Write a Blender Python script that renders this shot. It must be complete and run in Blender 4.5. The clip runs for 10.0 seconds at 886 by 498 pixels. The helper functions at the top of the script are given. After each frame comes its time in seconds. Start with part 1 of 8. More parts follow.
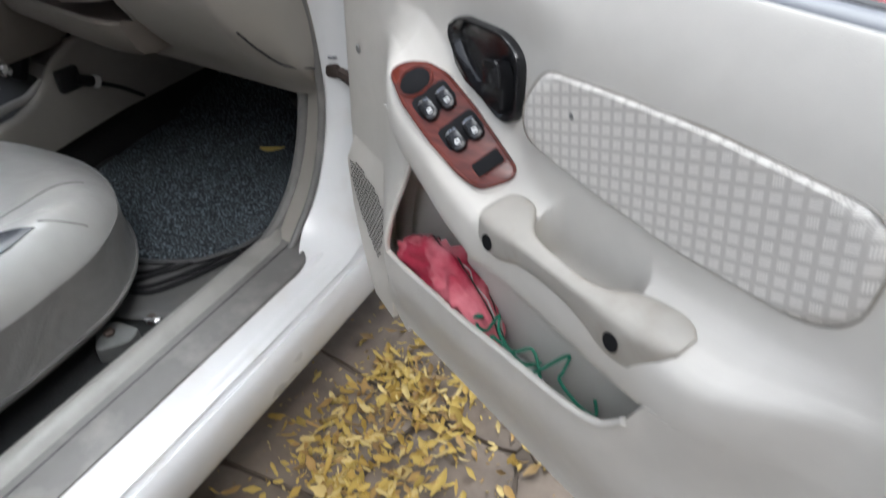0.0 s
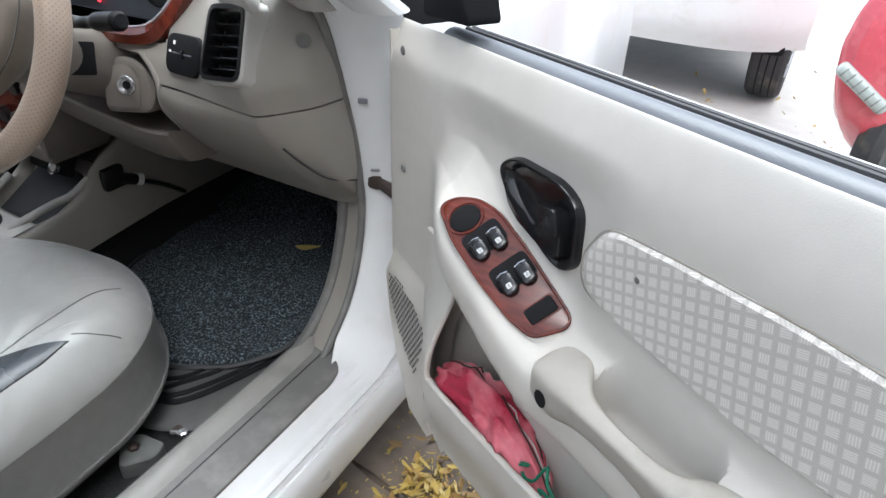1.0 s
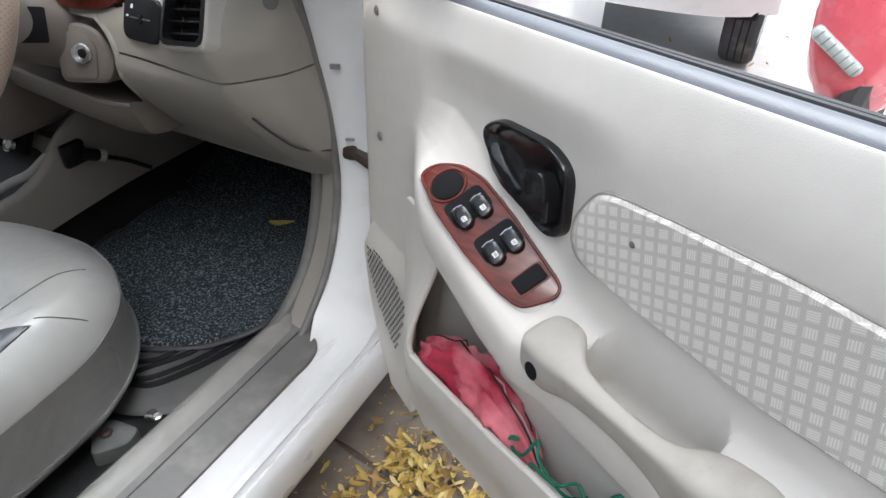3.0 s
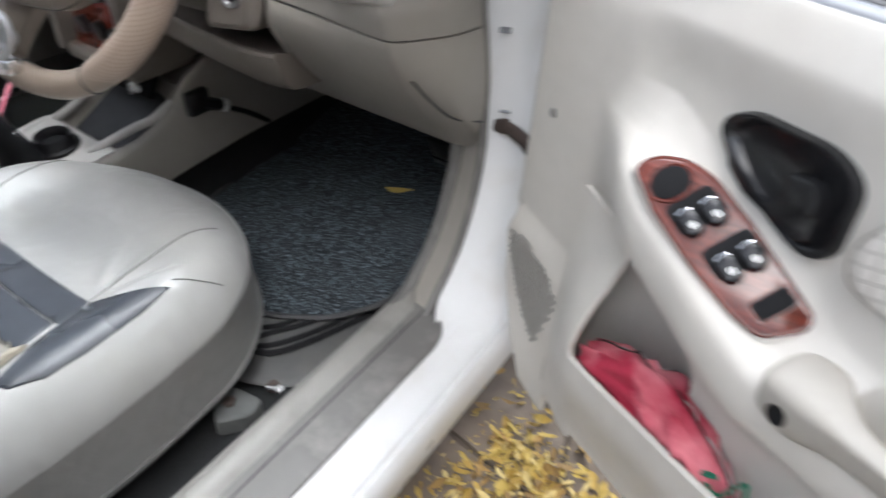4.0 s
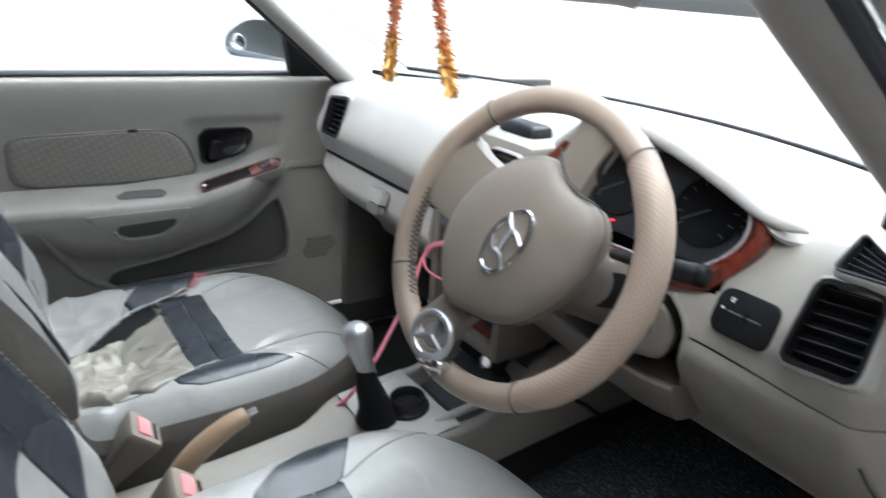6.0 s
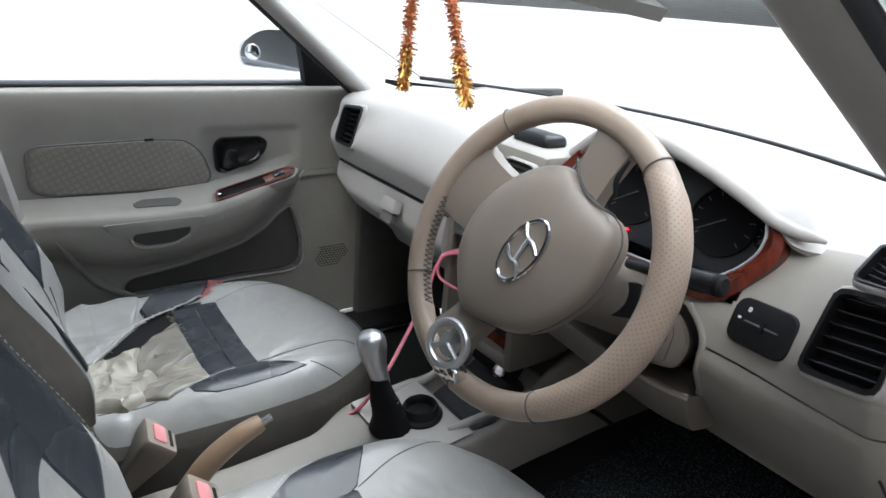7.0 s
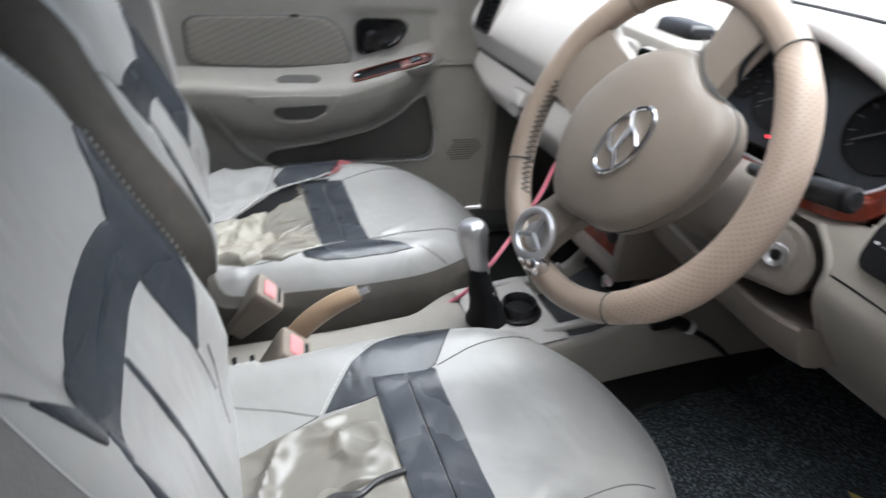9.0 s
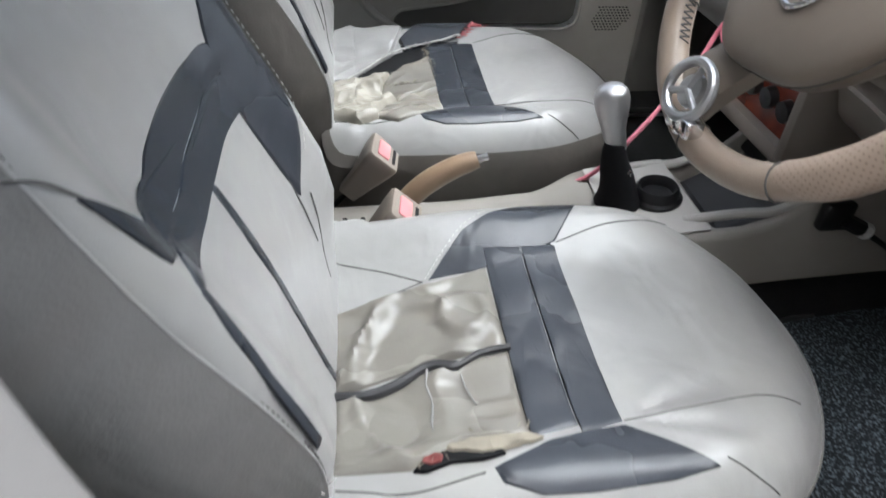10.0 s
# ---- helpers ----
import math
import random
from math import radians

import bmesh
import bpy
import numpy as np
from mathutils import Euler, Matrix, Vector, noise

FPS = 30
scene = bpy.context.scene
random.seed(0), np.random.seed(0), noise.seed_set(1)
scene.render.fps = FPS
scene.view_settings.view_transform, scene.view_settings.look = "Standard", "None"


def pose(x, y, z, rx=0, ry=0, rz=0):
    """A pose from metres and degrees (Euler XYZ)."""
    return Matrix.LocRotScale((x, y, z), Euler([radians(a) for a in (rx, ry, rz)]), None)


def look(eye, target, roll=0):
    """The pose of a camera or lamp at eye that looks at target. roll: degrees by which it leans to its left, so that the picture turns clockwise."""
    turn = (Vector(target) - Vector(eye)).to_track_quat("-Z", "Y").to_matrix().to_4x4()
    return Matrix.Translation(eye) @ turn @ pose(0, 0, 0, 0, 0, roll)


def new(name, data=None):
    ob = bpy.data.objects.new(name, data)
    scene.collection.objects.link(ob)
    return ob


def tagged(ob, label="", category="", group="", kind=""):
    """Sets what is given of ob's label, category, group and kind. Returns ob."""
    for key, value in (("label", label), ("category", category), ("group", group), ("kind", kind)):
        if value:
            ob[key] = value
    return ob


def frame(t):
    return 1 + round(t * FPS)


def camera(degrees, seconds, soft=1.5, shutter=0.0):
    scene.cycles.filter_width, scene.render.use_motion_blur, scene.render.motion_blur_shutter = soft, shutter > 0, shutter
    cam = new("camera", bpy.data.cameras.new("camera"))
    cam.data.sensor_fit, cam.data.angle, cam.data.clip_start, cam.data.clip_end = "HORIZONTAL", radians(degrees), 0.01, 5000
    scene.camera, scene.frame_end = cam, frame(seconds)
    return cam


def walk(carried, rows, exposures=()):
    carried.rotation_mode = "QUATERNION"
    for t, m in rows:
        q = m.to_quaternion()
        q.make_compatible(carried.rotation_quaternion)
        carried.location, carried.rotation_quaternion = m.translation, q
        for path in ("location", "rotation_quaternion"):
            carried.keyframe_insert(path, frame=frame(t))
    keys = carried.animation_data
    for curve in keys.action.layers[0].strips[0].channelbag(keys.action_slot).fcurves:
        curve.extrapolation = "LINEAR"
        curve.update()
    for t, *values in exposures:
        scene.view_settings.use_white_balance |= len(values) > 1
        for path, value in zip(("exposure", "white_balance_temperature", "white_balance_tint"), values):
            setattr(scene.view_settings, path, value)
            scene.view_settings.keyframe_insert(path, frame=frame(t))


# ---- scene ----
cam = camera(67.3, 10.0, shutter=0.5)
PATH = [
    (0, (1.399, -0.699, 1.184), (0.722, 0.691, -0.084), 2.0),
    (0.5, (1.363, -0.674, 1.221), (0.612, 0.778, 0.069), 2.2),
    (1, (1.337, -0.646, 1.23), (0.536, 0.816, 0.124), 2.1),
    (1.5, (1.33, -0.637, 1.214), (0.556, 0.823, 0.087), 2.7),
    (2, (1.331, -0.643, 1.212), (0.554, 0.797, 0.063), 2.4),
    (2.2, (1.329, -0.645, 1.207), (0.573, 0.787, 0.033), 2.3),
    (3.3, (1.303, -0.624, 1.205), (0.616, 0.847, 0.037), 3.1),
    (3.5, (1.267, -0.628, 1.196), (0.62, 0.84, 0.002), 6.0),
    (3.7, (1.222, -0.633, 1.191), (0.553, 0.801, -0.032), 6.6),
    (4, (1.143, -0.625, 1.172), (0.338, 0.70, -0.085), 4.2),
    (4.2, (1.097, -0.623, 1.152), (0.16, 0.683, -0.037), 4.8),
    (4.5, (1.023, -0.62, 1.17), (-0.104, 0.679, 0.149), 5.6),
    (4.8, (0.968, -0.631, 1.208), (-0.254, 0.656, 0.286), 5.2),
    (5, (0.945, -0.653, 1.217), (-0.321, 0.619, 0.335), 5.3),
    (5.5, (0.906, -0.688, 1.237), (-0.468, 0.524, 0.435), 5.0),
    (6, (0.868, -0.722, 1.259), (-0.624, 0.39, 0.525), 4.9),
    (6.2, (0.862, -0.738, 1.265), (-0.67, 0.333, 0.553), 4.9),
    (7.3, (0.869, -0.725, 1.253), (-0.619, 0.398, 0.53), 4.6),
    (7.5, (0.876, -0.719, 1.24), (-0.577, 0.424, 0.478), 4.6),
    (8, (0.898, -0.713, 1.206), (-0.329, 0.261, 0.426), 4.2),
    (8.2, (0.903, -0.707, 1.207), (-0.312, 0.257, 0.396), 4.4),
    (8.5, (0.909, -0.698, 1.207), (-0.541, 0.316, 0.274), 4.8),
    (8.8, (0.904, -0.665, 1.213), (-0.647, 0.157, 0.253), 5.3),
    (9, (0.899, -0.639, 1.216), (-0.724, -0.001, 0.235), 5.2),
    (9.4, (0.889, -0.603, 1.166), (-0.715, -0.236, 0.03), 6.5),
    (9.5, (0.883, -0.603, 1.153), (-0.69, -0.265, -0.035), 6.3),
    (9.8, (0.871, -0.617, 1.113), (-0.663, -0.336, -0.139), 3.9),
    (10, (0.847, -0.606, 1.121), (-0.692, -0.361, -0.132), 2.9),
]
EXPOSURE = [(0.0, 1.3, 6050, 8), (1.5, 1.4, 5950, 6), (3.5, 1.35, 6100, 9), (4.0, 1.6, 6100, 9), (4.5, 1.9, 5900, 6), (5.5, 1.6, 5850, 5), (6.2, 1.1, 5900, 6), (7.5, 0.9, 6000, 8), (8.0, 1.25, 6050, 9), (8.5, 1.5, 6000, 8), (9.5, 1.35, 6150, 10), (10.0, 1.4, 6100, 9)]
walk(cam, [(t, look(eye, target, roll)) for t, eye, target, roll in PATH], EXPOSURE)

# ---- light ----
world = bpy.data.worlds.new("overcast_sky")
scene.world = world
world.use_nodes = True
wn, wl = world.node_tree.nodes, world.node_tree.links
wn.clear()
sky = wn.new("ShaderNodeTexSky")
sky.sky_type = "NISHITA"
sky.sun_disc = False
sky.sun_elevation, sky.sun_rotation = radians(58), radians(140)
sky.dust_density = 4.0
pale = wn.new("ShaderNodeHueSaturation")
pale.inputs["Saturation"].default_value = 0.38
back = wn.new("ShaderNodeBackground")
back.inputs["Strength"].default_value = 0.15
wout = wn.new("ShaderNodeOutputWorld")
wl.new(sky.outputs[0], pale.inputs["Color"])
wl.new(pale.outputs[0], back.inputs["Color"])
wl.new(back.outputs[0], wout.inputs["Surface"])

sun_data = bpy.data.lights.new("sun", "SUN")
sun_data.energy, sun_data.angle, sun_data.color = 2.0, radians(50), (1.0, 0.985, 0.965)
sun = new("sun", sun_data)
sun.matrix_basis = look((-0.5, 3.1, 6.0), (0.5, 0.0, 0.5))


# ---- materials ----
def material(name, color, rough=0.5, metal=0.0, scale=40.0, vary=0.10, bump=0.15, bump_scale=400.0, coat=0.0, dirt=None, dirt_scale=6.0, dirt_amount=0.0, spec=0.5, stretch=(1, 1, 1), wrinkle=0.0):
    """A surface with fine grain, broad unevenness, optional stains and relief."""
    m = bpy.data.materials.new(name)
    m.use_nodes = True
    n, l = m.node_tree.nodes, m.node_tree.links
    p = n["Principled BSDF"]
    p.inputs["Metallic"].default_value = metal
    p.inputs["Coat Weight"].default_value = coat
    p.inputs["Specular IOR Level"].default_value = spec
    co = n.new("ShaderNodeTexCoord")
    mp = n.new("ShaderNodeMapping")
    mp.inputs["Scale"].default_value = stretch
    l.new(co.outputs["Object"], mp.inputs[0])

    def noise_node(s, detail):
        t = n.new("ShaderNodeTexNoise")
        t.inputs["Scale"].default_value, t.inputs["Detail"].default_value = s, detail
        l.new(mp.outputs[0], t.inputs["Vector"])
        return t
    fine, broad = noise_node(scale, 4.0), noise_node(scale * 0.12, 3.0)
    both = n.new("ShaderNodeMath")
    both.operation = "ADD"
    l.new(fine.outputs["Fac"], both.inputs[0])
    l.new(broad.outputs["Fac"], both.inputs[1])
    rng = n.new("ShaderNodeMapRange")
    rng.inputs["From Min"].default_value, rng.inputs["From Max"].default_value = 0.6, 1.4
    rng.inputs["To Min"].default_value, rng.inputs["To Max"].default_value = 1.0 - vary, 1.0 + vary
    l.new(both.outputs[0], rng.inputs[0])
    mul = n.new("ShaderNodeVectorMath")
    mul.operation = "SCALE"
    mul.inputs[0].default_value = color
    l.new(rng.outputs[0], mul.inputs["Scale"])
    col = mul.outputs[0]
    if dirt:
        stain = noise_node(dirt_scale, 6.0)
        lift = n.new("ShaderNodeMapRange")
        lift.inputs["From Min"].default_value, lift.inputs["From Max"].default_value = 0.52, 0.72
        lift.inputs["To Max"].default_value = dirt_amount
        l.new(stain.outputs["Fac"], lift.inputs[0])
        mix = n.new("ShaderNodeMix")
        mix.data_type = "RGBA"
        mix.inputs["B"].default_value = (*dirt, 1)
        l.new(lift.outputs[0], mix.inputs["Factor"])
        l.new(col, mix.inputs["A"])
        col = mix.outputs["Result"]
    l.new(col, p.inputs["Base Color"])
    rr = n.new("ShaderNodeMapRange")
    rr.inputs["To Min"].default_value, rr.inputs["To Max"].default_value = max(0.02, rough - 0.08), min(1.0, rough + 0.08)
    l.new(broad.outputs["Fac"], rr.inputs[0])
    l.new(rr.outputs[0], p.inputs["Roughness"])
    if bump:
        relief = noise_node(bump_scale, 2.0)
        b = n.new("ShaderNodeBump")
        b.inputs["Strength"].default_value, b.inputs["Distance"].default_value = bump, 0.001
        l.new(relief.outputs["Fac"], b.inputs["Height"])
        l.new(b.outputs[0], p.inputs["Normal"])
        if wrinkle:
            crease = noise_node(9.0, 1.5)
            crease.inputs["Distortion"].default_value = 1.8
            wb = n.new("ShaderNodeBump")
            wb.inputs["Strength"].default_value, wb.inputs["Distance"].default_value = wrinkle, 0.012
            l.new(crease.outputs["Fac"], wb.inputs["Height"])
            l.new(wb.outputs[0], b.inputs["Normal"])
    return m


def glass_material(name, tint=(0.95, 0.97, 0.97), rough=0.0):
    m = bpy.data.materials.new(name)
    m.use_nodes = True
    p = m.node_tree.nodes["Principled BSDF"]
    p.inputs["Base Color"].default_value = (*tint, 1)
    p.inputs["Roughness"].default_value = rough
    p.inputs["Transmission Weight"].default_value = 1.0
    p.inputs["IOR"].default_value = 1.05
    return m


def glow_material(name, color, strength):
    m = bpy.data.materials.new(name)
    m.use_nodes = True
    p = m.node_tree.nodes["Principled BSDF"]
    p.inputs["Base Color"].default_value = (*color, 1)
    p.inputs["Emission Color"].default_value = (*color, 1)
    p.inputs["Emission Strength"].default_value = strength
    return m


TRIM = material("door_trim_plastic", (0.55, 0.525, 0.48), 0.48, vary=0.05, bump=0.22, bump_scale=900, dirt=(0.34, 0.30, 0.24), dirt_scale=5, dirt_amount=0.18)
TRIM_WORN = material("worn_grip_plastic", (0.335, 0.312, 0.275), 0.42, vary=0.08, bump=0.2, bump_scale=700, dirt=(0.20, 0.165, 0.125), dirt_scale=14, dirt_amount=0.7)
DASH = material("dash_plastic", (0.243, 0.226, 0.203), 0.5, vary=0.05, bump=0.3, bump_scale=1100, dirt=(0.28, 0.25, 0.21), dirt_scale=6, dirt_amount=0.2)
# Dash plastic darkened: the shade behind the wheel is put into its colour.
SHADED_COLUMN = material("shaded_column_plastic", (0.150, 0.130, 0.112), 0.5, vary=0.06, bump=0.3, bump_scale=1100, dirt=(0.10, 0.09, 0.075), dirt_scale=8, dirt_amount=0.3)
# Dark tone that paints the shade inside uncut recesses of the passenger door.
RECESS_SHADE = material("painted_recess_shade", (0.060, 0.057, 0.052), 0.5, vary=0.08, bump=0.25, bump_scale=900)
# Trim darkened to carry low-down shade: passenger pocket and cowl side.
SHADE_DARK_TRIM = material("shade_darkened_trim", (0.105, 0.100, 0.090), 0.55, vary=0.08, bump=0.3, bump_scale=900, dirt=(0.16, 0.145, 0.12), dirt_scale=7, dirt_amount=0.25)
DASH_TOP = material("dash_top_plastic", (0.36, 0.345, 0.325), 0.55, vary=0.04, bump=0.25, bump_scale=1000)
# Driver trim at half tone: the cabin's shade is put into its colour.
SIDE_TRIM_SHADED = material("passenger_trim_shaded", (0.275, 0.260, 0.234), 0.48, vary=0.06, bump=0.25, bump_scale=900, dirt=(0.22, 0.20, 0.17), dirt_scale=5, dirt_amount=0.3)
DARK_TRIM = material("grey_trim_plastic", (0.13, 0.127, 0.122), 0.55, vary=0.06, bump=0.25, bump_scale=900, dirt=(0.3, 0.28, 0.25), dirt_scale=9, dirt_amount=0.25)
SILL_TRIM = material("sill_plastic", (0.125, 0.121, 0.115), 0.5, vary=0.08, bump=0.2, bump_scale=800, dirt=(0.32, 0.305, 0.28), dirt_scale=18, dirt_amount=0.3)
SILL_PALE = material("pale_sill_plastic", (0.22, 0.213, 0.20), 0.5, vary=0.08, bump=0.2, bump_scale=800, dirt=(0.14, 0.132, 0.12), dirt_scale=14, dirt_amount=0.5)
BLACK = material("black_plastic", (0.009, 0.009, 0.010), 0.32, vary=0.15, bump=0.08, bump_scale=700, spec=0.35)
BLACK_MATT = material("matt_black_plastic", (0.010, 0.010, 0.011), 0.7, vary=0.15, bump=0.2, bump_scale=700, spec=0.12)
BLACK_GLOSS = material("gloss_black_plastic", (0.010, 0.010, 0.011), 0.20, vary=0.2, bump=0.04, bump_scale=300)
RUBBER = material("rubber_seal", (0.022, 0.022, 0.024), 0.55, vary=0.2, bump=0.2, bump_scale=400)
RUBBER_DARK = material("dark_blue_rubber_seal", (0.040, 0.043, 0.052), 0.5, vary=0.15, bump=0.2, bump_scale=400)
RUBBER_GREY = material("grey_rubber_seal", (0.15, 0.157, 0.172), 0.38, vary=0.08, bump=0.2, bump_scale=400)
PAINT = material("white_car_paint", (0.66, 0.665, 0.67), 0.30, vary=0.02, bump=0.0, coat=0.5, dirt=(0.52, 0.48, 0.42), dirt_scale=11, dirt_amount=0.30)
DUSTY_IRON = material("dusty_grey_iron", (0.085, 0.088, 0.086), 0.8, vary=0.25, bump=0.5, bump_scale=150)
RUST = material("rusty_iron", (0.055, 0.040, 0.034), 0.6, metal=0.5, vary=0.3, bump=0.5, bump_scale=250)
LEATHER = material("grey_leatherette", (0.265, 0.262, 0.254), 0.32, wrinkle=0.30, vary=0.05, bump=0.18, bump_scale=420, dirt=(0.30, 0.29, 0.26), dirt_scale=9, dirt_amount=0.3)
LEATHER_TAN = material("shiny_beige_leatherette", (0.178, 0.168, 0.146), 0.27, wrinkle=0.35, vary=0.07, bump=0.2, bump_scale=260, dirt=(0.22, 0.19, 0.15), dirt_scale=12, dirt_amount=0.45)
LEATHER_CREASED = material("creased_beige_leatherette", (0.280, 0.262, 0.220), 0.40, wrinkle=0.5, vary=0.10, bump=0.3, bump_scale=600)
LEATHER_DARK = material("charcoal_leatherette", (0.030, 0.034, 0.041), 0.27, wrinkle=0.25, vary=0.10, bump=0.18, bump_scale=420)
# Seat side tones: scuffs, plus the shade of sideways faces painted in.
LEATHER_SIDE_SHADE = material("scuffed_shaded_side_leatherette", (0.118, 0.116, 0.111), 0.42, wrinkle=0.3, vary=0.10, bump=0.6, bump_scale=300, dirt=(0.12, 0.11, 0.10), dirt_scale=10, dirt_amount=0.5)
SIDE_SHADE_BROWN = material("brown_shaded_side_cover", (0.085, 0.077, 0.067), 0.6, wrinkle=0.3, vary=0.12, bump=0.3, bump_scale=300, spec=0.3)
LEATHER_WORN_SHADED = material("scuffed_shaded_grey_leatherette", (0.172, 0.169, 0.163), 0.42, wrinkle=0.3, vary=0.10, bump=0.35, bump_scale=300, dirt=(0.16, 0.148, 0.135), dirt_scale=7, dirt_amount=0.6)
THREAD = material("seam_thread", (0.09, 0.088, 0.085), 0.8, vary=0.2, bump=0.0)
PALE_THREAD = material("pale_stitching", (0.45, 0.44, 0.42), 0.8, vary=0.2, bump=0.0)
FOAM = material("torn_backing_cloth", (0.215, 0.193, 0.152), 0.85, vary=0.2, bump=0.8, bump_scale=200)
TORN_RED = material("dark_red_lining", (0.13, 0.030, 0.028), 0.85, vary=0.3, bump=0.6, bump_scale=300)
RED_THREAD = material("frayed_red_thread", (0.52, 0.15, 0.16), 0.85, vary=0.25, bump=0.5)
WOOD = material("red_walnut_print", (0.098, 0.018, 0.010), 0.16, spec=0.25, vary=0.7, bump=0.0, coat=0.35, scale=30, stretch=(1, 6, 1), dirt=(0.07, 0.018, 0.012), dirt_scale=10, dirt_amount=0.6)
CHROME = material("chrome", (0.72, 0.72, 0.73), 0.12, metal=1.0, vary=0.03, bump=0.0)
STEEL = material("brushed_silver_plastic", (0.52, 0.52, 0.53), 0.28, metal=0.85, vary=0.06, bump=0.05)
WHEEL_COVER = material("brown_leather_cover", (0.300, 0.238, 0.188), 0.34, vary=0.08, bump=0.4, bump_scale=500, dirt=(0.18, 0.13, 0.10), dirt_scale=14, dirt_amount=0.35)
HUB = material("brown_hub_plastic", (0.215, 0.182, 0.152), 0.38, vary=0.05, bump=0.25, bump_scale=900)
BRAKE = material("tan_brake_plastic", (0.24, 0.165, 0.105), 0.4, vary=0.1, bump=0.2, bump_scale=500)
BUCKLE = material("beige_buckle_plastic", (0.185, 0.158, 0.132), 0.45, vary=0.06, bump=0.2, bump_scale=700)
BUCKLE_RED = material("red_push_button", (0.50, 0.19, 0.20), 0.35, vary=0.08, bump=0.0)
PINK = material("pink_cable", (0.62, 0.18, 0.24), 0.5, vary=0.1, bump=0.0)
CARPET = material("black_floor_carpet", (0.007, 0.0075, 0.008), 0.95, vary=0.4, scale=120, bump=1.0, bump_scale=260)
RUBBER_MAT = material("ribbed_rubber_mat", (0.052, 0.052, 0.051), 0.5, vary=0.2, bump=0.3, bump_scale=300, dirt=(0.08, 0.075, 0.065), dirt_scale=14, dirt_amount=0.4)
RED_CLOTH = material("red_cotton_cloth", (0.40, 0.022, 0.055), 0.9, vary=0.2, bump=0.8, bump_scale=600, dirt=(0.78, 0.30, 0.33), dirt_scale=9, dirt_amount=0.85)
GREEN = material("green_string", (0.015, 0.17, 0.10), 0.6, vary=0.2, bump=0.3)
GARLAND = material("orange_garland", (0.54, 0.20, 0.075), 0.6, vary=0.3, bump=0.5, bump_scale=200)
GOLD = material("gold_tinsel", (0.74, 0.43, 0.13), 0.25, metal=0.7, vary=0.3, bump=0.5, bump_scale=200)
STONE_PAVE = material("dusty_stone_slab", (0.170, 0.136, 0.107), 0.9, vary=0.4, scale=18, bump=0.8, bump_scale=90, dirt=(0.16, 0.115, 0.08), dirt_scale=5, dirt_amount=0.6)
JOINT_SOIL = material("dusty_joint_soil", (0.105, 0.083, 0.064), 0.95, vary=0.35, scale=40, bump=0.8, bump_scale=90)
WALL_PLASTER = material("grey_plaster", (0.15, 0.143, 0.132), 0.9, vary=0.15, bump=0.6, bump_scale=60, dirt=(0.09, 0.085, 0.075), dirt_scale=1.5, dirt_amount=0.5)
EARTH = material("dusty_earth", (0.52, 0.50, 0.47), 0.95, vary=0.10, scale=14, bump=0.4, bump_scale=60, dirt=(0.30, 0.285, 0.26), dirt_scale=1.2, dirt_amount=0.5)
MIRROR = material("mirror_glass", (0.9, 0.9, 0.9), 0.02, metal=1.0, vary=0.0, bump=0.0)
GLASS = glass_material("window_glass")
DIAL = material("instrument_face", (0.012, 0.014, 0.018), 0.35, vary=0.2, bump=0.0)
MARK = material("white_print", (0.75, 0.75, 0.74), 0.5, vary=0.03, bump=0.0)
GREY_PRINT = material("grey_print", (0.085, 0.09, 0.10), 0.5, vary=0.05, bump=0.0)
LAMP_RED = glow_material("red_tell_tale", (1.0, 0.02, 0.03), 2.5)
LENS = material("grey_lamp_lens", (0.36, 0.40, 0.38), 0.15, vary=0.2, bump=0.3, bump_scale=60, coat=0.5)
PLATE = material("pale_plate", (0.62, 0.62, 0.60), 0.4, vary=0.05, bump=0.0)
RED_PAINT = material("red_bike_plastic", (0.58, 0.09, 0.12), 0.25, vary=0.12, bump=0.0, coat=0.5, dirt=(0.62, 0.24, 0.25), dirt_scale=4, dirt_amount=0.5)
TYRE = material("tyre_rubber", (0.025, 0.025, 0.026), 0.75, vary=0.25, bump=0.4, bump_scale=120, dirt=(0.16, 0.14, 0.11), dirt_scale=12, dirt_amount=0.4)


def leaf_material():
    """Dry leaves, each of its own tone between pale straw, yellow and brown."""
    m = material("dry_yellow_leaf", (0.40, 0.275, 0.06), 0.65, vary=0.35, scale=25, bump=0.4, bump_scale=120)
    n, l = m.node_tree.nodes, m.node_tree.links
    p = n["Principled BSDF"]
    geo = n.new("ShaderNodeNewGeometry")
    ramp = n.new("ShaderNodeValToRGB")
    ramp.color_ramp.interpolation = "CONSTANT"
    tones = ((0.0, (0.50, 0.36, 0.09)), (0.32, (0.60, 0.47, 0.20)), (0.55, (0.42, 0.27, 0.055)), (0.78, (0.34, 0.20, 0.07)), (0.92, (0.20, 0.12, 0.06)))
    while len(ramp.color_ramp.elements) < len(tones):
        ramp.color_ramp.elements.new(0.5)
    for e, (at, c) in zip(ramp.color_ramp.elements, tones):
        e.position, e.color = at, (*c, 1)
    l.new(geo.outputs["Random Per Island"], ramp.inputs[0])
    mix = n.new("ShaderNodeMix")
    mix.data_type = "RGBA"
    mix.inputs["Factor"].default_value = 0.75
    old = p.inputs["Base Color"].links[0].from_socket
    l.new(old, mix.inputs["A"])
    l.new(ramp.outputs[0], mix.inputs["B"])
    l.new(mix.outputs["Result"], p.inputs["Base Color"])
    return m


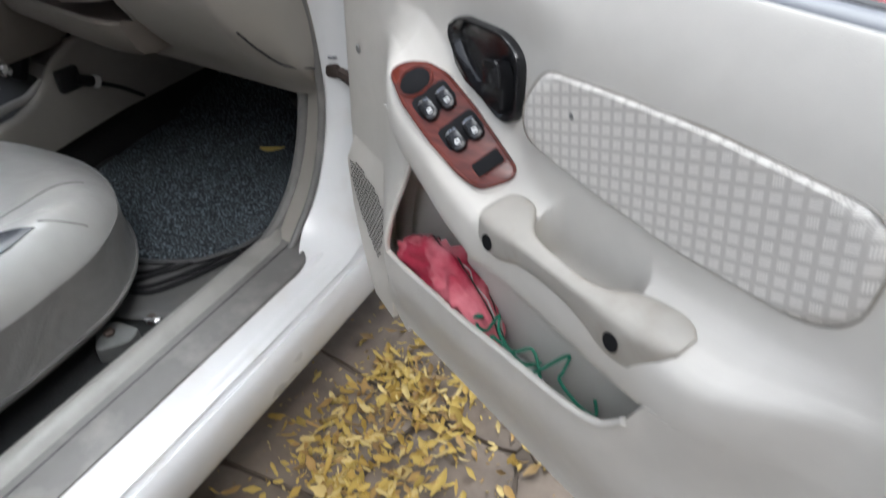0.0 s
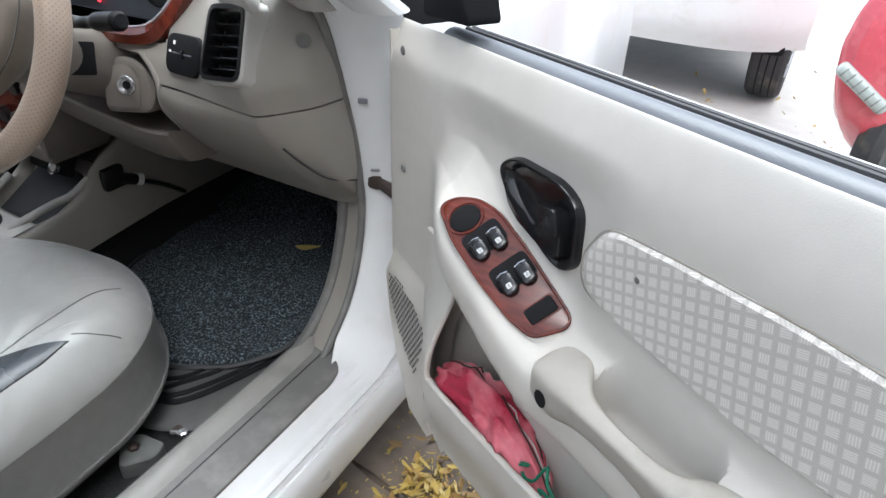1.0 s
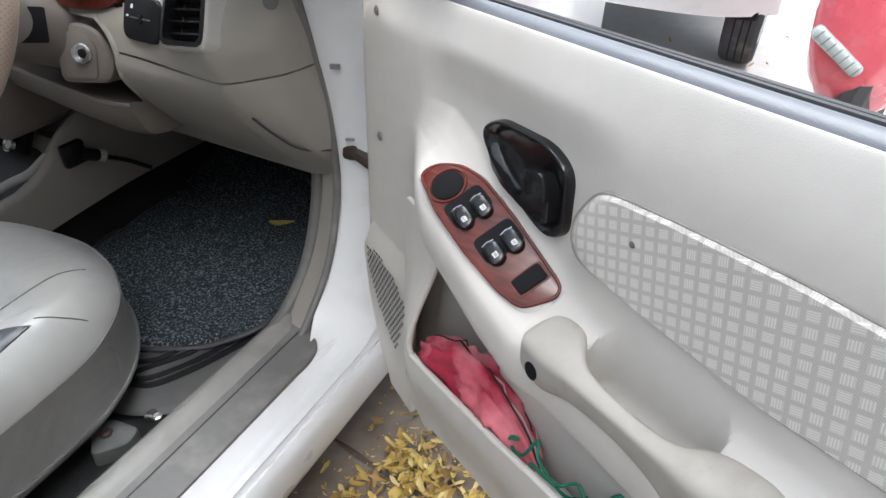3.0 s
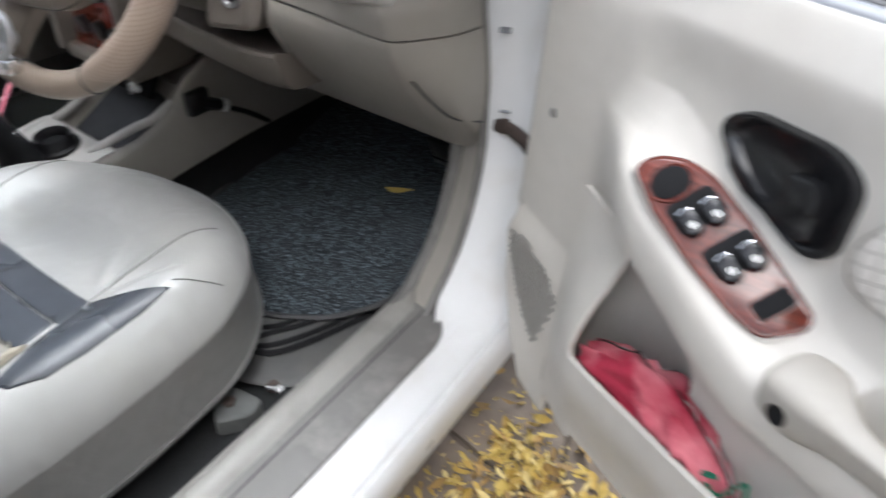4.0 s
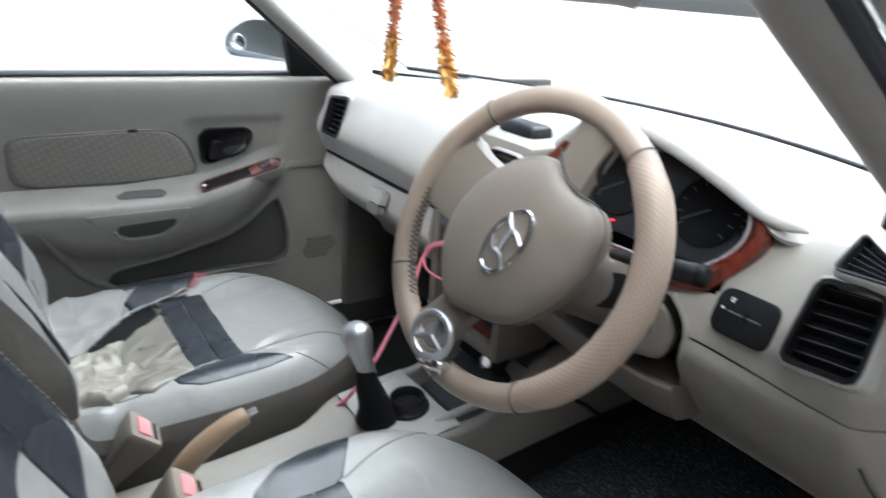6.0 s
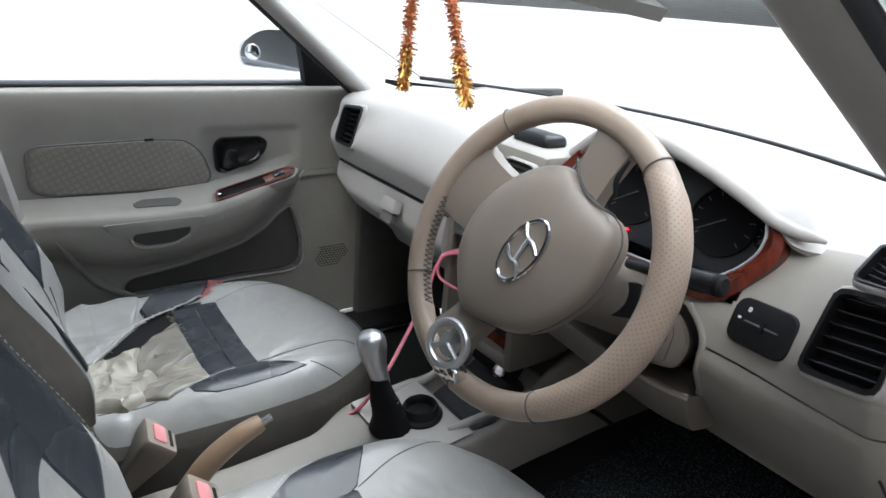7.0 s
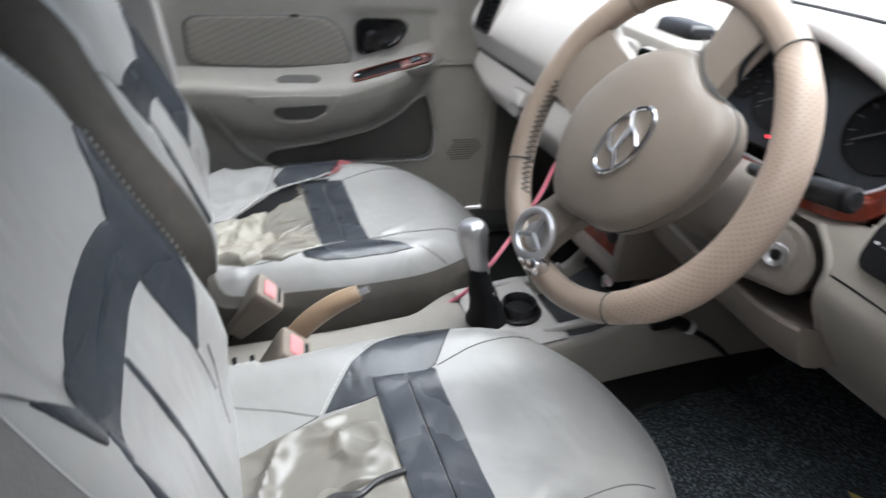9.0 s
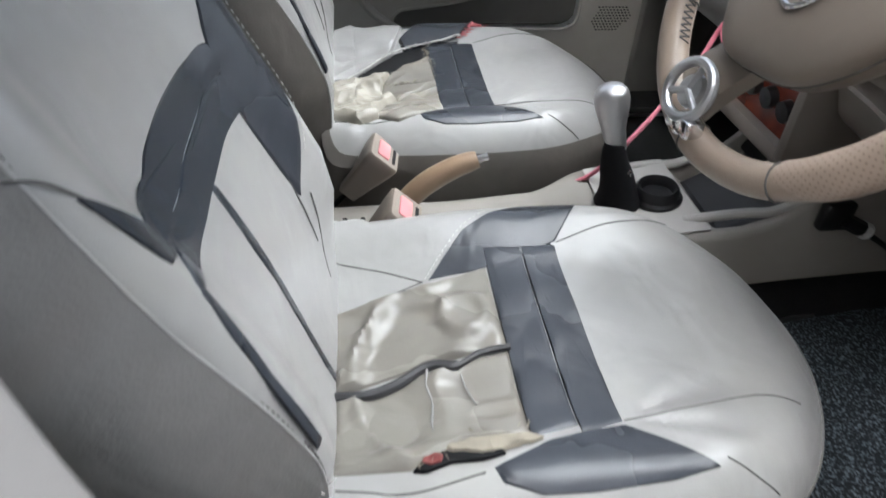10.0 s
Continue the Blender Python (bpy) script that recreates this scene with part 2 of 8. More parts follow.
def carpet_mat_material():
    """Blue-grey looped mat flecked with pale fibres."""
    m = material("flecked_carpet_mat", (0.006, 0.009, 0.012), 0.95, vary=0.6, scale=160, bump=1.0, bump_scale=350)
    n, l = m.node_tree.nodes, m.node_tree.links
    p = n["Principled BSDF"]
    co = n.new("ShaderNodeTexCoord")
    v = n.new("ShaderNodeTexNoise")
    v.inputs["Scale"].default_value, v.inputs["Detail"].default_value = 240.0, 6.0
    l.new(co.outputs["Object"], v.inputs["Vector"])
    r = n.new("ShaderNodeMapRange")
    r.inputs["From Min"].default_value, r.inputs["From Max"].default_value = 0.49, 0.70
    l.new(v.outputs["Fac"], r.inputs[0])
    mix = n.new("ShaderNodeMix")
    mix.data_type = "RGBA"
    mix.inputs["B"].default_value = (0.155, 0.190, 0.215, 1)
    old = p.inputs["Base Color"].links[0].from_socket
    l.new(r.outputs[0], mix.inputs["Factor"])
    l.new(old, mix.inputs["A"])
    l.new(mix.outputs["Result"], p.inputs["Base Color"])
    return m


def weave_material(name, base, thread, scale):
    """Cloth woven in a basket pattern of pale thread bundles on a darker ground."""
    m = material(name, base, 0.85, vary=0.06, bump=0.0)
    n, l = m.node_tree.nodes, m.node_tree.links
    p = n["Principled BSDF"]
    co = n.new("ShaderNodeTexCoord")
    mp = n.new("ShaderNodeMapping")
    mp.inputs["Scale"].default_value = (scale, scale, scale)
    l.new(co.outputs["UV"], mp.inputs[0])
    ck = n.new("ShaderNodeTexChecker")
    ck.inputs["Scale"].default_value = 1.0
    l.new(mp.outputs[0], ck.inputs["Vector"])
    bands = []
    for k in (0, 1):
        w = n.new("ShaderNodeTexWave")
        w.wave_type, w.bands_direction = "BANDS", "X" if k else "Y"
        w.inputs["Scale"].default_value, w.inputs["Distortion"].default_value = 2.0, 0.8
        l.new(mp.outputs[0], w.inputs["Vector"])
        bands.append(w)
    both = n.new("ShaderNodeMix")
    both.data_type = "RGBA"
    l.new(ck.outputs["Fac"], both.inputs["Factor"])
    l.new(bands[0].outputs["Color"], both.inputs["A"])
    l.new(bands[1].outputs["Color"], both.inputs["B"])
    fr = n.new("ShaderNodeVectorMath")
    fr.operation = "FRACTION"
    l.new(mp.outputs[0], fr.inputs[0])
    sub = n.new("ShaderNodeVectorMath")
    sub.operation = "SUBTRACT"
    sub.inputs[1].default_value = (0.5, 0.5, 0.5)
    l.new(fr.outputs[0], sub.inputs[0])
    ab = n.new("ShaderNodeVectorMath")
    ab.operation = "ABSOLUTE"
    l.new(sub.outputs[0], ab.inputs[0])
    sep = n.new("ShaderNodeSeparateXYZ")
    l.new(ab.outputs[0], sep.inputs[0])
    far = n.new("ShaderNodeMath")
    far.operation = "MAXIMUM"
    l.new(sep.outputs["X"], far.inputs[0])
    l.new(sep.outputs["Y"], far.inputs[1])
    mask = n.new("ShaderNodeMapRange")
    mask.inputs["From Min"].default_value, mask.inputs["From Max"].default_value = 0.29, 0.38
    mask.inputs["To Min"].default_value, mask.inputs["To Max"].default_value = 1.0, 0.0
    l.new(far.outputs[0], mask.inputs[0])
    rib = n.new("ShaderNodeTexWave")
    rib.wave_type, rib.bands_direction = "BANDS", "DIAGONAL"
    rib.inputs["Scale"].default_value = 3.2
    l.new(mp.outputs[0], rib.inputs["Vector"])
    soft = n.new("ShaderNodeMapRange")
    soft.inputs["To Max"].default_value = 0.30
    l.new(rib.outputs["Fac"], soft.inputs[0])
    pick = n.new("ShaderNodeMix")
    pick.data_type = "RGBA"
    l.new(mask.outputs[0], pick.inputs["Factor"])
    lift = n.new("ShaderNodeMapRange")
    lift.inputs["To Min"].default_value = 0.36
    l.new(both.outputs["Result"], lift.inputs[0])
    l.new(soft.outputs[0], pick.inputs["A"])
    l.new(lift.outputs[0], pick.inputs["B"])
    mix = n.new("ShaderNodeMix")
    mix.data_type = "RGBA"
    mix.inputs["B"].default_value = (*thread, 1)
    old = p.inputs["Base Color"].links[0].from_socket
    l.new(pick.outputs["Result"], mix.inputs["Factor"])
    l.new(old, mix.inputs["A"])
    l.new(mix.outputs["Result"], p.inputs["Base Color"])
    b = n.new("ShaderNodeBump")
    b.inputs["Strength"].default_value, b.inputs["Distance"].default_value = 0.22, 0.0012
    l.new(pick.outputs["Result"], b.inputs["Height"])
    l.new(b.outputs[0], p.inputs["Normal"])
    return m


LEAF = leaf_material()
MAT_CARPET = carpet_mat_material()
WEAVE = weave_material("woven_door_cloth", (0.435, 0.410, 0.375), (0.70, 0.67, 0.62), 1.0)
WEAVE_DARK = weave_material("woven_door_cloth_brown", (0.22, 0.20, 0.175), (0.30, 0.28, 0.25), 1.0)


# ---- building blocks ----
def V(*a):
    return Vector(a)


def smooth(a, b, x):
    k = min(1.0, max(0.0, (x - a) / (b - a)))
    return k * k * (3 - 2 * k)


def curve_value(points, x):
    """Smooth value at x through (x, y) pairs in rising order."""
    if x <= points[0][0]:
        return points[0][1]
    for (xa, ya), (xb, yb) in zip(points, points[1:]):
        if x <= xb:
            return ya + (yb - ya) * (x - xa) / (xb - xa)
    return points[-1][1]


def thing(name, label, category, at=(0, 0, 0), group=""):
    ob = new(name)
    ob.empty_display_size = 0.05
    ob.matrix_basis = Matrix.Translation(at)
    return tagged(ob, label, category, group)


def part(name, bm, mat, parent=None, label="", angle=35, kind=""):
    me = bpy.data.meshes.new(name)
    bmesh.ops.recalc_face_normals(bm, faces=bm.faces[:])
    bm.to_mesh(me)
    bm.free()
    me.materials.append(mat)
    me.polygons.foreach_set("use_smooth", [True] * len(me.polygons))
    me.set_sharp_from_angle(angle=radians(angle))
    ob = new(name, me)
    if parent is not None:
        while parent.parent and parent.parent.parent:
            parent = parent.parent
        ob.parent = parent
        if parent.type == "EMPTY":
            ob.matrix_parent_inverse = parent.matrix_basis.inverted()
    return tagged(ob, label, kind=kind)


def quads(bm, rows, close_u=False, close_v=False):
    vs = [[bm.verts.new(p) for p in row] for row in rows]
    nu, nv = len(vs), len(vs[0])
    for i in range(nu if close_u else nu - 1):
        for j in range(nv if close_v else nv - 1):
            a, b = vs[i][j], vs[(i + 1) % nu][j]
            c, d = vs[(i + 1) % nu][(j + 1) % nv], vs[i][(j + 1) % nv]
            bm.faces.new((a, b, c, d))
    return vs


def sheet(fn, nu, nv, t=0.004, hole=None):
    """A sheet fn(a, b), a and b from 0 to 1, with thickness t to its back; hole(point) cuts an opening."""
    bm = bmesh.new()
    rows = [[Vector(fn(i / nu, j / nv)) for j in range(nv + 1)] for i in range(nu + 1)]
    under = []
    for i in range(nu + 1):
        line = []
        for j in range(nv + 1):
            a0, a1 = rows[max(0, i - 1)][j], rows[min(nu, i + 1)][j]
            b0, b1 = rows[i][max(0, j - 1)], rows[i][min(nv, j + 1)]
            nrm = (a1 - a0).cross(b1 - b0)
            nrm = nrm.normalized() if nrm.length > 1e-12 else Vector((0, 0, 1))
            line.append(rows[i][j] - nrm * t)
        under.append(line)
    top = quads(bm, rows)
    bot = quads(bm, under)
    rim = [(i, 0) for i in range(nu)] + [(nu, j) for j in range(nv)] + [(i, nv) for i in range(nu, 0, -1)] + [(0, j) for j in range(nv, 0, -1)]
    for (i, j), (k, m) in zip(rim, rim[1:] + rim[:1]):
        bm.faces.new((top[i][j], top[k][m], bot[k][m], bot[i][j]))
    if hole:
        gone = [f for f in bm.faces if hole(f.calc_center_median())]
        bmesh.ops.delete(bm, geom=gone, context="FACES")
    return bm


def loft(rings, caps=True, closed=True):
    bm = bmesh.new()
    vs = quads(bm, rings, close_v=closed)
    if caps:
        bm.faces.new(vs[0])
        bm.faces.new(vs[-1])
    return bm


def tube(path, r, n=10, caps=True, loop=False, bm=None):
    path = [Vector(p) for p in path]
    radii = r if isinstance(r, (list, tuple)) else [r] * len(path)
    rings, side = [], None
    for i, p in enumerate(path):
        if loop:
            d = path[(i + 1) % len(path)] - path[i - 1]
        else:
            d = path[min(i + 1, len(path) - 1)] - path[max(i - 1, 0)]
        d.normalize()
        if side is None:
            side = d.orthogonal().normalized()
        side = (side - d * side.dot(d)).normalized()
        up = d.cross(side)
        rings.append([p + radii[i] * (math.cos(2 * math.pi * k / n) * side + math.sin(2 * math.pi * k / n) * up) for k in range(n)])
    out = bm or bmesh.new()
    vs = quads(out, rings, close_u=loop, close_v=True)
    if caps and not loop:
        out.faces.new(vs[0])
        out.faces.new(vs[-1])
    return out


def spline(points, n=8):
    """Catmull-Rom through the points."""
    p = [Vector(q) for q in points]
    p = [2 * p[0] - p[1]] + p + [2 * p[-1] - p[-2]]
    out = []
    for i in range(1, len(p) - 2):
        for k in range(n):
            t = k / n
            a, b, c, d = p[i - 1:i + 3]
            out.append(0.5 * (2 * b + (c - a) * t + (2 * a - 5 * b + 4 * c - d) * t * t + (3 * b - a - 3 * c + d) * t ** 3))
    out.append(p[-2])
    return out


def rbox(c, size, b=0.004, seg=2, m=None):
    bm = bmesh.new()
    bmesh.ops.create_cube(bm, size=1.0)
    bmesh.ops.scale(bm, vec=size, verts=bm.verts[:])
    if b:
        bmesh.ops.bevel(bm, geom=bm.edges[:], offset=b, segments=seg, profile=0.5, affect="EDGES")
    if m is not None:
        bmesh.ops.transform(bm, matrix=m, verts=bm.verts[:])
    bmesh.ops.translate(bm, vec=c, verts=bm.verts[:])
    return bm


def rounded(points, r, seg=5):
    """A polygon (x, y) with its corners rounded; r: one radius or one for each corner."""
    out, n = [], len(points)
    for i, p in enumerate(points):
        rad = r[i] if isinstance(r, (list, tuple)) else r
        p, a, b = Vector(p), Vector(points[i - 1]), Vector(points[(i + 1) % n])
        da, db = (a - p), (b - p)
        k = min(rad, da.length * 0.49, db.length * 0.49)
        s, e = p + da.normalized() * k, p + db.normalized() * k
        for j in range(seg + 1):
            t = j / seg
            out.append((1 - t) ** 2 * s + 2 * t * (1 - t) * p + t * t * e)
    return out


def prism(outline, h, frame_m, b=0.0, base=0.0):
    """An outline in the frame's x, y, from z = base to z = h, its upper edge eased by b."""
    c = Vector((sum(p[0] for p in outline), sum(p[1] for p in outline))) / len(outline)
    rings = [[(p[0], p[1], base) for p in outline]]
    if b:
        rings.append([(p[0], p[1], h - b) for p in outline])
        size = max((Vector(p) - c).length for p in outline)
        k = 1 - 0.3 * b / size
        rings.append([(c.x + (p[0] - c.x) * k, c.y + (p[1] - c.y) * k, h - 0.3 * b) for p in outline])
        k = 1 - b / size
        rings.append([(c.x + (p[0] - c.x) * k, c.y + (p[1] - c.y) * k, h) for p in outline])
    else:
        rings.append([(p[0], p[1], h) for p in outline])
    rings = [[frame_m @ Vector(p) for p in ring] for ring in rings]
    return loft(rings)


def ring_frame(outer, inner, h, frame_m, base=0.0):
    """A flat frame between two outlines with as many points each."""
    bm = bmesh.new()
    rows = [[frame_m @ Vector((p[0], p[1], z)) for p in o] for o, z in ((outer, base), (outer, h), (inner, h), (inner, base))]
    quads(bm, rows, close_u=True, close_v=True)
    return bm


def lathe(profile, frame_m, n=24):
    rings = [[frame_m @ Vector((r * math.cos(2 * math.pi * k / n), r * math.sin(2 * math.pi * k / n), z)) for k in range(n)] for r, z in profile]
    return loft(rings)


def axes(o, x, y):
    """A frame at o with its x and y axes, made square."""
    x = Vector(x).normalized()
    z = x.cross(Vector(y)).normalized()
    y = z.cross(x)
    m = Matrix((x, y, z)).transposed().to_4x4()
    m.translation = o
    return m


def join(*bms):
    out = bmesh.new()
    for b in bms:
        me = bpy.data.meshes.new("tmp")
        b.to_mesh(me)
        b.free()
        out.from_mesh(me)
        bpy.data.meshes.remove(me)
    return out


def sector(points, n):
    """Resample a closed outline to n points, evenly along its length."""
    pts = [Vector(p) for p in points]
    d = [0.0]
    for a, b in zip(pts, pts[1:] + pts[:1]):
        d.append(d[-1] + (b - a).length)
    out = []
    for k in range(n):
        s = d[-1] * k / n
        i = max(j for j in range(len(pts)) if d[j] <= s + 1e-12)
        t = (s - d[i]) / max(1e-9, d[i + 1] - d[i])
        out.append(pts[i].lerp(pts[(i + 1) % len(pts)], t))
    return out


def in_polygon(q, poly):
    hit = False
    for a, b in zip(poly, poly[1:] + poly[:1]):
        if (a[1] > q[1]) != (b[1] > q[1]) and q[0] < a[0] + (q[1] - a[1]) * (b[0] - a[0]) / (b[1] - a[1]):
            hit = not hit
    return hit


def on_surface(surf, p, off=0.0):
    """The point of surf(a, b) at p, lifted along the normal."""
    h = 2e-3
    o = Vector(surf(*p))
    du = Vector(surf(p[0] + h, p[1])) - Vector(surf(p[0] - h, p[1]))
    dv = Vector(surf(p[0], p[1] + h)) - Vector(surf(p[0], p[1] - h))
    return o + du.cross(dv).normalized() * off


def puff(outline, surf, lift=0.003, n=44, sink=-0.002, wrinkle=None, rings=(1.0, 0.985, 0.94, 0.85, 0.7, 0.5, 0.3, 0.12)):
    """A padded panel lying on a surface, its edge tucked in; wrinkle(a, b) adds folds."""
    pts = sector(outline, n)
    c = sum(pts, Vector((0, 0))) / n
    rows = []
    for k in rings:
        off = sink + (lift - sink) * min(1.0, (1 - k) / 0.05) ** 0.6 if k < 1 else sink
        row = []
        for p in pts:
            q = c + (p - c) * k
            extra = wrinkle(q.x, q.y) * min(1.0, (1 - k) / 0.1) if wrinkle else 0.0
            row.append(on_surface(surf, q, off + extra))
        rows.append(row)
    return loft(rows, caps=True)


def seam(points, surf, r=0.0014, off=0.001, n=6):
    path = [on_surface(surf, p, off) for p in [(q.x, q.y) for q in spline([V(*p, 0) for p in points], n)]]
    return tube(path, r, 6)


def stitches(points, surf, gap=0.008, length=0.005, r=0.0007, off=0.0032):
    """A row of short thread stitches along a line of a surface."""
    line = [on_surface(surf, (q.x, q.y), off) for q in spline([V(*p, 0) for p in points], 30)]
    out, run, last = bmesh.new(), 0.0, -1.0
    for a, b in zip(line, line[1:]):
        run += (b - a).length
        if run - last >= gap:
            last = run
            d = (b - a).normalized()
            tube([a, a + d * length], r, 4, bm=out)
    return out


# ---- ground ----
def build_ground():
    bm = bmesh.new()
    n = 60
    quads(bm, [[(-150 + 300 * i / n, -150 + 300 * j / n, -0.012) for j in range(n + 1)] for i in range(n + 1)])
    g = part("ground", bm, EARTH, kind="structure")
    tagged(g, "dusty pale earth yard around the parked car", "ground")
    pave = thing("pavement", "worn brown stone slabs with dusty joints beside the car", "pavement")
    tagged(pave, kind="structure")
    part("joint_bed", rbox((1.86, -0.46, -0.0095), (2.60, 4.8, 0.005), 0.0), JOINT_SOIL, pave, "brown dusty soil in the joints")
    rnd = random.Random(4)
    nx, ny = 8, 16
    pts = {}
    for i in range(nx + 1):
        for j in range(ny + 1):
            pts[i, j] = V(0.62 + 0.31 * i + rnd.uniform(-0.07, 0.07), -2.78 + 0.29 * j + rnd.uniform(-0.07, 0.07))
    for i in range(nx):
        for j in range(ny):
            quad = [pts[i, j], pts[i + 1, j], pts[i + 1, j + 1], pts[i, j + 1]]
            c = sum(quad, V(0, 0)) / 4
            quad = [c + (q - c) * 0.96 for q in quad]
            out = []
            for q in sector(rounded(quad, 0.03, 3), 28):
                w = 1 + 0.05 * noise.noise(V(q.x * 14, q.y * 14, 2.0)) + 0.02 * noise.noise(V(q.x * 45, q.y * 45, 7.0))
                out.append(c + (q - c) * w)
            top = rnd.uniform(-0.003, 0.003)
            part("slab", prism(out, top, Matrix.Identity(4), 0.004, -0.014), STONE_PAVE, pave)


def build_light_block_wall():
    """Unseen plain wall, added on the driver's side to keep sky light off the cabin."""
    w = part("light_block_wall", rbox((2.42, -3.2, 1.70), (0.24, 6.6, 3.42), 0.01), WALL_PLASTER, kind="structure")
    tagged(w, "unseen plain grey plastered wall added to block side light", "wall")


def build_leaves():
    rnd = random.Random(11)
    bm = bmesh.new()

    def leaf(x, y, z, size):
        ang, tilt, tw = rnd.uniform(0, 6.28), rnd.gauss(0, 0.45), rnd.gauss(0, 0.45)
        m = Matrix.Translation((x, y, z)) @ Euler((tilt, tw, ang)).to_matrix().to_4x4()
        curl = rnd.uniform(0.0, 0.9)
        wide = rnd.uniform(0.10, 0.26)
        rows = []
        for i in range(6):
            t = i / 5
            w = wide * size * math.sin(math.pi * min(0.97, t * 0.9 + 0.06)) ** 0.8
            rise = curl * size * (t - 0.4) ** 2
            rows.append([m @ V((t - 0.5) * size, k * w * (1 + 0.25 * math.sin(9 * t + ang)), rise + abs(k) * w * 0.45) for k in (-1, 0, 1)])
        quads(bm, rows)
    spots = [(0.88, 0.16, 0.05, 60), (0.94, 0.10, 0.07, 90), (1.02, 0.08, 0.10, 80), (0.87, -0.08, 0.07, 90), (0.93, -0.14, 0.09, 90), (1.02, -0.12, 0.10, 70), (0.84, 0.02, 0.08, 40), (1.2, 0.22, 0.3, 50), (0.86, 0.28, 0.08, 30), (1.1, 0.42, 0.3, 40), (0.85, -0.36, 0.14, 40), (0.98, 0.02, 0.34, 150), (0.98, -0.30, 0.26, 80), (1.15, 1.1, 0.7, 110), (1.7, 1.5, 0.7, 110), (1.3, 2.4, 0.9, 110)]
    for x, y, s, k in spots:
        for _ in range(k):
            leaf(rnd.gauss(x, s * 0.6), rnd.gauss(y, s * 0.6), rnd.uniform(0.003, 0.02), rnd.uniform(0.014, 0.044))
        for _ in range(k):
            leaf(rnd.gauss(x, s * 0.9), rnd.gauss(y, s * 0.9), rnd.uniform(0.002, 0.008), rnd.uniform(0.005, 0.014))
    ob = part("fallen_leaves", bm, LEAF, kind="stuff", angle=80)
    tagged(ob, "scattered dry yellow leaves lying on the stone paving", "leaves")
    for i, (x, y, s) in enumerate(((0.955, -0.035, 0.075), (1.06, 0.10, 0.05), (0.9, 0.05, 0.05), (1.10, -0.06, 0.06))):
        bm = bmesh.new()
        leaf(x, y, 0.02, s)
        ob = part("large_leaf", bm, LEAF, kind="", angle=80)
        tagged(ob, "large curled dry leaf on the leaf litter", "leaf", "large fallen leaves")


# ---- car body ----
SILL_BACK = -0.74
# line of the door opening on the driver's side, (y, z) from sill to pillar foot
OPENING = [(SILL_BACK, 0.360), (-0.30, 0.358), (-0.02, 0.357), (0.05, 0.362), (0.105, 0.390), (0.155, 0.445), (0.188, 0.52), (0.205, 0.60), (0.202, 0.68), (0.186, 0.77), (0.163, 0.86), (0.135, 0.95), (0.105, 1.005)]


def a_line(z):
    """Foot and lean of the front roof pillar: x and y at height z."""
    return 0.705 - 0.36 * (z - 0.99), 0.115 - 1.33 * (z - 0.99)


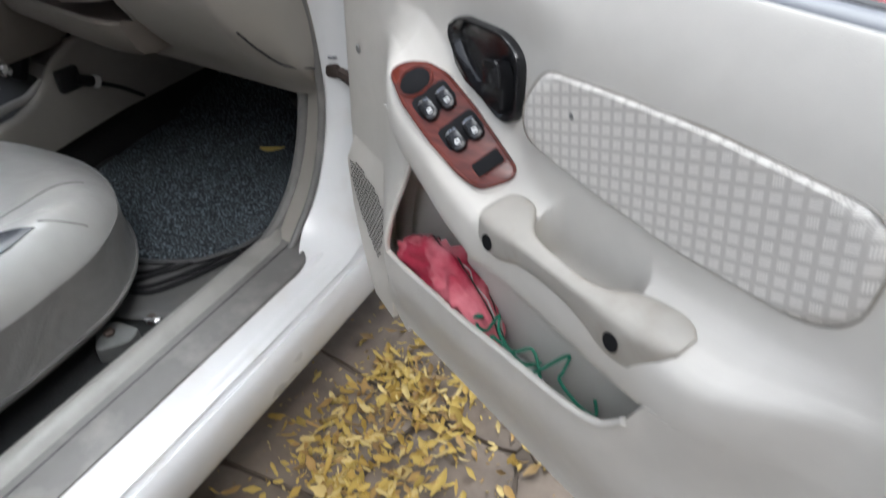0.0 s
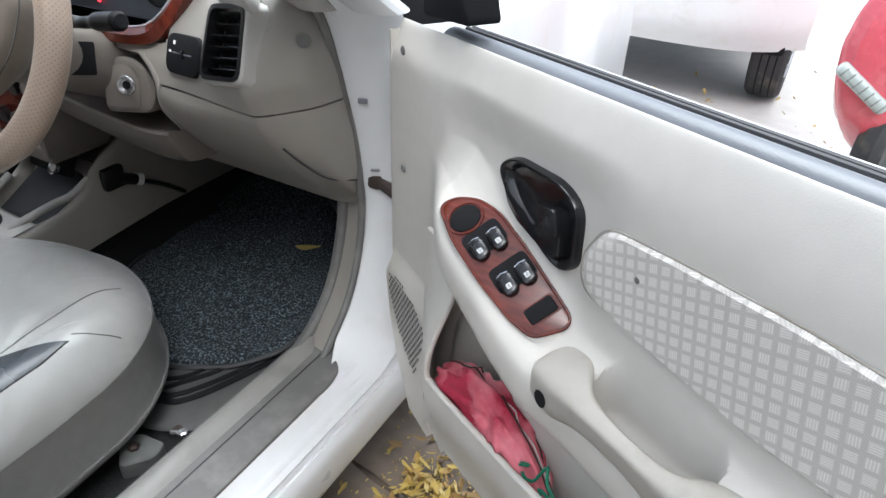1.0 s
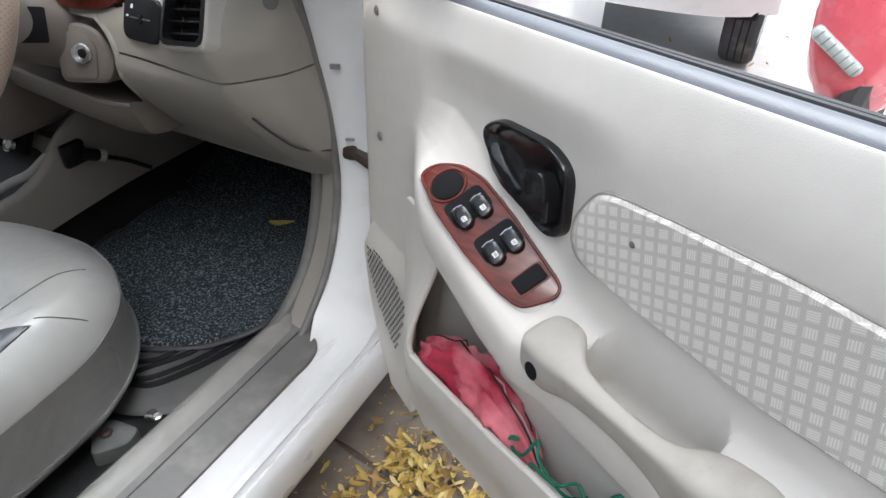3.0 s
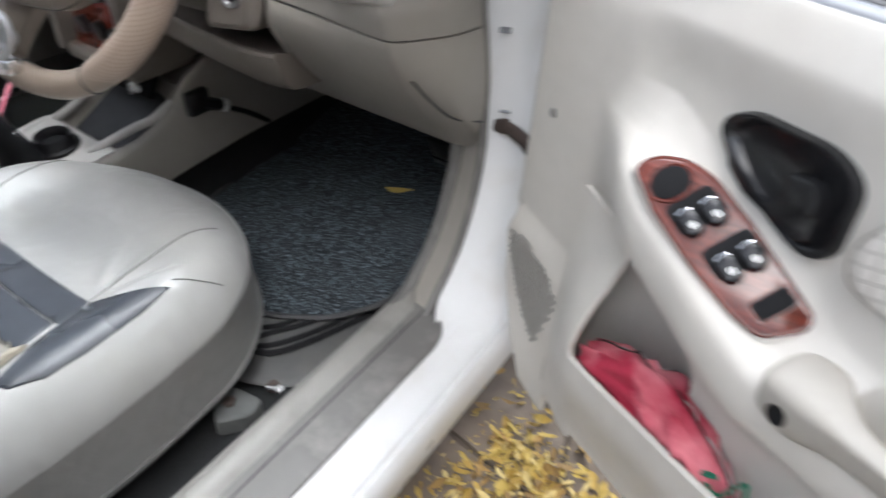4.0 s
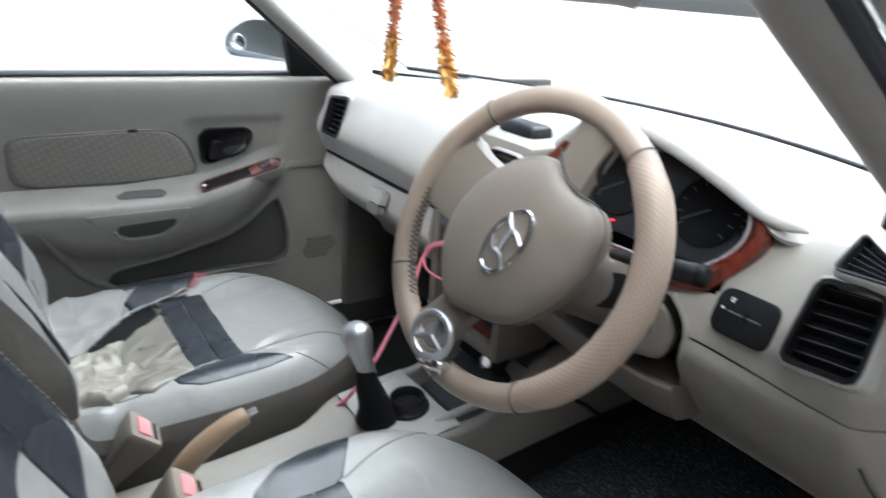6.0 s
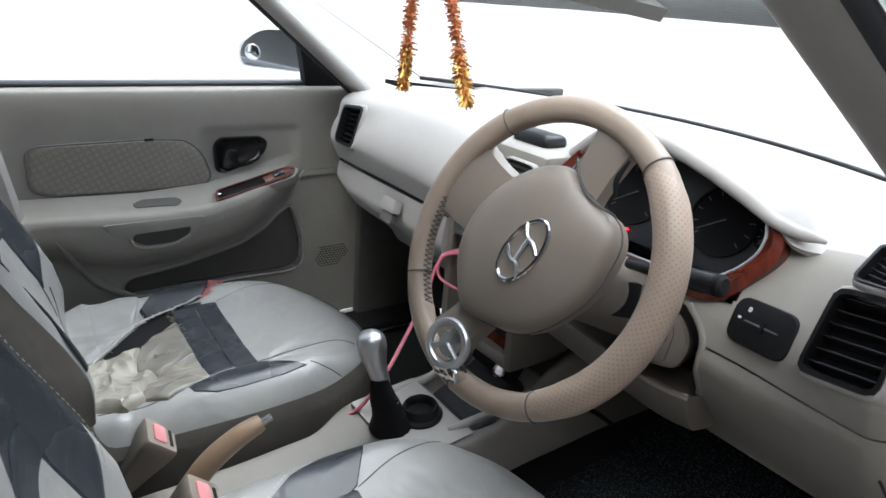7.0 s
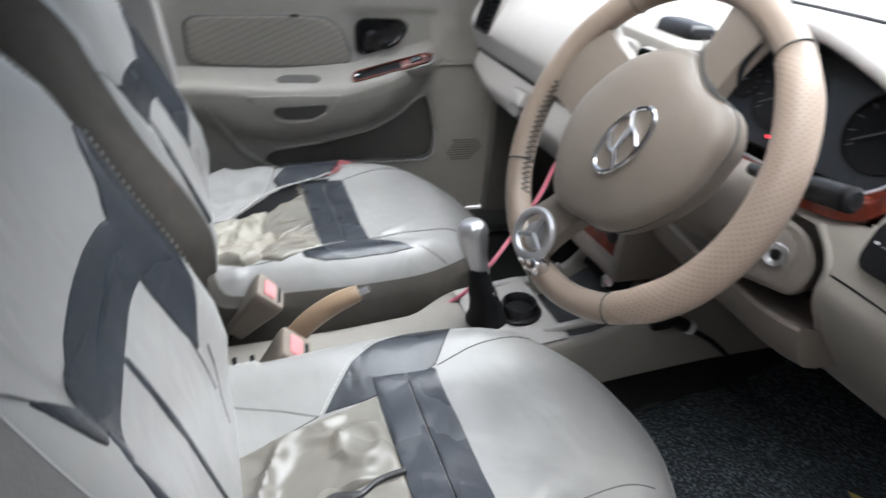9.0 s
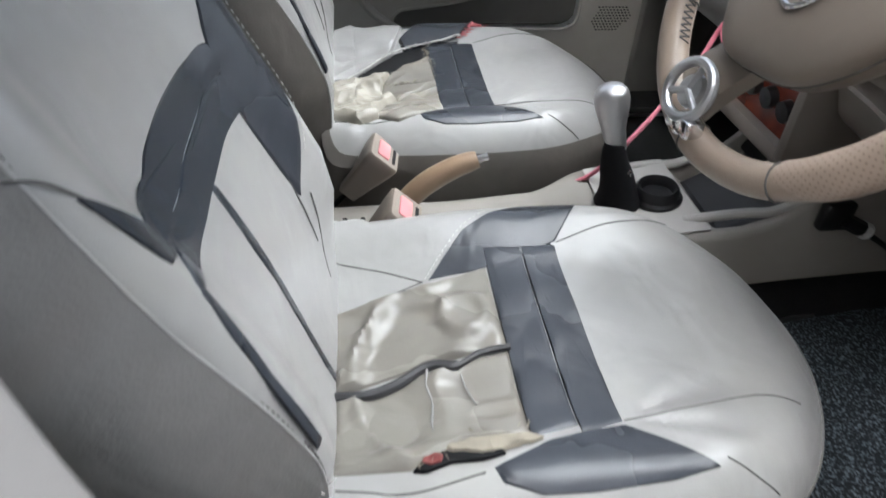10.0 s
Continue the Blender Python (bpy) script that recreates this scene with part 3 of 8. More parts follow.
def build_body():
    car = thing("car", "white car body shell with grey sill plate and black seals", "car", (0, -0.6, 0))
    # rocker panel
    sec = [(0.62, 0.20), (0.645, 0.345), (0.752, 0.352), (0.757, 0.350), (0.761, 0.338), (0.771, 0.334), (0.776, 0.339), (0.788, 0.336), (0.796, 0.322), (0.803, 0.314), (0.809, 0.317), (0.817, 0.306), (0.821, 0.288), (0.822, 0.24), (0.80, 0.19)]
    for s in (1, -1):
        rings = [[(s * x, y, z) for x, z in sec] for y in (-1.65, -1.2, SILL_BACK, -0.4, 0.0, 0.12, 0.3)]
        part("sill", loft(rings), PAINT, car, angle=50)
    part("sill_carpet", rbox((-0.672, -0.30, 0.352), (0.11, 1.30, 0.020), 0.004), CARPET, car, "black carpet along the passenger sill")
    # grey kick plate on the sill with a rounded front end
    out = rounded([(0.630, -0.80), (0.752, -0.80), (0.754, 0.015), (0.742, 0.060), (0.708, 0.078), (0.698, 0.104), (0.672, 0.124), (0.630, 0.130)], [0.01, 0.01, 0.02, 0.02, 0.02, 0.012, 0.01, 0.01], 6)
    part("sill_plate", prism([(p.x, p.y) for p in out], 0.362, Matrix.Identity(4), 0.006, 0.34), SILL_TRIM, car, "scuffed grey plastic sill plate")
    part("sill_ridge", tube([(0.650, -0.8, 0.358), (0.650, -0.3, 0.358), (0.650, -0.04, 0.358)] + [V(0.648 - 0.008 * smooth(0.0, 0.12, p.y), p.y + 0.022 * smooth(0.0, 0.12, p.y), p.z) for p in spline([V(0, y, z) for y, z in OPENING], 6) if p.y > -0.02 and p.z < 0.66], 0.012, 10), SILL_TRIM, car)
    ridge = [(0.628, 0.345), (0.631, 0.358), (0.637, 0.366), (0.647, 0.371), (0.660, 0.371), (0.671, 0.367), (0.679, 0.361), (0.686, 0.3575), (0.690, 0.350)]
    rows = []
    for y in (-0.8, -0.5, -0.2, 0.0, 0.06, 0.09, 0.11, 0.122):
        k = 1 - 0.55 * smooth(0.05, 0.125, y)
        rows.append([(0.628 + (x - 0.628) * k, y, z + 0.02 * smooth(0.05, 0.13, y) * (1 - smooth(0.64, 0.68, x))) for x, z in ridge])
    part("sill_moulding", loft(rows), SILL_PALE, car, "pale grey rounded sill moulding")
    part("sill_groove", tube([(0.692, y, 0.3615) for y in (-0.8, -0.4, 0.0, 0.07)] , 0.0018, 6), RUBBER, car)
    for y0, y1, r in ((-0.42, -0.17, 0.0016), (-0.16, -0.03, 0.0021), (0.02, 0.05, 0.0014)):
        part("sill_scratch", tube([(0.7655 + 0.0008 * math.sin(40 * y), y, 0.3362) for y in [y0 + (y1 - y0) * k / 10 for k in range(11)]], [r * math.sin(math.pi * (k + 0.5) / 11) for k in range(11)], 5), RUBBER, car)

    # hinge pillar: painted face that bends from the sill up to the roof pillar
    line = spline([V(0, y, z) for y, z in OPENING], 6)
    nl = len(line) - 1

    def pillar(a, b):
        p = line[round(a * nl)]
        grow = smooth(-0.02, 0.12, p.y) if p.z < 0.6 else 1.0
        low = 1 - smooth(0.40, 0.62, p.z)
        x0 = 0.752 - 0.052 * grow
        x1 = 0.800 - 0.01 * (1 - low)
        t = b
        return (x0 + (x1 - x0) * t, p.y + 0.004 + 0.075 * t * t * (1 - 0.5 * low) + 0.03 * low * t, p.z - 0.030 * low * t - 0.003 * math.sin(math.pi * t))
    part("hinge_pillar", sheet(pillar, nl, 10, -0.02), PAINT, car)

    # rubber seal along the opening and grey kick trim inside it
    seal = [V(0.699, p.y - 0.002, p.z + 0.004 - 0.016 * (1 - smooth(0.05, 0.11, p.y) if p.z < 0.5 else 0.0)) for p in line if p.y > 0.04 or p.z > 0.4]
    part("door_seal", tube(seal, 0.0072, 8), SILL_TRIM, car, "grey rubber door seal")

    def kick(a, b):
        k = 12 + round(a * (nl - 12))
        p = line[k]
        x = 0.697 - 0.065 * b
        return (x, p.y + 0.006 + 0.022 * b, p.z + 0.004 + 0.004 * math.sin(math.pi * b) - 0.018 * (1 - smooth(0.03, 0.11, p.y) if p.z < 0.5 else 0.0))
    part("kick_trim", sheet(kick, 40, 6, 0.004), DASH, car)

    # pillar bolt, check strap, dents drawn as grey patches, wiring pin
    part("pillar_bolt", lathe([(0.0, 0.004), (0.009, 0.004), (0.011, 0.0), (0.011, -0.004)], axes((0.736, 0.212, 0.503), (1, 0.5, 0), (0, 0.2, 1)), 14), STEEL, car)
    part("check_strap", join(rbox((0.722, 0.222, 0.672), (0.03, 0.03, 0.03), 0.008, 2), tube([(0.72, 0.22, 0.675), (0.765, 0.22, 0.655), (0.80, 0.20, 0.642)], 0.011, 8)), RUST, car, "rusty iron door check strap")
    # Slight dents: thin grey patches paint the shade in them.
    for z, w in ((0.835, 0.014), (0.70, 0.008)):
        y = curve_value([(0.6, 0.205), (0.68, 0.202), (0.77, 0.186), (0.86, 0.163)], z)
        part("pillar_dent", rbox((0.730, y + 0.008, z), (0.016, 0.004, w * 0.6), 0.001, 1, Euler((0, 0, 0.45)).to_matrix().to_4x4()), RUBBER_GREY, car, "slight dent, its shade drawn as a grey patch")

    # roof pillars: grey inner trim, black seal, white outer skin
    zs = [0.985, 1.0, 1.02, 1.04, 1.06, 1.08, 1.1, 1.16, 1.22, 1.28, 1.34, 1.39]
    for s in (1, -1):
        def strip(dx, w, dy, d, bend=0.0, s=s):
            """A bar along the pillar, drawn in by bend at its foot."""
            rings = []
            for z in zs:
                x, y = a_line(z)
                x -= bend * (1 - smooth(0.99, 1.12, z))
                rings.append([(s * (x + dx + w * math.cos(k * math.pi / 8)), y + dy + d * math.sin(k * math.pi / 8), z) for k in range(16)])
            return loft(rings)
        near = s > 0
        part("pillar_trim", strip(0.006, 0.036, 0.008, 0.030, 0.020) if near else strip(0.000, 0.026, 0.008, 0.030), DASH_TOP, car, "grey plastic pillar trim")
        part("pillar_seal", strip(0.038, 0.012, 0.002, 0.014, 0.046) if near else strip(0.010, 0.011, -0.012, 0.022), RUBBER_DARK if near else RUBBER, car, "dark rubber pillar seal")
        part("roof_pillar", strip(0.080, 0.046, 0.052, 0.040, 0.018) if near else strip(0.045, 0.034, 0.028, 0.042), PAINT, car)
    # windscreen
    def screen_foot(x):
        return 0.50 - 0.55 * x * x

    def screen(a, b):
        x = -0.68 + 1.36 * a
        k = b
        xs = x * (1 - 0.13 * k)
        return (xs, screen_foot(x) + 0.02 + (-0.42 - screen_foot(x)) * k, 1.045 + 0.355 * k)
    glass = part("windscreen", sheet(screen, 12, 6, 0.004), GLASS, car, "clear windscreen glass")
    glass.visible_shadow = False
    rim = [screen(i / 30, 0.0) for i in range(31)]
    part("windscreen_seal", tube([V(x, y - 0.004, z + 0.002) for x, y, z in rim], 0.006, 6), RUBBER, car)

    # roof, lining and the closed rear of the cabin
    def roof(a, b):
        x, y = -0.60 + 1.2 * a, -0.40 - 1.45 * b
        return (x, y, 1.42 - 0.09 * (2 * a - 1) ** 4 - 0.04 * (2 * b - 1) ** 2)
    part("roof", sheet(roof, 12, 12, 0.02), PAINT, car)
    part("roof_lining", sheet(lambda a, b: Vector(roof(a, b)) * 1.0 - V(0, 0, 0.035), 10, 10, 0.008), DASH_TOP, car)
    for s in (1, -1):
        lean = [[(s * (0.715 - 0.15 * smooth(0.95, 1.4, z) + dx), -0.70 - 0.16 * (z - 0.86) - dy, z) for dx, dy in ((-0.025, 0.012), (-0.01, 0.0), (0.022, 0.004), (0.022, 0.16), (-0.025, 0.16))] for z in (0.33, 0.5, 0.7, 0.9, 1.0, 1.1, 1.2, 1.38)]
        part("centre_pillar", loft(lean), DASH_TOP, car, "grey plastic covered centre pillar")
        skin = [[(s * (0.752 - 0.15 * smooth(0.95, 1.4, z) + dx), -0.70 - 0.16 * (z - 0.86) - dy, z) for dx, dy in ((-0.012, 0.002), (0.016, 0.006), (0.040, 0.03), (0.044, 0.16), (-0.012, 0.16))] for z in (0.33, 0.5, 0.7, 0.9, 1.0, 1.1, 1.2, 1.38)]
        part("centre_pillar_skin", loft(skin), PAINT, car)
        part("cowl_side", rbox((s * 0.722, 0.55 if s > 0 else 0.47, 0.66), (0.03, 0.56 if s > 0 else 0.72, 0.70), 0.004), BLACK_MATT if s > 0 else SHADE_DARK_TRIM, car)
        part("rear_lining", rbox((s * 0.70, -1.36, 0.85), (0.03, 1.0, 1.04), 0.004), DARK_TRIM, car)
        part("rear_side_panel", rbox((s * 0.80, -1.45, 0.62), (0.05, 1.15, 0.70), 0.02), PAINT, car)
        tail = [[(s * (x - 0.10 * k), -1.75 - 0.35 * (1 - k) - dy, 0.95 + 0.42 * k) for x, dy in ((0.70, 0), (0.76, 0), (0.76, 0.25), (0.70, 0.25))] for k in (0, 0.5, 1)]
        part("rear_pillar", loft(tail), PAINT, car)
        part("front_wing", rbox((s * 0.80, 0.86, 0.64), (0.07, 1.10, 0.58), 0.03, 3), PAINT, car)
    part("boot", rbox((0, -2.2, 0.66), (1.56, 0.62, 0.66), 0.06, 3), PAINT, car)
    part("rear_bulkhead", rbox((0, -1.80, 0.84), (1.42, 0.05, 1.05), 0.01), DARK_TRIM, car)

    def bonnet(a, b):
        x, y = -0.76 + 1.52 * a, 0.54 + 0.86 * b
        return (x, y, 0.945 - 0.03 * (2 * a - 1) ** 2 - 0.17 * b * b)
    part("bonnet", sheet(bonnet, 10, 10, 0.02), PAINT, car)
    part("front_bumper", rbox((0, 1.42, 0.50), (1.60, 0.14, 0.44), 0.05, 3), PAINT, car)
    # floor pan with toe board, firewall
    def floor_pan(a, b):
        x, y = -0.66 + 1.305 * a, -1.85 + 2.65 * b
        tunnel = 0.10 * math.exp(-((x + 0.035) / 0.145) ** 6)
        return (x, y, 0.322 + tunnel + 0.33 * smooth(0.42, 0.80, y))
    part("floor_carpet", sheet(floor_pan, 60, 60, 0.03), CARPET, car, "black carpeted floor")
    part("firewall", rbox((0, 0.80, 0.72), (1.46, 0.04, 0.42), 0.0), BLACK_MATT, car)
    part("scuttle", sheet(lambda a, b: (-0.74 + 1.48 * a, screen_foot(-0.74 + 1.48 * a) - 0.01 + (0.62 - screen_foot(-0.74 + 1.48 * a)) * b, 1.035 - 0.11 * b), 16, 4, 0.01), BLACK_MATT, car)
    part("bulkhead_cover", rbox((0, 0.70, 0.915), (1.46, 0.24, 0.02), 0.0), BLACK_MATT, car)
    # wheels that carry the car
    for x in (0.74, -0.74):
        for y in (0.78, -1.66):
            f = axes((x, y, 0.29), (0, 1, 0), (0, 0, 1))
            w = part("tyre", lathe([(0.19, -0.08), (0.27, -0.085), (0.29, -0.06), (0.29, 0.06), (0.27, 0.085), (0.19, 0.08)], f, 32), TYRE, car)
            part("rim", lathe([(0.0, -0.05), (0.19, -0.06), (0.19, 0.06), (0.0, 0.05)], f, 24), STEEL, w)
    return car


# ---- floor ----
def build_floor_things():
    def z_mat(x, y):
        edge = 0.020 * smooth(0.55, 0.64, x)
        return 0.338 + edge + 0.33 * smooth(0.42, 0.80, y) + 0.004 * noise.noise(V(x * 9, y * 9, 0))
    out = [(0.30, -0.135), (0.41, -0.110), (0.480, -0.082), (0.553, -0.036), (0.626, 0.030), (0.640, 0.20), (0.632, 0.50), (0.50, 0.60), (0.12, 0.60), (0.09, 0.36), (0.125, 0.10), (0.18, -0.05)]
    out = rounded([V(*p) for p in out], 0.022, 4)
    mat = part("floor_mat", puff(out, lambda x, y: (x, y, z_mat(x, y) + 0.004), 0.006, 120, -0.006, None, (1.0, 0.985, 0.96) + tuple(0.92 - 0.04 * k for k in range(22))), MAT_CARPET)
    tagged(mat, "blue-grey flecked carpet mat in the driver footwell", "floor mat")
    edge = [(p.x, p.y) for p in sector(out, 80)]
    ring = tube([V(x, y, z_mat(x, y) + 0.004) for x, y in edge], 0.0055, 6, loop=True)
    part("edging", ring, RUBBER, mat, "black bound edge")
    rub = thing("rubber_mat", "worn dark rubber mat with curved ribs on the floor", "floor mat", (0.5, -0.1, 0.33))
    part("sheet", puff(rounded([V(0.34, -0.26), V(0.558, -0.206), V(0.622, -0.165), V(0.640, -0.10), V(0.650, 0.06), V(0.42, -0.04), V(0.33, -0.08)], 0.03), lambda x, y: (x, y, 0.334), 0.003, 50), RUBBER_MAT, rub)
    for line, r in (([(0.455, -0.190), (0.509, -0.159), (0.541, -0.141), (0.571, -0.086), (0.603, 0.003), (0.613, 0.038)], 0.0042), ([(0.470, -0.168), (0.518, -0.139), (0.547, -0.096), (0.572, -0.038), (0.584, 0.012)], 0.0036), ([(0.440, -0.172), (0.483, -0.146), (0.506, -0.110), (0.537, -0.059), (0.553, -0.004)], 0.0036), ([(0.415, -0.155), (0.457, -0.130), (0.500, -0.096), (0.518, -0.054), (0.526, -0.018)], 0.0034), ([(0.380, -0.140), (0.43, -0.110), (0.475, -0.080), (0.492, -0.045)], 0.0034)):
        part("rib", seam(line, lambda x, y: (x, y, 0.338), r * 1.5, 0.0), BLACK_MATT, rub)
    # seat rail foot with dust on it, and a dropped bolt
    foot = thing("seat_bracket", "dusty grey iron seat bracket bolted to the floor", "bracket", (0.575, -0.25, 0.336))
    part("plate", prism(rounded([V(0.538, -0.262), V(0.547, -0.232), V(0.604, -0.224), V(0.612, -0.256), V(0.580, -0.298)], 0.012, 4), 0.352, Matrix.Identity(4), 0.005, 0.322), DUSTY_IRON, foot)
    part("bolt_head", lathe([(0.010, 0.350), (0.010, 0.357), (0.006, 0.360), (0.0, 0.360)], Matrix.Translation((0.568, -0.258, 0.0)), 6), RUST, foot)
    tagged(part("dropped_bolt", join(lathe([(0.009, 0.0), (0.009, 0.006), (0.006, 0.008), (0.0, 0.008)], Matrix.Translation((0.603, -0.191, 0.339)), 6), tube([(0.603, -0.191, 0.343), (0.585, -0.200, 0.342)], 0.004, 8)), STEEL), "small bright steel bolt dropped on the floor", "bolt")
    bm = bmesh.new()
    rows = []
    for i in range(6):
        t = i / 5
        w = 0.010 * math.sin(math.pi * min(0.97, t + 0.03))
        rows.append([V(0.408 + 0.05 * t, 0.328 + 0.03 * t + k * w * 1.3, 0.3535 + 0.006 * (t - 0.5) ** 2 * 4 + abs(k) * 0.003) for k in (-1, 0, 1)])
    quads(bm, rows)
    tagged(part("yellow_leaf", bm, LEAF, angle=80), "small dry yellow leaf lying on the floor mat", "leaf")
    # pedals
    for i, (x, w, z, label) in enumerate(((0.20, 0.055, 0.50, "black rubber clutch pedal hanging under the dash"), (0.33, 0.06, 0.50, "black rubber brake pedal hanging under the dash"), (0.505, 0.05, 0.46, "narrow black accelerator pedal hanging under the dash"))):
        dy = -0.09 if i == 2 else 0.0
        p = thing("pedal", label, "pedal", (x, 0.48 + dy, z), "foot pedals")
        part("arm", tube(spline([V(x, 0.62, z + 0.22), V(x, 0.53 + dy, z + 0.10), V(x, 0.495 + dy, z)], 6), 0.008, 8), BLACK_MATT, p)
        pad = part("pad", rbox((x, 0.485 + dy, z - 0.005), (w, 0.014, 0.05 if i < 2 else 0.09), 0.005, 2, Euler((0.5, 0, 0)).to_matrix().to_4x4()), BLACK, p)
        for k in range(3):
            part("rib", rbox((x, 0.477 + dy + 0.006 * k, z - 0.018 + 0.013 * k), (w * 0.8, 0.004, 0.004), 0.001, 1), BLACK_MATT, pad)


# ---- dashboard ----
FACE = [(0.205, 0.612), (0.190, 0.632), (0.120, 0.700), (0.062, 0.770), (0.036, 0.815), (0.028, 0.838), (0.018, 0.862), (0.012, 0.885), (0.022, 0.915), (0.048, 0.950), (0.085, 0.982), (0.140, 1.002), (0.220, 1.018), (0.330, 1.034)]


def screen_line(x):
    return 0.50 - 0.55 * x * x


def dash_face(x, s):
    """The dash moulding: s from 0 at its lower edge to 1 under the windscreen."""
    k = s * (len(FACE))
    i = min(int(k), len(FACE) - 1)
    pts = FACE + [(max(0.36, screen_line(x)), 1.046)]
    ext = [pts[0]] + pts + [pts[-1]]
    t = k - i
    a, b, c, d = ext[i:i + 4]
    y, z = [0.5 * (2 * b[q] + (c[q] - a[q]) * t + (2 * a[q] - 5 * b[q] + 4 * c[q] - d[q]) * t * t + (3 * b[q] - a[q] - 3 * c[q] + d[q]) * t ** 3) for q in (0, 1)]
    upper = smooth(0.80, 0.90, z) * (1 - smooth(1.0, 1.04, z))
    y += upper * 0.045 * smooth(0.64, 0.44, x) if x > 0 else 0.0
    y += 0.10 * smooth(0.635, 0.720, x) * (0.35 + 0.65 * smooth(0.68, 0.86, z)) * (1 - smooth(1.0, 1.04, z))
    y += 0.16 * smooth(0.682, 0.722, x) ** 2
    y += 0.10 * smooth(-0.672, -0.715, x) ** 2 - 0.030 * smooth(-0.46, -0.60, x) * smooth(0.925, 0.985, z) * (1 - smooth(1.0, 1.04, z))
    z += 0.016 * smooth(0.93, 0.995, z) * (1 - smooth(1.028, 1.044, z)) * smooth(0.47, 0.56, x) * (1 - smooth(0.66, 0.70, x))
    if x < 0.02:
        y -= 0.012 * upper * smooth(0.0, -0.25, x)
        z += 0.022 * smooth(0.80, 0.90, z) * (1 - smooth(0.98, 1.04, z)) * smooth(-0.05, -0.3, x)
    return (x, y, z)


def s_at(z):
    """Where along the face a height lies."""
    for i, ((ya, za), (yb, zb)) in enumerate(zip(FACE, FACE[1:])):
        if z <= zb:
            return (i + (z - za) / (zb - za)) / len(FACE)
    return 1.0


def face_xz(x, z):
    return dash_face(x, s_at(z))


def vent_frame(corners):
    bl, br, tr, tl = [Vector(c) for c in corners]
    f = axes((bl + br + tr + tl) / 4, (br + tr - bl - tl), (tl + tr - bl - br))
    inv = f.inverted()
    return f, [(inv @ c).to_2d() for c in (bl, br, tr, tl)]


def vent(parent, corners, slats, deep=0.02, name="air_vent", r=0.016):
    """An air vent between four corners (lower left, lower right, upper right, upper left)."""
    f, flat = vent_frame(corners)
    outer = sector(rounded([p * 1.22 for p in flat], r * 1.12, 5), 40)
    mid = sector(rounded([p * 1.12 for p in flat], r, 5), 40)
    inner = sector(rounded([p * 0.99 for p in flat], r * 0.75, 5), 40)
    v = part(name, ring_frame(mid, inner, 0.009, f, -0.02), BLACK, parent, "black louvred air vent")
    skirt = [[f @ Vector((p.x * k, p.y * k, z)) for p in o] for o, k, z in ((outer, 1.0 + 3.2 * deep, -deep), (outer, 1.03, -0.006), (outer, 1.0, 0.001), (outer, 0.975, 0.005), (mid, 1.0, 0.006), (mid, 1.0, -0.015))]
    part("surround", loft(skirt, caps=False), DASH_TOP, v, "pale grey vent surround", angle=60)
    part("backing", prism(inner, -0.022, f, 0, -0.030), BLACK_MATT, v)
    for k in range(slats):
        t = (k + 0.5) / slats
        a, b = flat[0].lerp(flat[3], t), flat[1].lerp(flat[2], t)
        mid, d = (a + b) / 2, (b - a)
        wide = d.length * 0.97
        m = f @ Matrix.Translation((mid.x, mid.y, -0.006)) @ Matrix.Rotation(math.atan2(d.y, d.x), 4, "Z") @ Matrix.Rotation(radians(-35), 4, "X")
        bm = rbox((0, 0, 0), (wide, 0.0035, 0.015), 0.001, 1)
        bmesh.ops.transform(bm, matrix=m, verts=bm.verts[:])
        part("slat", bm, BLACK_GLOSS, v)
    return v


COLUMN_HOLE = [(0.05, 0.70), (0.35, 0.695), (0.410, 0.75), (0.416, 0.84), (0.38, 0.88), (0.05, 0.88)]
SIDE_VENT = [V(0.557, 0.023, 0.886), V(0.640, 0.012, 0.900), V(0.632, 0.050, 0.987), V(0.559, 0.060, 0.976)]
TOP_VENT = [V(0.569, 0.060, 0.992), V(0.637, 0.041, 1.002), V(0.625, 0.065, 1.013), V(0.570, 0.111, 1.025)]
DASH_HOLES = [
    [(-0.634, 0.882), (-0.556, 0.882), (-0.560, 0.966), (-0.643, 0.958)],
    [(0.075, 0.905), (0.425, 0.905), (0.440, 1.02), (0.075, 1.02)],
]


VENT_FRAMES = [(f.inverted(), [q * 1.08 for q in flat]) for f, flat in map(vent_frame, (SIDE_VENT, TOP_VENT))]


def grown(poly, k):
    cx, cz = sum(p[0] for p in poly) / len(poly), sum(p[1] for p in poly) / len(poly)
    return [(cx + (p[0] - cx) * k, cz + (p[1] - cz) * k) for p in poly]


def dash_hole(p):
    for f, flat in VENT_FRAMES:
        q = f @ Vector(p)
        if abs(q.z) < 0.05 and in_polygon((q.x, q.y), flat):
            return True
    return any(in_polygon((p.x, p.z - lift), grown(h, k)) for h, k, lift in zip(DASH_HOLES, (1.12, 1.05), (0.022, 0.0))) or in_polygon((p.x, p.z), COLUMN_HOLE) or (0.075 < p.x < 0.445 and p.y < 0.30 and p.z > 0.97)


def face_vent(parent, corners, slats):
    return vent(parent, [face_xz(*c) for c in corners], slats)


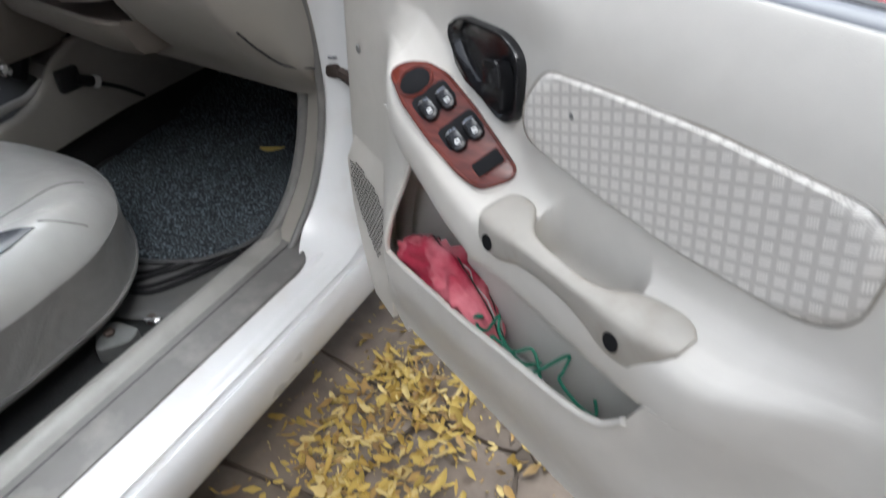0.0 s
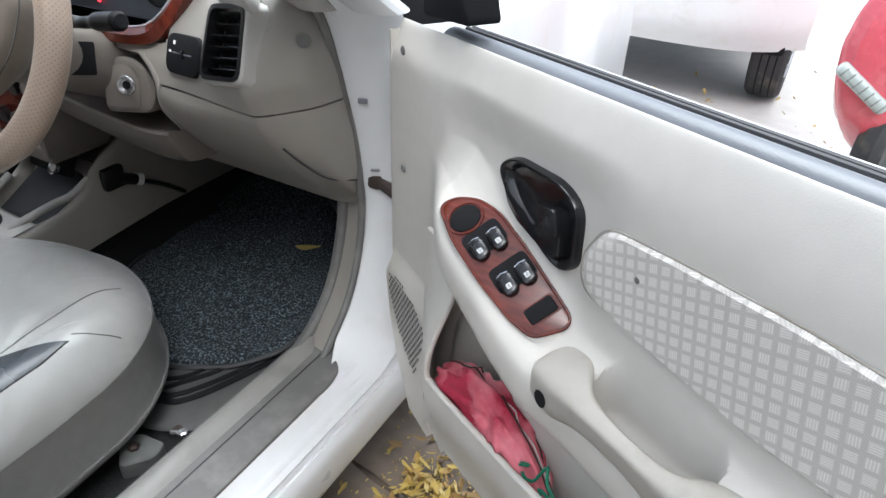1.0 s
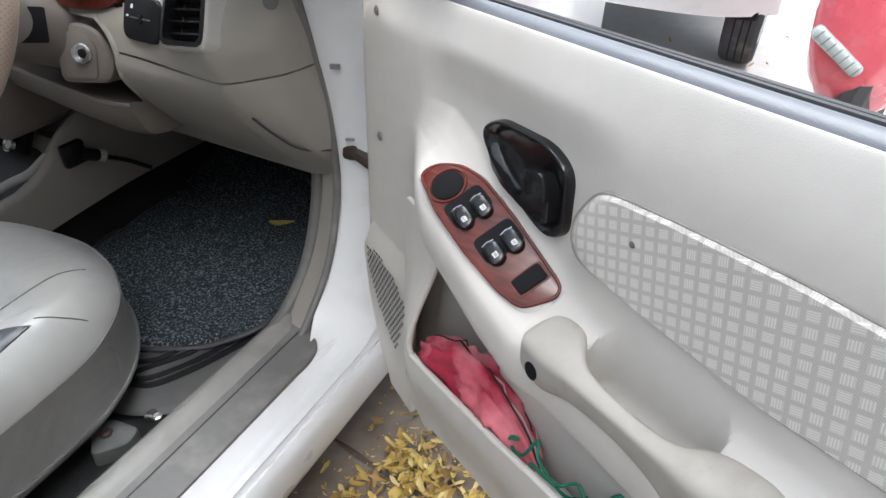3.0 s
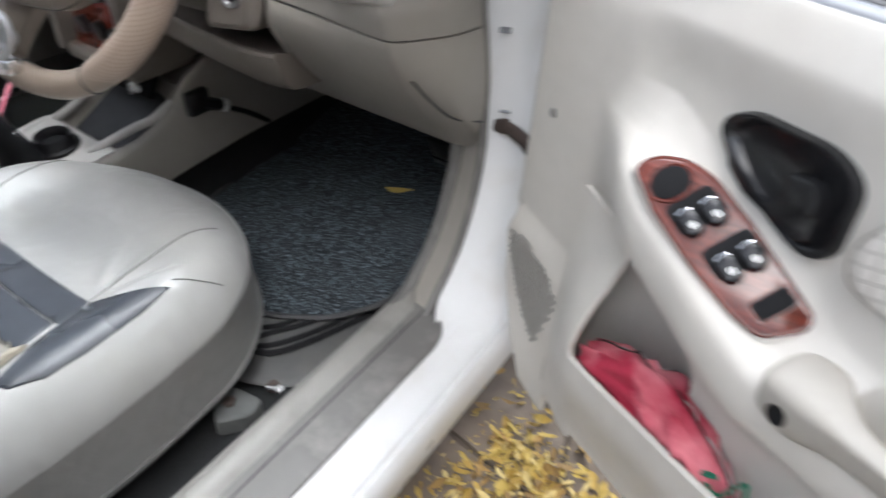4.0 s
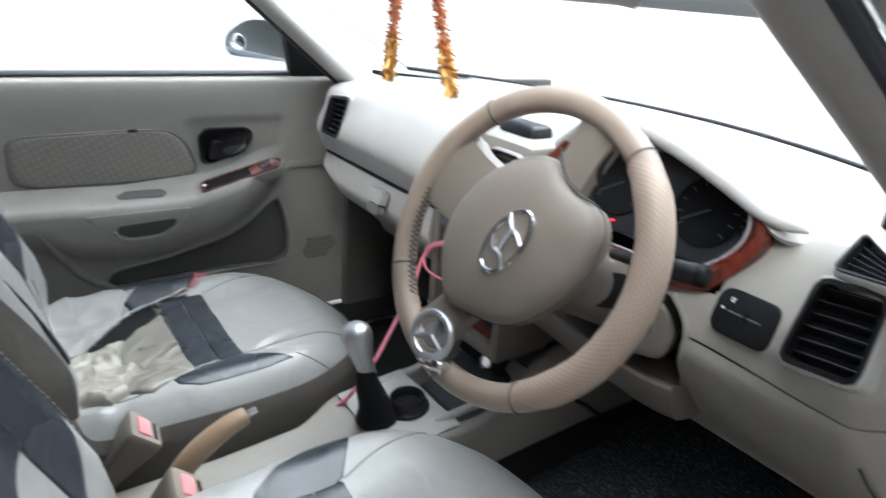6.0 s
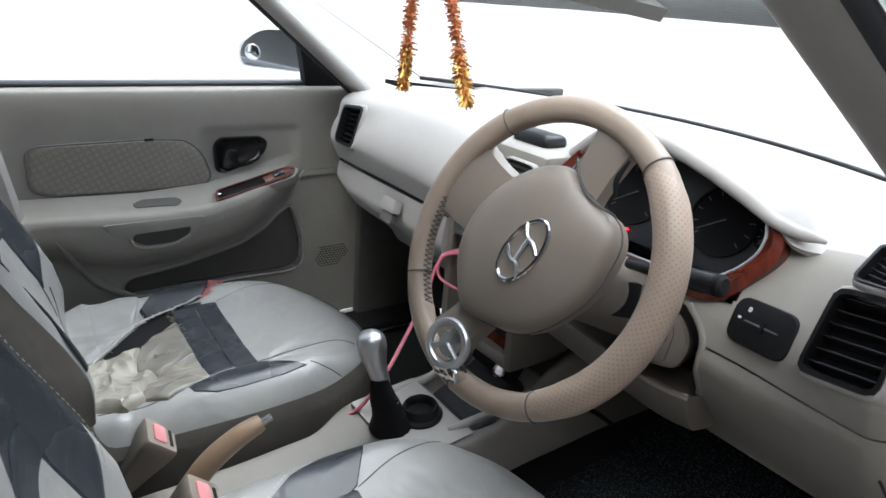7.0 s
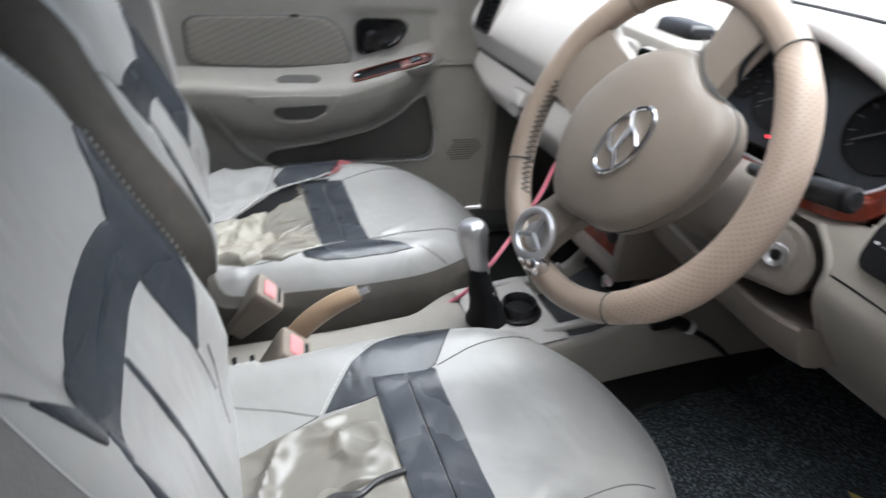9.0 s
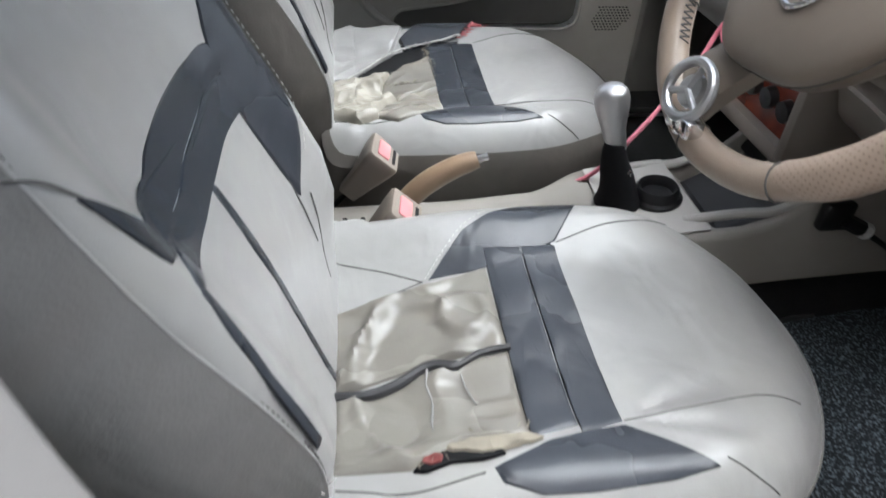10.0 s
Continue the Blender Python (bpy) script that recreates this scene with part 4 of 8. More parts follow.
def build_dash():
    dash = thing("dashboard", "beige-grey moulded dashboard with black vents and red wood trim", "dashboard", (0, 0.3, 0.61))
    nx, ns = 90, 56
    xs = [-0.715 + 1.43 * i / nx for i in range(nx + 1)]
    lower_end = s_at(0.838)
    part("lower_panel", sheet(lambda a, b: dash_face(0.055 + 0.66 * a, b * (lower_end - 0.004)), 200, 50, 0.008, dash_hole), DASH, dash)
    part("upper_panel", sheet(lambda a, b: dash_face(0.055 + 0.66 * a, lower_end + 0.006 + (s_at(0.99) - lower_end - 0.006) * b), 180, 60, 0.008, dash_hole), DASH, dash)
    part("dash_top", sheet(lambda a, b: dash_face(-0.715 + 1.43 * a, s_at(0.99) + (1 - s_at(0.99)) * b), 300, 60, 0.008, dash_hole), DASH_TOP, dash, "pale grey dash top under the windscreen")
    part("passenger_panel", sheet(lambda a, b: dash_face(-0.715 + 0.555 * a, lower_end + 0.006 + (s_at(0.99) - lower_end - 0.006) * b), 150, 60, 0.008, dash_hole), DASH_TOP, dash)
    part("panel_gap", tube([V(*face_xz(x, 0.838)) + V(0, 0.006, 0) for x in [0.422 + 0.236 * i / 30 for i in range(31)]], [0.0036] * 28 + [0.0028, 0.0018, 0.0008], 6), RUBBER, dash)
    # screw dimple and slot on the end of the dash
    part("cap_screw", lathe([(0.011, 0.0008), (0.009, -0.001), (0.0, -0.002)], axes(V(*face_xz(0.684, 0.942)) + V(0.003, -0.004, 0), (0.7, 0.7, 0), (0, 0, 1)), 16), DARK_TRIM, dash)
    arc = [(0.655, 0.775), (0.664, 0.735), (0.680, 0.700), (0.699, 0.680)]
    part("cap_slot", tube(spline([V(*face_xz(x, z)) + V(0.001, -0.003, 0) for x, z in arc], 8), 0.0019, 6), RUBBER, dash)
    # driver side vents
    vent(dash, SIDE_VENT, 6, 0.035)
    vent(dash, TOP_VENT, 6, 0.020, r=0.012)
    # headlamp level and dimmer panel
    bl, br, tr, tl = [V(*face_xz(*q)) for q in ((0.448, 0.866), (0.530, 0.874), (0.526, 0.925), (0.440, 0.919))]
    f = axes((bl + br + tr + tl) / 4, br + tr - bl - tl, tl + tr - bl - br)
    out = rounded([V(-0.046, -0.031), V(0.046, -0.031), V(0.046, 0.031), V(-0.046, 0.031)], 0.021, 6)
    f = f @ Matrix.Translation((0, 0, 0.0015))
    sw = part("dimmer_panel", prism(out, 0.006, f, 0.004, -0.02), BLACK_MATT, dash, "black dimmer and lamp level panel")
    part("slot", prism(rounded([V(-0.024, 0.0000), V(0.026, 0.0000), V(0.026, 0.0022), V(-0.024, 0.0022)], 0.001), 0.0072, f, 0, 0.004), GREY_PRINT, sw)
    part("slider", prism(rounded([V(0.002, -0.006), V(0.007, -0.006), V(0.007, 0.007), V(0.002, 0.007)], 0.002), 0.0105, f, 0.002, 0.004), BLACK_GLOSS, sw)
    part("lamp_sign", ring_frame(sector([V(-0.0235, 0.0135), V(-0.0195, 0.0135), V(-0.0195, 0.0195), V(-0.0235, 0.0195)], 12), sector([V(-0.0227, 0.0145), V(-0.0205, 0.0145), V(-0.0205, 0.0185), V(-0.0227, 0.0185)], 12), 0.0072, f, 0.004), MARK, sw)
    part("off_sign", prism([V(-0.034, 0.001), V(-0.030, 0.001), V(-0.030, 0.004), V(-0.034, 0.004)], 0.0072, f, 0, 0.004), MARK, sw)
    # instrument binnacle
    lip = [(0.02, 1.000), (0.06, 1.038), (0.10, 1.070), (0.15, 1.088), (0.20, 1.093), (0.25, 1.089), (0.29, 1.081), (0.34, 1.068), (0.396, 1.050), (0.456, 1.026), (0.50, 1.007), (0.52, 0.999)]

    rows = []
    for i in range(76):
        x = 0.02 + 0.480 * i / 75
        w = smooth(0.430, 0.510, x)
        y0, zl = 0.128 - 0.030 * i / 75 + 0.045 * w ** 2, curve_value(lip, x)
        ring = []
        for dy, dz in ((0.055, -0.032), (0.012, -0.026), (0.001, -0.018), (-0.004, -0.010), (-0.001, -0.003), (0.008, 0.001)):
            ring.append((y0 + dy, zl + dz * (1 - 0.7 * w)))
        for k in range(1, 17):
            b = k / 16
            y = y0 + 0.008 + (0.39 - y0) * b
            ring.append((y, zl + (1.043 - zl) * smooth(0.0, 1.0, b) + 0.004 * math.sin(math.pi * min(1.0, b * 4))))
        low = [(y, min(z, curve_value([(0.05, 0.948), (0.085, 0.978), (0.14, 1.000), (0.22, 1.017), (0.33, 1.034), (0.5, 1.044)], y - 0.030) + 0.003 - 0.012 * (k < 3))) for k, (y, z) in enumerate(ring)]
        rows.append([V(x, y, z * (1 - w) + zz * w) for (y, z), (yy, zz) in zip(ring, low)])
    part("binnacle_hood", loft(rows), DASH_TOP, dash, "pale grey hood over the instruments", angle=50)
    lip_path = []
    for i in range(70):
        x = 0.05 + 0.444 * i / 69
        w = smooth(0.430, 0.510, x)
        lip_path.append(V(x, 0.128 - 0.030 * (x - 0.02) / 0.505 + 0.045 * w * w - 0.002, curve_value(lip, x) - 0.013 * (1 - 0.7 * w)))
    part("hood_lip", tube(lip_path, [0.0115 - 0.003 * smooth(0.75, 0.97, i / 69) - 0.005 * smooth(0.96, 1.0, i / 69) for i in range(70)], 12), DASH_TOP, dash, "grey inner lip of the instrument hood")
    fi = axes((0.255, 0.165, 0.975), (1, 0.05, 0), (0, 0.45, 1))
    out = sector(rounded([V(-0.195, -0.078), V(0.195, -0.078), V(0.195, -0.01), V(0.10, 0.048), V(-0.02, 0.072), V(-0.13, 0.060), V(-0.195, 0.0)], 0.05, 6), 48)
    cl = part("dial_unit", prism(out, 0.0, fi, 0, -0.02), DIAL, dash, "dark instrument unit with round dials")
    part("dial_tunnel", ring_frame([p * 1.03 for p in out], out, 0.060, fi, -0.01), BLACK, cl)
    for dx, r in ((-0.085, 0.055), (0.075, 0.055), (0.155, 0.028), (-0.165, 0.028)):
        dial = part("dial", lathe([(r, 0.0), (r, 0.004), (r * 0.94, 0.004), (r * 0.93, 0.001), (0.0, 0.001)], fi @ Matrix.Translation((dx, 0.0, 0.0)), 28), BLACK_MATT, cl)
        for k in range(11):
            an = radians(220 - 26 * k)
            m = fi @ Matrix.Translation((dx + r * 0.8 * math.cos(an), r * 0.8 * math.sin(an), 0.002)) @ Matrix.Rotation(an, 4, "Z")
            part("dial_mark", prism([V(-r * 0.08, -0.0008), V(r * 0.08, -0.0008), V(r * 0.08, 0.0008), V(-r * 0.08, 0.0008)], 0.0005, m), GREY_PRINT, dial)
        m = fi @ Matrix.Translation((dx, 0, 0.006)) @ Matrix.Rotation(radians(215), 4, "Z")
        part("needle", prism([V(-0.006, -0.0012), V(r * 0.75, -0.0005), V(r * 0.75, 0.0005), V(-0.006, 0.0012)], 0.001, m), GREY_PRINT, dial)
    part("tell_tale", prism([V(-0.002, -0.0014), V(0.002, -0.0014), V(0.002, 0.0014), V(-0.002, 0.0014)], 0.003, fi @ Matrix.Translation((-0.070, -0.062, 0.004))), LAMP_RED, cl, "lit red warning lamp")
    # red wood bezel beside and below the dials
    wo = [V(0.170, 0.030), V(0.190, 0.005), V(0.203, -0.020), V(0.200, -0.045), V(0.180, -0.082), V(0.155, -0.112), V(0.10, -0.125), V(0.0, -0.128)]
    wi = [V(0.163, 0.025), V(0.172, 0.004), V(0.178, -0.015), V(0.175, -0.040), V(0.155, -0.070), V(0.125, -0.092), V(0.08, -0.100), V(0.0, -0.102)]
    for sx in (1, -1):
        rows = []
        for o, q in zip(spline([V(*p, 0) for p in wo], 5), spline([V(*p, 0) for p in wi], 5)):
            rows.append([fi @ V(sx * o.x, o.y, 0.078), fi @ V(sx * (o.x * 0.5 + q.x * 0.5), (o.y + q.y) / 2, 0.086), fi @ V(sx * q.x, q.y, 0.076), fi @ V(sx * q.x, q.y, 0.060), fi @ V(sx * o.x, o.y, 0.050)])
        part("wood_bezel", loft(rows), WOOD, cl, "glossy red wood bezel")
        # Thin steel tube draws the highlight along the bezel's inner edge.
        part("bezel_shine", tube([fi @ V(sx * q.x * 0.985, q.y * 0.985, 0.074) for q in spline([V(*p, 0) for p in wi], 5)], 0.0022, 6), STEEL, cl)
    # steering column shroud, ignition lock, stalks
    col = [(0.0, -0.075), (0.062, -0.05), (0.072, 0.0), (0.058, 0.048), (0.0, 0.062), (-0.058, 0.048), (-0.072, 0.0), (-0.062, -0.05)]
    axis_a, axis_b = V(0.262, -0.10, 0.915), V(0.258, 0.14, 0.815)
    fcol = axes(axis_a, (1, 0, 0), (0, 0.35, 1))
    prof = sector(rounded([V(*p) for p in col], 0.03, 4), 36)
    rings = []
    for t in (0.0, 0.25, 0.6, 1.0):
        fc = fcol.copy()
        fc.translation = axis_a.lerp(axis_b, t)
        rings.append([fc @ V(p.x * (0.80 + 0.25 * t), p.y * (0.80 + 0.25 * t), 0) for p in prof])
    part("column_shroud", loft(rings), SHADED_COLUMN, dash, "grey steering column shroud")
    boss = axes((0.340, 0.056, 0.820), (0.92, 0.35, 0), (0, 0.25, 1))
    out = rounded([V(-0.046, -0.050), V(0.040, -0.046), V(0.052, 0.0), V(0.030, 0.036), V(0.0, 0.050), V(-0.046, 0.040)], [0.008, 0.02, 0.03, 0.03, 0.03, 0.02], 5)
    lock = part("lock_boss", prism(out, 0.020, boss, 0.013, -0.07), SHADED_COLUMN, dash, "grey housing of the ignition lock")
    part("lock_plate", prism(rounded([V(-0.043, -0.042), V(0.020, -0.040), V(0.024, 0.010), V(0.008, 0.034), V(-0.040, 0.030)], 0.010, 4), 0.0235, boss, 0.004, 0.0), SHADED_COLUMN, lock)
    part("lock_ring", lathe([(0.0165, 0.022), (0.0165, 0.027), (0.0150, 0.0290), (0.0125, 0.0285), (0.0080, 0.0255), (0.0070, 0.0250)], boss, 32), STEEL, lock, "metal ring of the ignition lock")
    part("key_slot", lathe([(0.0072, 0.0253), (0.0066, 0.0240), (0.0, 0.0240)], boss, 20), BLACK_MATT, lock)
    part("stalk_gap", prism(rounded([V(-0.022, -0.026), V(0.022, -0.026), V(0.022, 0.026), V(-0.022, 0.026)], 0.004), 0.003, axes((0.318, -0.015, 0.878), (0.45, 1, -0.2), (-0.1, 0.3, 1)), 0.001, -0.02), BLACK_MATT, dash)
    # Solid black slab stands in for the unlit depth round the column.
    part("knee_opening_dark", rbox((0.245, 0.16, 0.79), (0.41, 0.02, 0.22), 0.0), BLACK_MATT, dash)
    front = [(0.08, 0.762), (0.16, 0.762), (0.231, 0.757), (0.291, 0.753), (0.345, 0.747), (0.380, 0.747), (0.414, 0.752)]
    rows = []
    for i in range(25):
        x = 0.08 + 0.332 * i / 24
        z = curve_value(front, x)
        y = 0.036 + 0.012 * (1 - math.sin(math.pi * i / 24))
        rows.append([V(x, y + dy, z + dz) for dy, dz in ((0.10, -0.012), (0.02, -0.006), (0.006, 0.0), (0.0, -0.001), (-0.002, -0.006), (0.004, -0.022), (0.018, -0.055), (0.034, -0.070), (0.060, -0.076), (0.15, -0.080))])
    part("column_cover", loft(rows), SHADED_COLUMN, dash, "grey lower cover of the steering column")
    rim = [(0.345, 0.693), (0.385, 0.722), (0.410, 0.750), (0.416, 0.795), (0.416, 0.840), (0.402, 0.862), (0.378, 0.882)]
    part("column_rim", tube(spline([V(*face_xz(x, z)) + V(0, 0.002, 0) for x, z in rim], 8), [0.0030 + 0.0025 * min(1.0, i / 16) for i in range(49)], 10), DASH, dash)
    stalk = part("stalk", tube(spline([V(0.32, -0.02, 0.935), V(0.375, -0.035, 0.947), V(0.42, -0.036, 0.956), V(0.462, -0.036, 0.963)], 6), [0.008] * 7 + [0.009] * 4 + [0.012] + [0.0140] * 7, 14), BLACK, dash, "black indicator stalk")
    part("stalk_end", lathe([(0.0138, 0.0), (0.0142, 0.008), (0.010, 0.012), (0.0, 0.012)], axes((0.461, -0.036, 0.963), (0, 1, 0), (-0.18, 0, 0.98)), 16), BLACK_MATT, stalk)
    part("wiper_stalk", tube(spline([V(0.20, -0.02, 0.93), V(0.14, -0.03, 0.945), V(0.07, -0.03, 0.955)], 5), [0.008] * 5 + [0.014] * 6, 12), BLACK, dash, "black wiper stalk")
    # small speaker pod at the foot of the roof pillar
    part("pillar_knob", lathe([(0.031, -0.03), (0.031, 0.030), (0.029, 0.034), (0.026, 0.035), (0.024, 0.033), (0.0, 0.032)], axes((0.578, 0.205, 1.012), (1, 0, 0), (0, 1, 0)), 28), BLACK_MATT, dash, "round black knob on the dash top")
    part("knob_ring", lathe([(0.0295, 0.0345), (0.028, 0.0372), (0.0255, 0.0372), (0.025, 0.034)], axes((0.578, 0.205, 1.012), (1, 0, 0), (0, 1, 0)), 28), STEEL, dash, "bright ring on the knob")
    # passenger vents, glove box
    face_vent(dash, DASH_HOLES[0], 7)

    def glove(a, b):
        x = -0.704 + 0.524 * a
        z = 0.628 + 0.2085 * b
        z += 0.09 * (1 - smooth(0.0, 0.22, a)) * (1 - b)
        y = 0.165 - 0.139 * smooth(0.0, 0.75, b) - 0.012 * math.sin(math.pi * b) + 0.06 * (1 - smooth(0.0, 0.065, a)) ** 2
        return (x, y, z)
    gl = part("glove_box", sheet(glove, 24, 16, 0.015), DASH_TOP, dash, "beige-grey glove box lid with a small latch")
    fl = axes((-0.362, 0.002, 0.815), (1, 0, 0), (0, 0.3, 1))
    part("latch", prism(rounded([V(-0.028, -0.018), V(0.028, -0.018), V(0.028, 0.014), V(-0.028, 0.014)], 0.006), 0.010, fl, 0.004, -0.01), DASH_TOP, gl, "pale latch with a lock")
    part("latch_recess", prism(rounded([V(-0.024, -0.042), V(0.024, -0.042), V(0.024, -0.020), V(-0.024, -0.020)], 0.008), 0.004, fl, 0, -0.01), DARK_TRIM, gl)
    part("glove_gap", tube([V(*glove(a / 20, 1.0)) + V(0, 0.002, 0.002) for a in range(21)], 0.002, 6), RUBBER, dash)
    # centre stack with an open radio bay
    stack = part("centre_panel", rbox((-0.05, 0.125, 0.965), (0.21, 0.14, 0.10), 0.012), DASH, dash)
    # Cheeks and foot take the darkened column tone for the shade under the wheel.
    for x in (-0.158, 0.052):
        part("side_cheek", rbox((x, 0.10, 0.79), (0.022, 0.16, 0.36), 0.008), SHADED_COLUMN, stack)
    part("panel_foot", rbox((-0.05, 0.10, 0.61), (0.21, 0.14, 0.03), 0.008), SHADED_COLUMN, stack)
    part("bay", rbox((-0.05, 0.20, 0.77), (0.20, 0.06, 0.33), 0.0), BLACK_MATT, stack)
    part("radio", rbox((-0.052, 0.085, 0.845), (0.185, 0.14, 0.052), 0.005), STEEL, stack, "silver car radio")
    part("radio_slot", rbox((-0.052, 0.013, 0.850), (0.12, 0.006, 0.006), 0.001), BLACK, stack)
    part("wood_panel", rbox((-0.052, 0.075, 0.700), (0.19, 0.03, 0.20), 0.01, 2, Euler((-0.15, 0, 0)).to_matrix().to_4x4()), WOOD, stack, "dark red wood centre panel")
    for z in (0.735, 0.668):
        for dx in (-0.05, 0.0, 0.05):
            part("heater_knob", lathe([(0.018, 0), (0.017, 0.014), (0.0, 0.015)], axes((-0.052 + dx, 0.060 + 0.15 * (0.70 - z) * -1, z), (1, 0, 0), (0, -0.15, 1)), 16), BLACK, stack)
    vent(dash, ((-0.137, 0.046, 0.938), (-0.064, 0.046, 0.938), (-0.064, 0.051, 0.992), (-0.137, 0.051, 0.992)), 5)
    vent(dash, ((-0.038, 0.046, 0.938), (0.035, 0.046, 0.938), (0.035, 0.051, 0.992), (-0.038, 0.051, 0.992)), 5)
    part("clock_pod", rbox((-0.05, 0.132, 1.020), (0.10, 0.06, 0.032), 0.015, 3), BLACK, dash, "dark clock pod on the dash top")


# ---- steering wheel ----
def build_wheel():
    c = V(0.26, -0.155, 0.949)
    nrm = V(math.sin(radians(6.2)) * math.cos(radians(23.6)), -math.cos(radians(6.2)) * math.cos(radians(23.6)), math.sin(radians(23.6)))
    x = V(0, 0, 1).cross(nrm).normalized()
    f = axes(c, x, nrm.cross(x))
    wheel = thing("steering_wheel", "brown leather-covered steering wheel turned to one side", "steering wheel", c)

    def arc(a0, a1, n, radius=0.200, z=0.0):
        return [f @ V(radius * math.cos(radians(a0 + (a1 - a0) * i / n)), radius * math.sin(radians(a0 + (a1 - a0) * i / n)), z) for i in range(n + 1)]
    part("rim", tube(arc(0, 360, 96)[:-1], 0.0182, 16, loop=True), WHEEL_COVER, wheel, "brown leather rim cover")
    dotted = perforated_material()
    for a0, a1 in ((-58, 48),):
        n = 40
        taper = [0.0186 + 0.0036 * min(1, min(i, n - i) / 5) for i in range(n + 1)]
        part("grip_section", punched(tube(arc(a0, a1, n, 0.1975), taper, 28), f), dotted, wheel, "perforated leather grip")
    for an in (-60, 50, 126, 208, 262):
        part("cover_seam", tube([f @ V((0.2 + 0.0192 * math.cos(t)) * math.cos(radians(an)), (0.2 + 0.0192 * math.cos(t)) * math.sin(radians(an)), 0.0192 * math.sin(t)) for t in [k * math.pi / 8 for k in range(16)]], 0.0011, 5, loop=True), THREAD, wheel)
    # lacing on the inner side of the cover
    bm = bmesh.new()
    for k in range(22):
        an = radians(172 + 2.4 * k)
        for step in (0.024, -0.024):
            p = f @ V(0.1835 * math.cos(an), 0.1835 * math.sin(an), 0.0085)
            q = f @ V(0.1812 * math.cos(an + step), 0.1812 * math.sin(an + step), -0.004)
            tube([p, q], 0.0011, 5, bm=bm)
    part("lacing", bm, THREAD, wheel, "dark lacing of the cover")
    # airbag pad
    pad = sector(rounded([V(0.014, 0.131), V(0.060, 0.090), V(0.105, 0.081), V(0.124, 0.052), V(0.113, -0.021), V(0.075, -0.075), V(0.034, -0.106), V(-0.07, -0.115), V(-0.105, -0.06), V(-0.116, -0.032), V(-0.116, 0.022), V(-0.083, 0.077), V(-0.043, 0.112)], 0.03, 4), 60)
    cc = sum(pad, V(0, 0)) / 60
    rows = []
    for k, z in ((0.90, -0.045), (0.99, -0.025), (1.0, -0.004), (0.985, 0.006), (0.95, 0.013), (0.88, 0.019), (0.76, 0.023), (0.60, 0.026), (0.40, 0.0275), (0.2, 0.0285), (0.05, 0.029)):
        rows.append([f @ V(*(cc + (p - cc) * k), z) for p in pad])
    hub = part("hub", loft(rows), HUB, wheel, "smooth brown airbag cover")
    part("hub_line", tube([f @ V(*(cc + (p - cc) * 1.003), -0.006) for p in pad], 0.0012, 5, loop=True), THREAD, hub)
    part("hub_base", lathe([(0.07, -0.045), (0.075, -0.07), (0.05, -0.085), (0.0, -0.085)], f, 24), DASH, hub)
    # folded flap of the cover beside the upper spoke, with a dark slot
    part("flap_edge", tube(spline([f @ V(0.014, 0.140, 0.000), f @ V(0.034, 0.112, 0.004), f @ V(0.066, 0.092, 0.008), f @ V(0.104, 0.083, 0.006)], 8), [0.0012 + 0.0012 * math.sin(math.pi * i / 24) for i in range(25)], 8), THREAD, hub, "dark folded edge of the cover")
    part("flap_slot", tube(spline([f @ V(0.090, 0.104, 0.000), f @ V(0.084, 0.126, 0.003), f @ V(0.090, 0.152, 0.002)], 8), [0.0015 + 0.0022 * math.sin(math.pi * i / 16) for i in range(17)], 8), BLACK_MATT, hub, "dark slot in the cover")
    # spokes
    for mid, wi, wo, lab in ((72, 0.028, 0.032, ""), (159, 0.056, 0.062, ""), (243, 0.030, 0.036, "")):
        d, s = V(math.cos(radians(mid)), math.sin(radians(mid))), V(-math.sin(radians(mid)), math.cos(radians(mid)))
        rows = []
        for t in (0.0, 0.25, 0.5, 0.75, 1.0):
            r = 0.085 + 0.108 * t
            w = wi + (wo - wi) * t + 0.006 * (2 * t - 1) ** 2
            z = -0.018 + 0.012 * t
            p = d * r
            rows.append([f @ V(*(p + s * w * q), z + h) for q, h in ((-1, -0.012), (-0.9, 0.006), (-0.4, 0.012), (0.4, 0.012), (0.9, 0.006), (1, -0.012))])
        part("spoke", loft(rows), HUB, wheel)
    # chrome oval badge: a ring and a slanted bar shape
    fb = f @ Matrix.Translation((0.012, 0.001, 0.0285)) @ Matrix.Rotation(radians(67), 4, "Z")
    n = 40
    oval = [V(0.047 * math.cos(2 * math.pi * k / n), 0.026 * math.sin(2 * math.pi * k / n)) for k in range(n)]
    badge = part("badge", prism([p * 0.97 for p in oval], 0.001, fb, 0, -0.003), HUB, hub, "oval chrome badge")
    part("badge_ring", tube([fb @ V(p.x, p.y, 0.001) for p in oval], 0.0034, 8, loop=True), CHROME, badge)
    for sx in (-1, 1):
        part("badge_bar", tube(spline([fb @ V(sx * 0.020 + 0.010, 0.022, 0.002), fb @ V(sx * 0.018, 0.006, 0.003), fb @ V(sx * 0.017, -0.008, 0.003), fb @ V(sx * 0.020 - 0.010, -0.022, 0.002)], 5), 0.0034, 6), STEEL, badge)
    part("badge_cross", tube([fb @ V(-0.018, -0.003, 0.003), fb @ V(0.018, 0.003, 0.003)], 0.0032, 6), STEEL, badge)
    # chrome spinner clamped on the lower spoke
    knob = thing("spinner_knob", "chrome ring spinner clamped to the steering wheel rim", "steering knob", f @ V(-0.045, -0.158, 0.02))
    fk = f @ Matrix.Translation((-0.045, -0.156, 0.030))
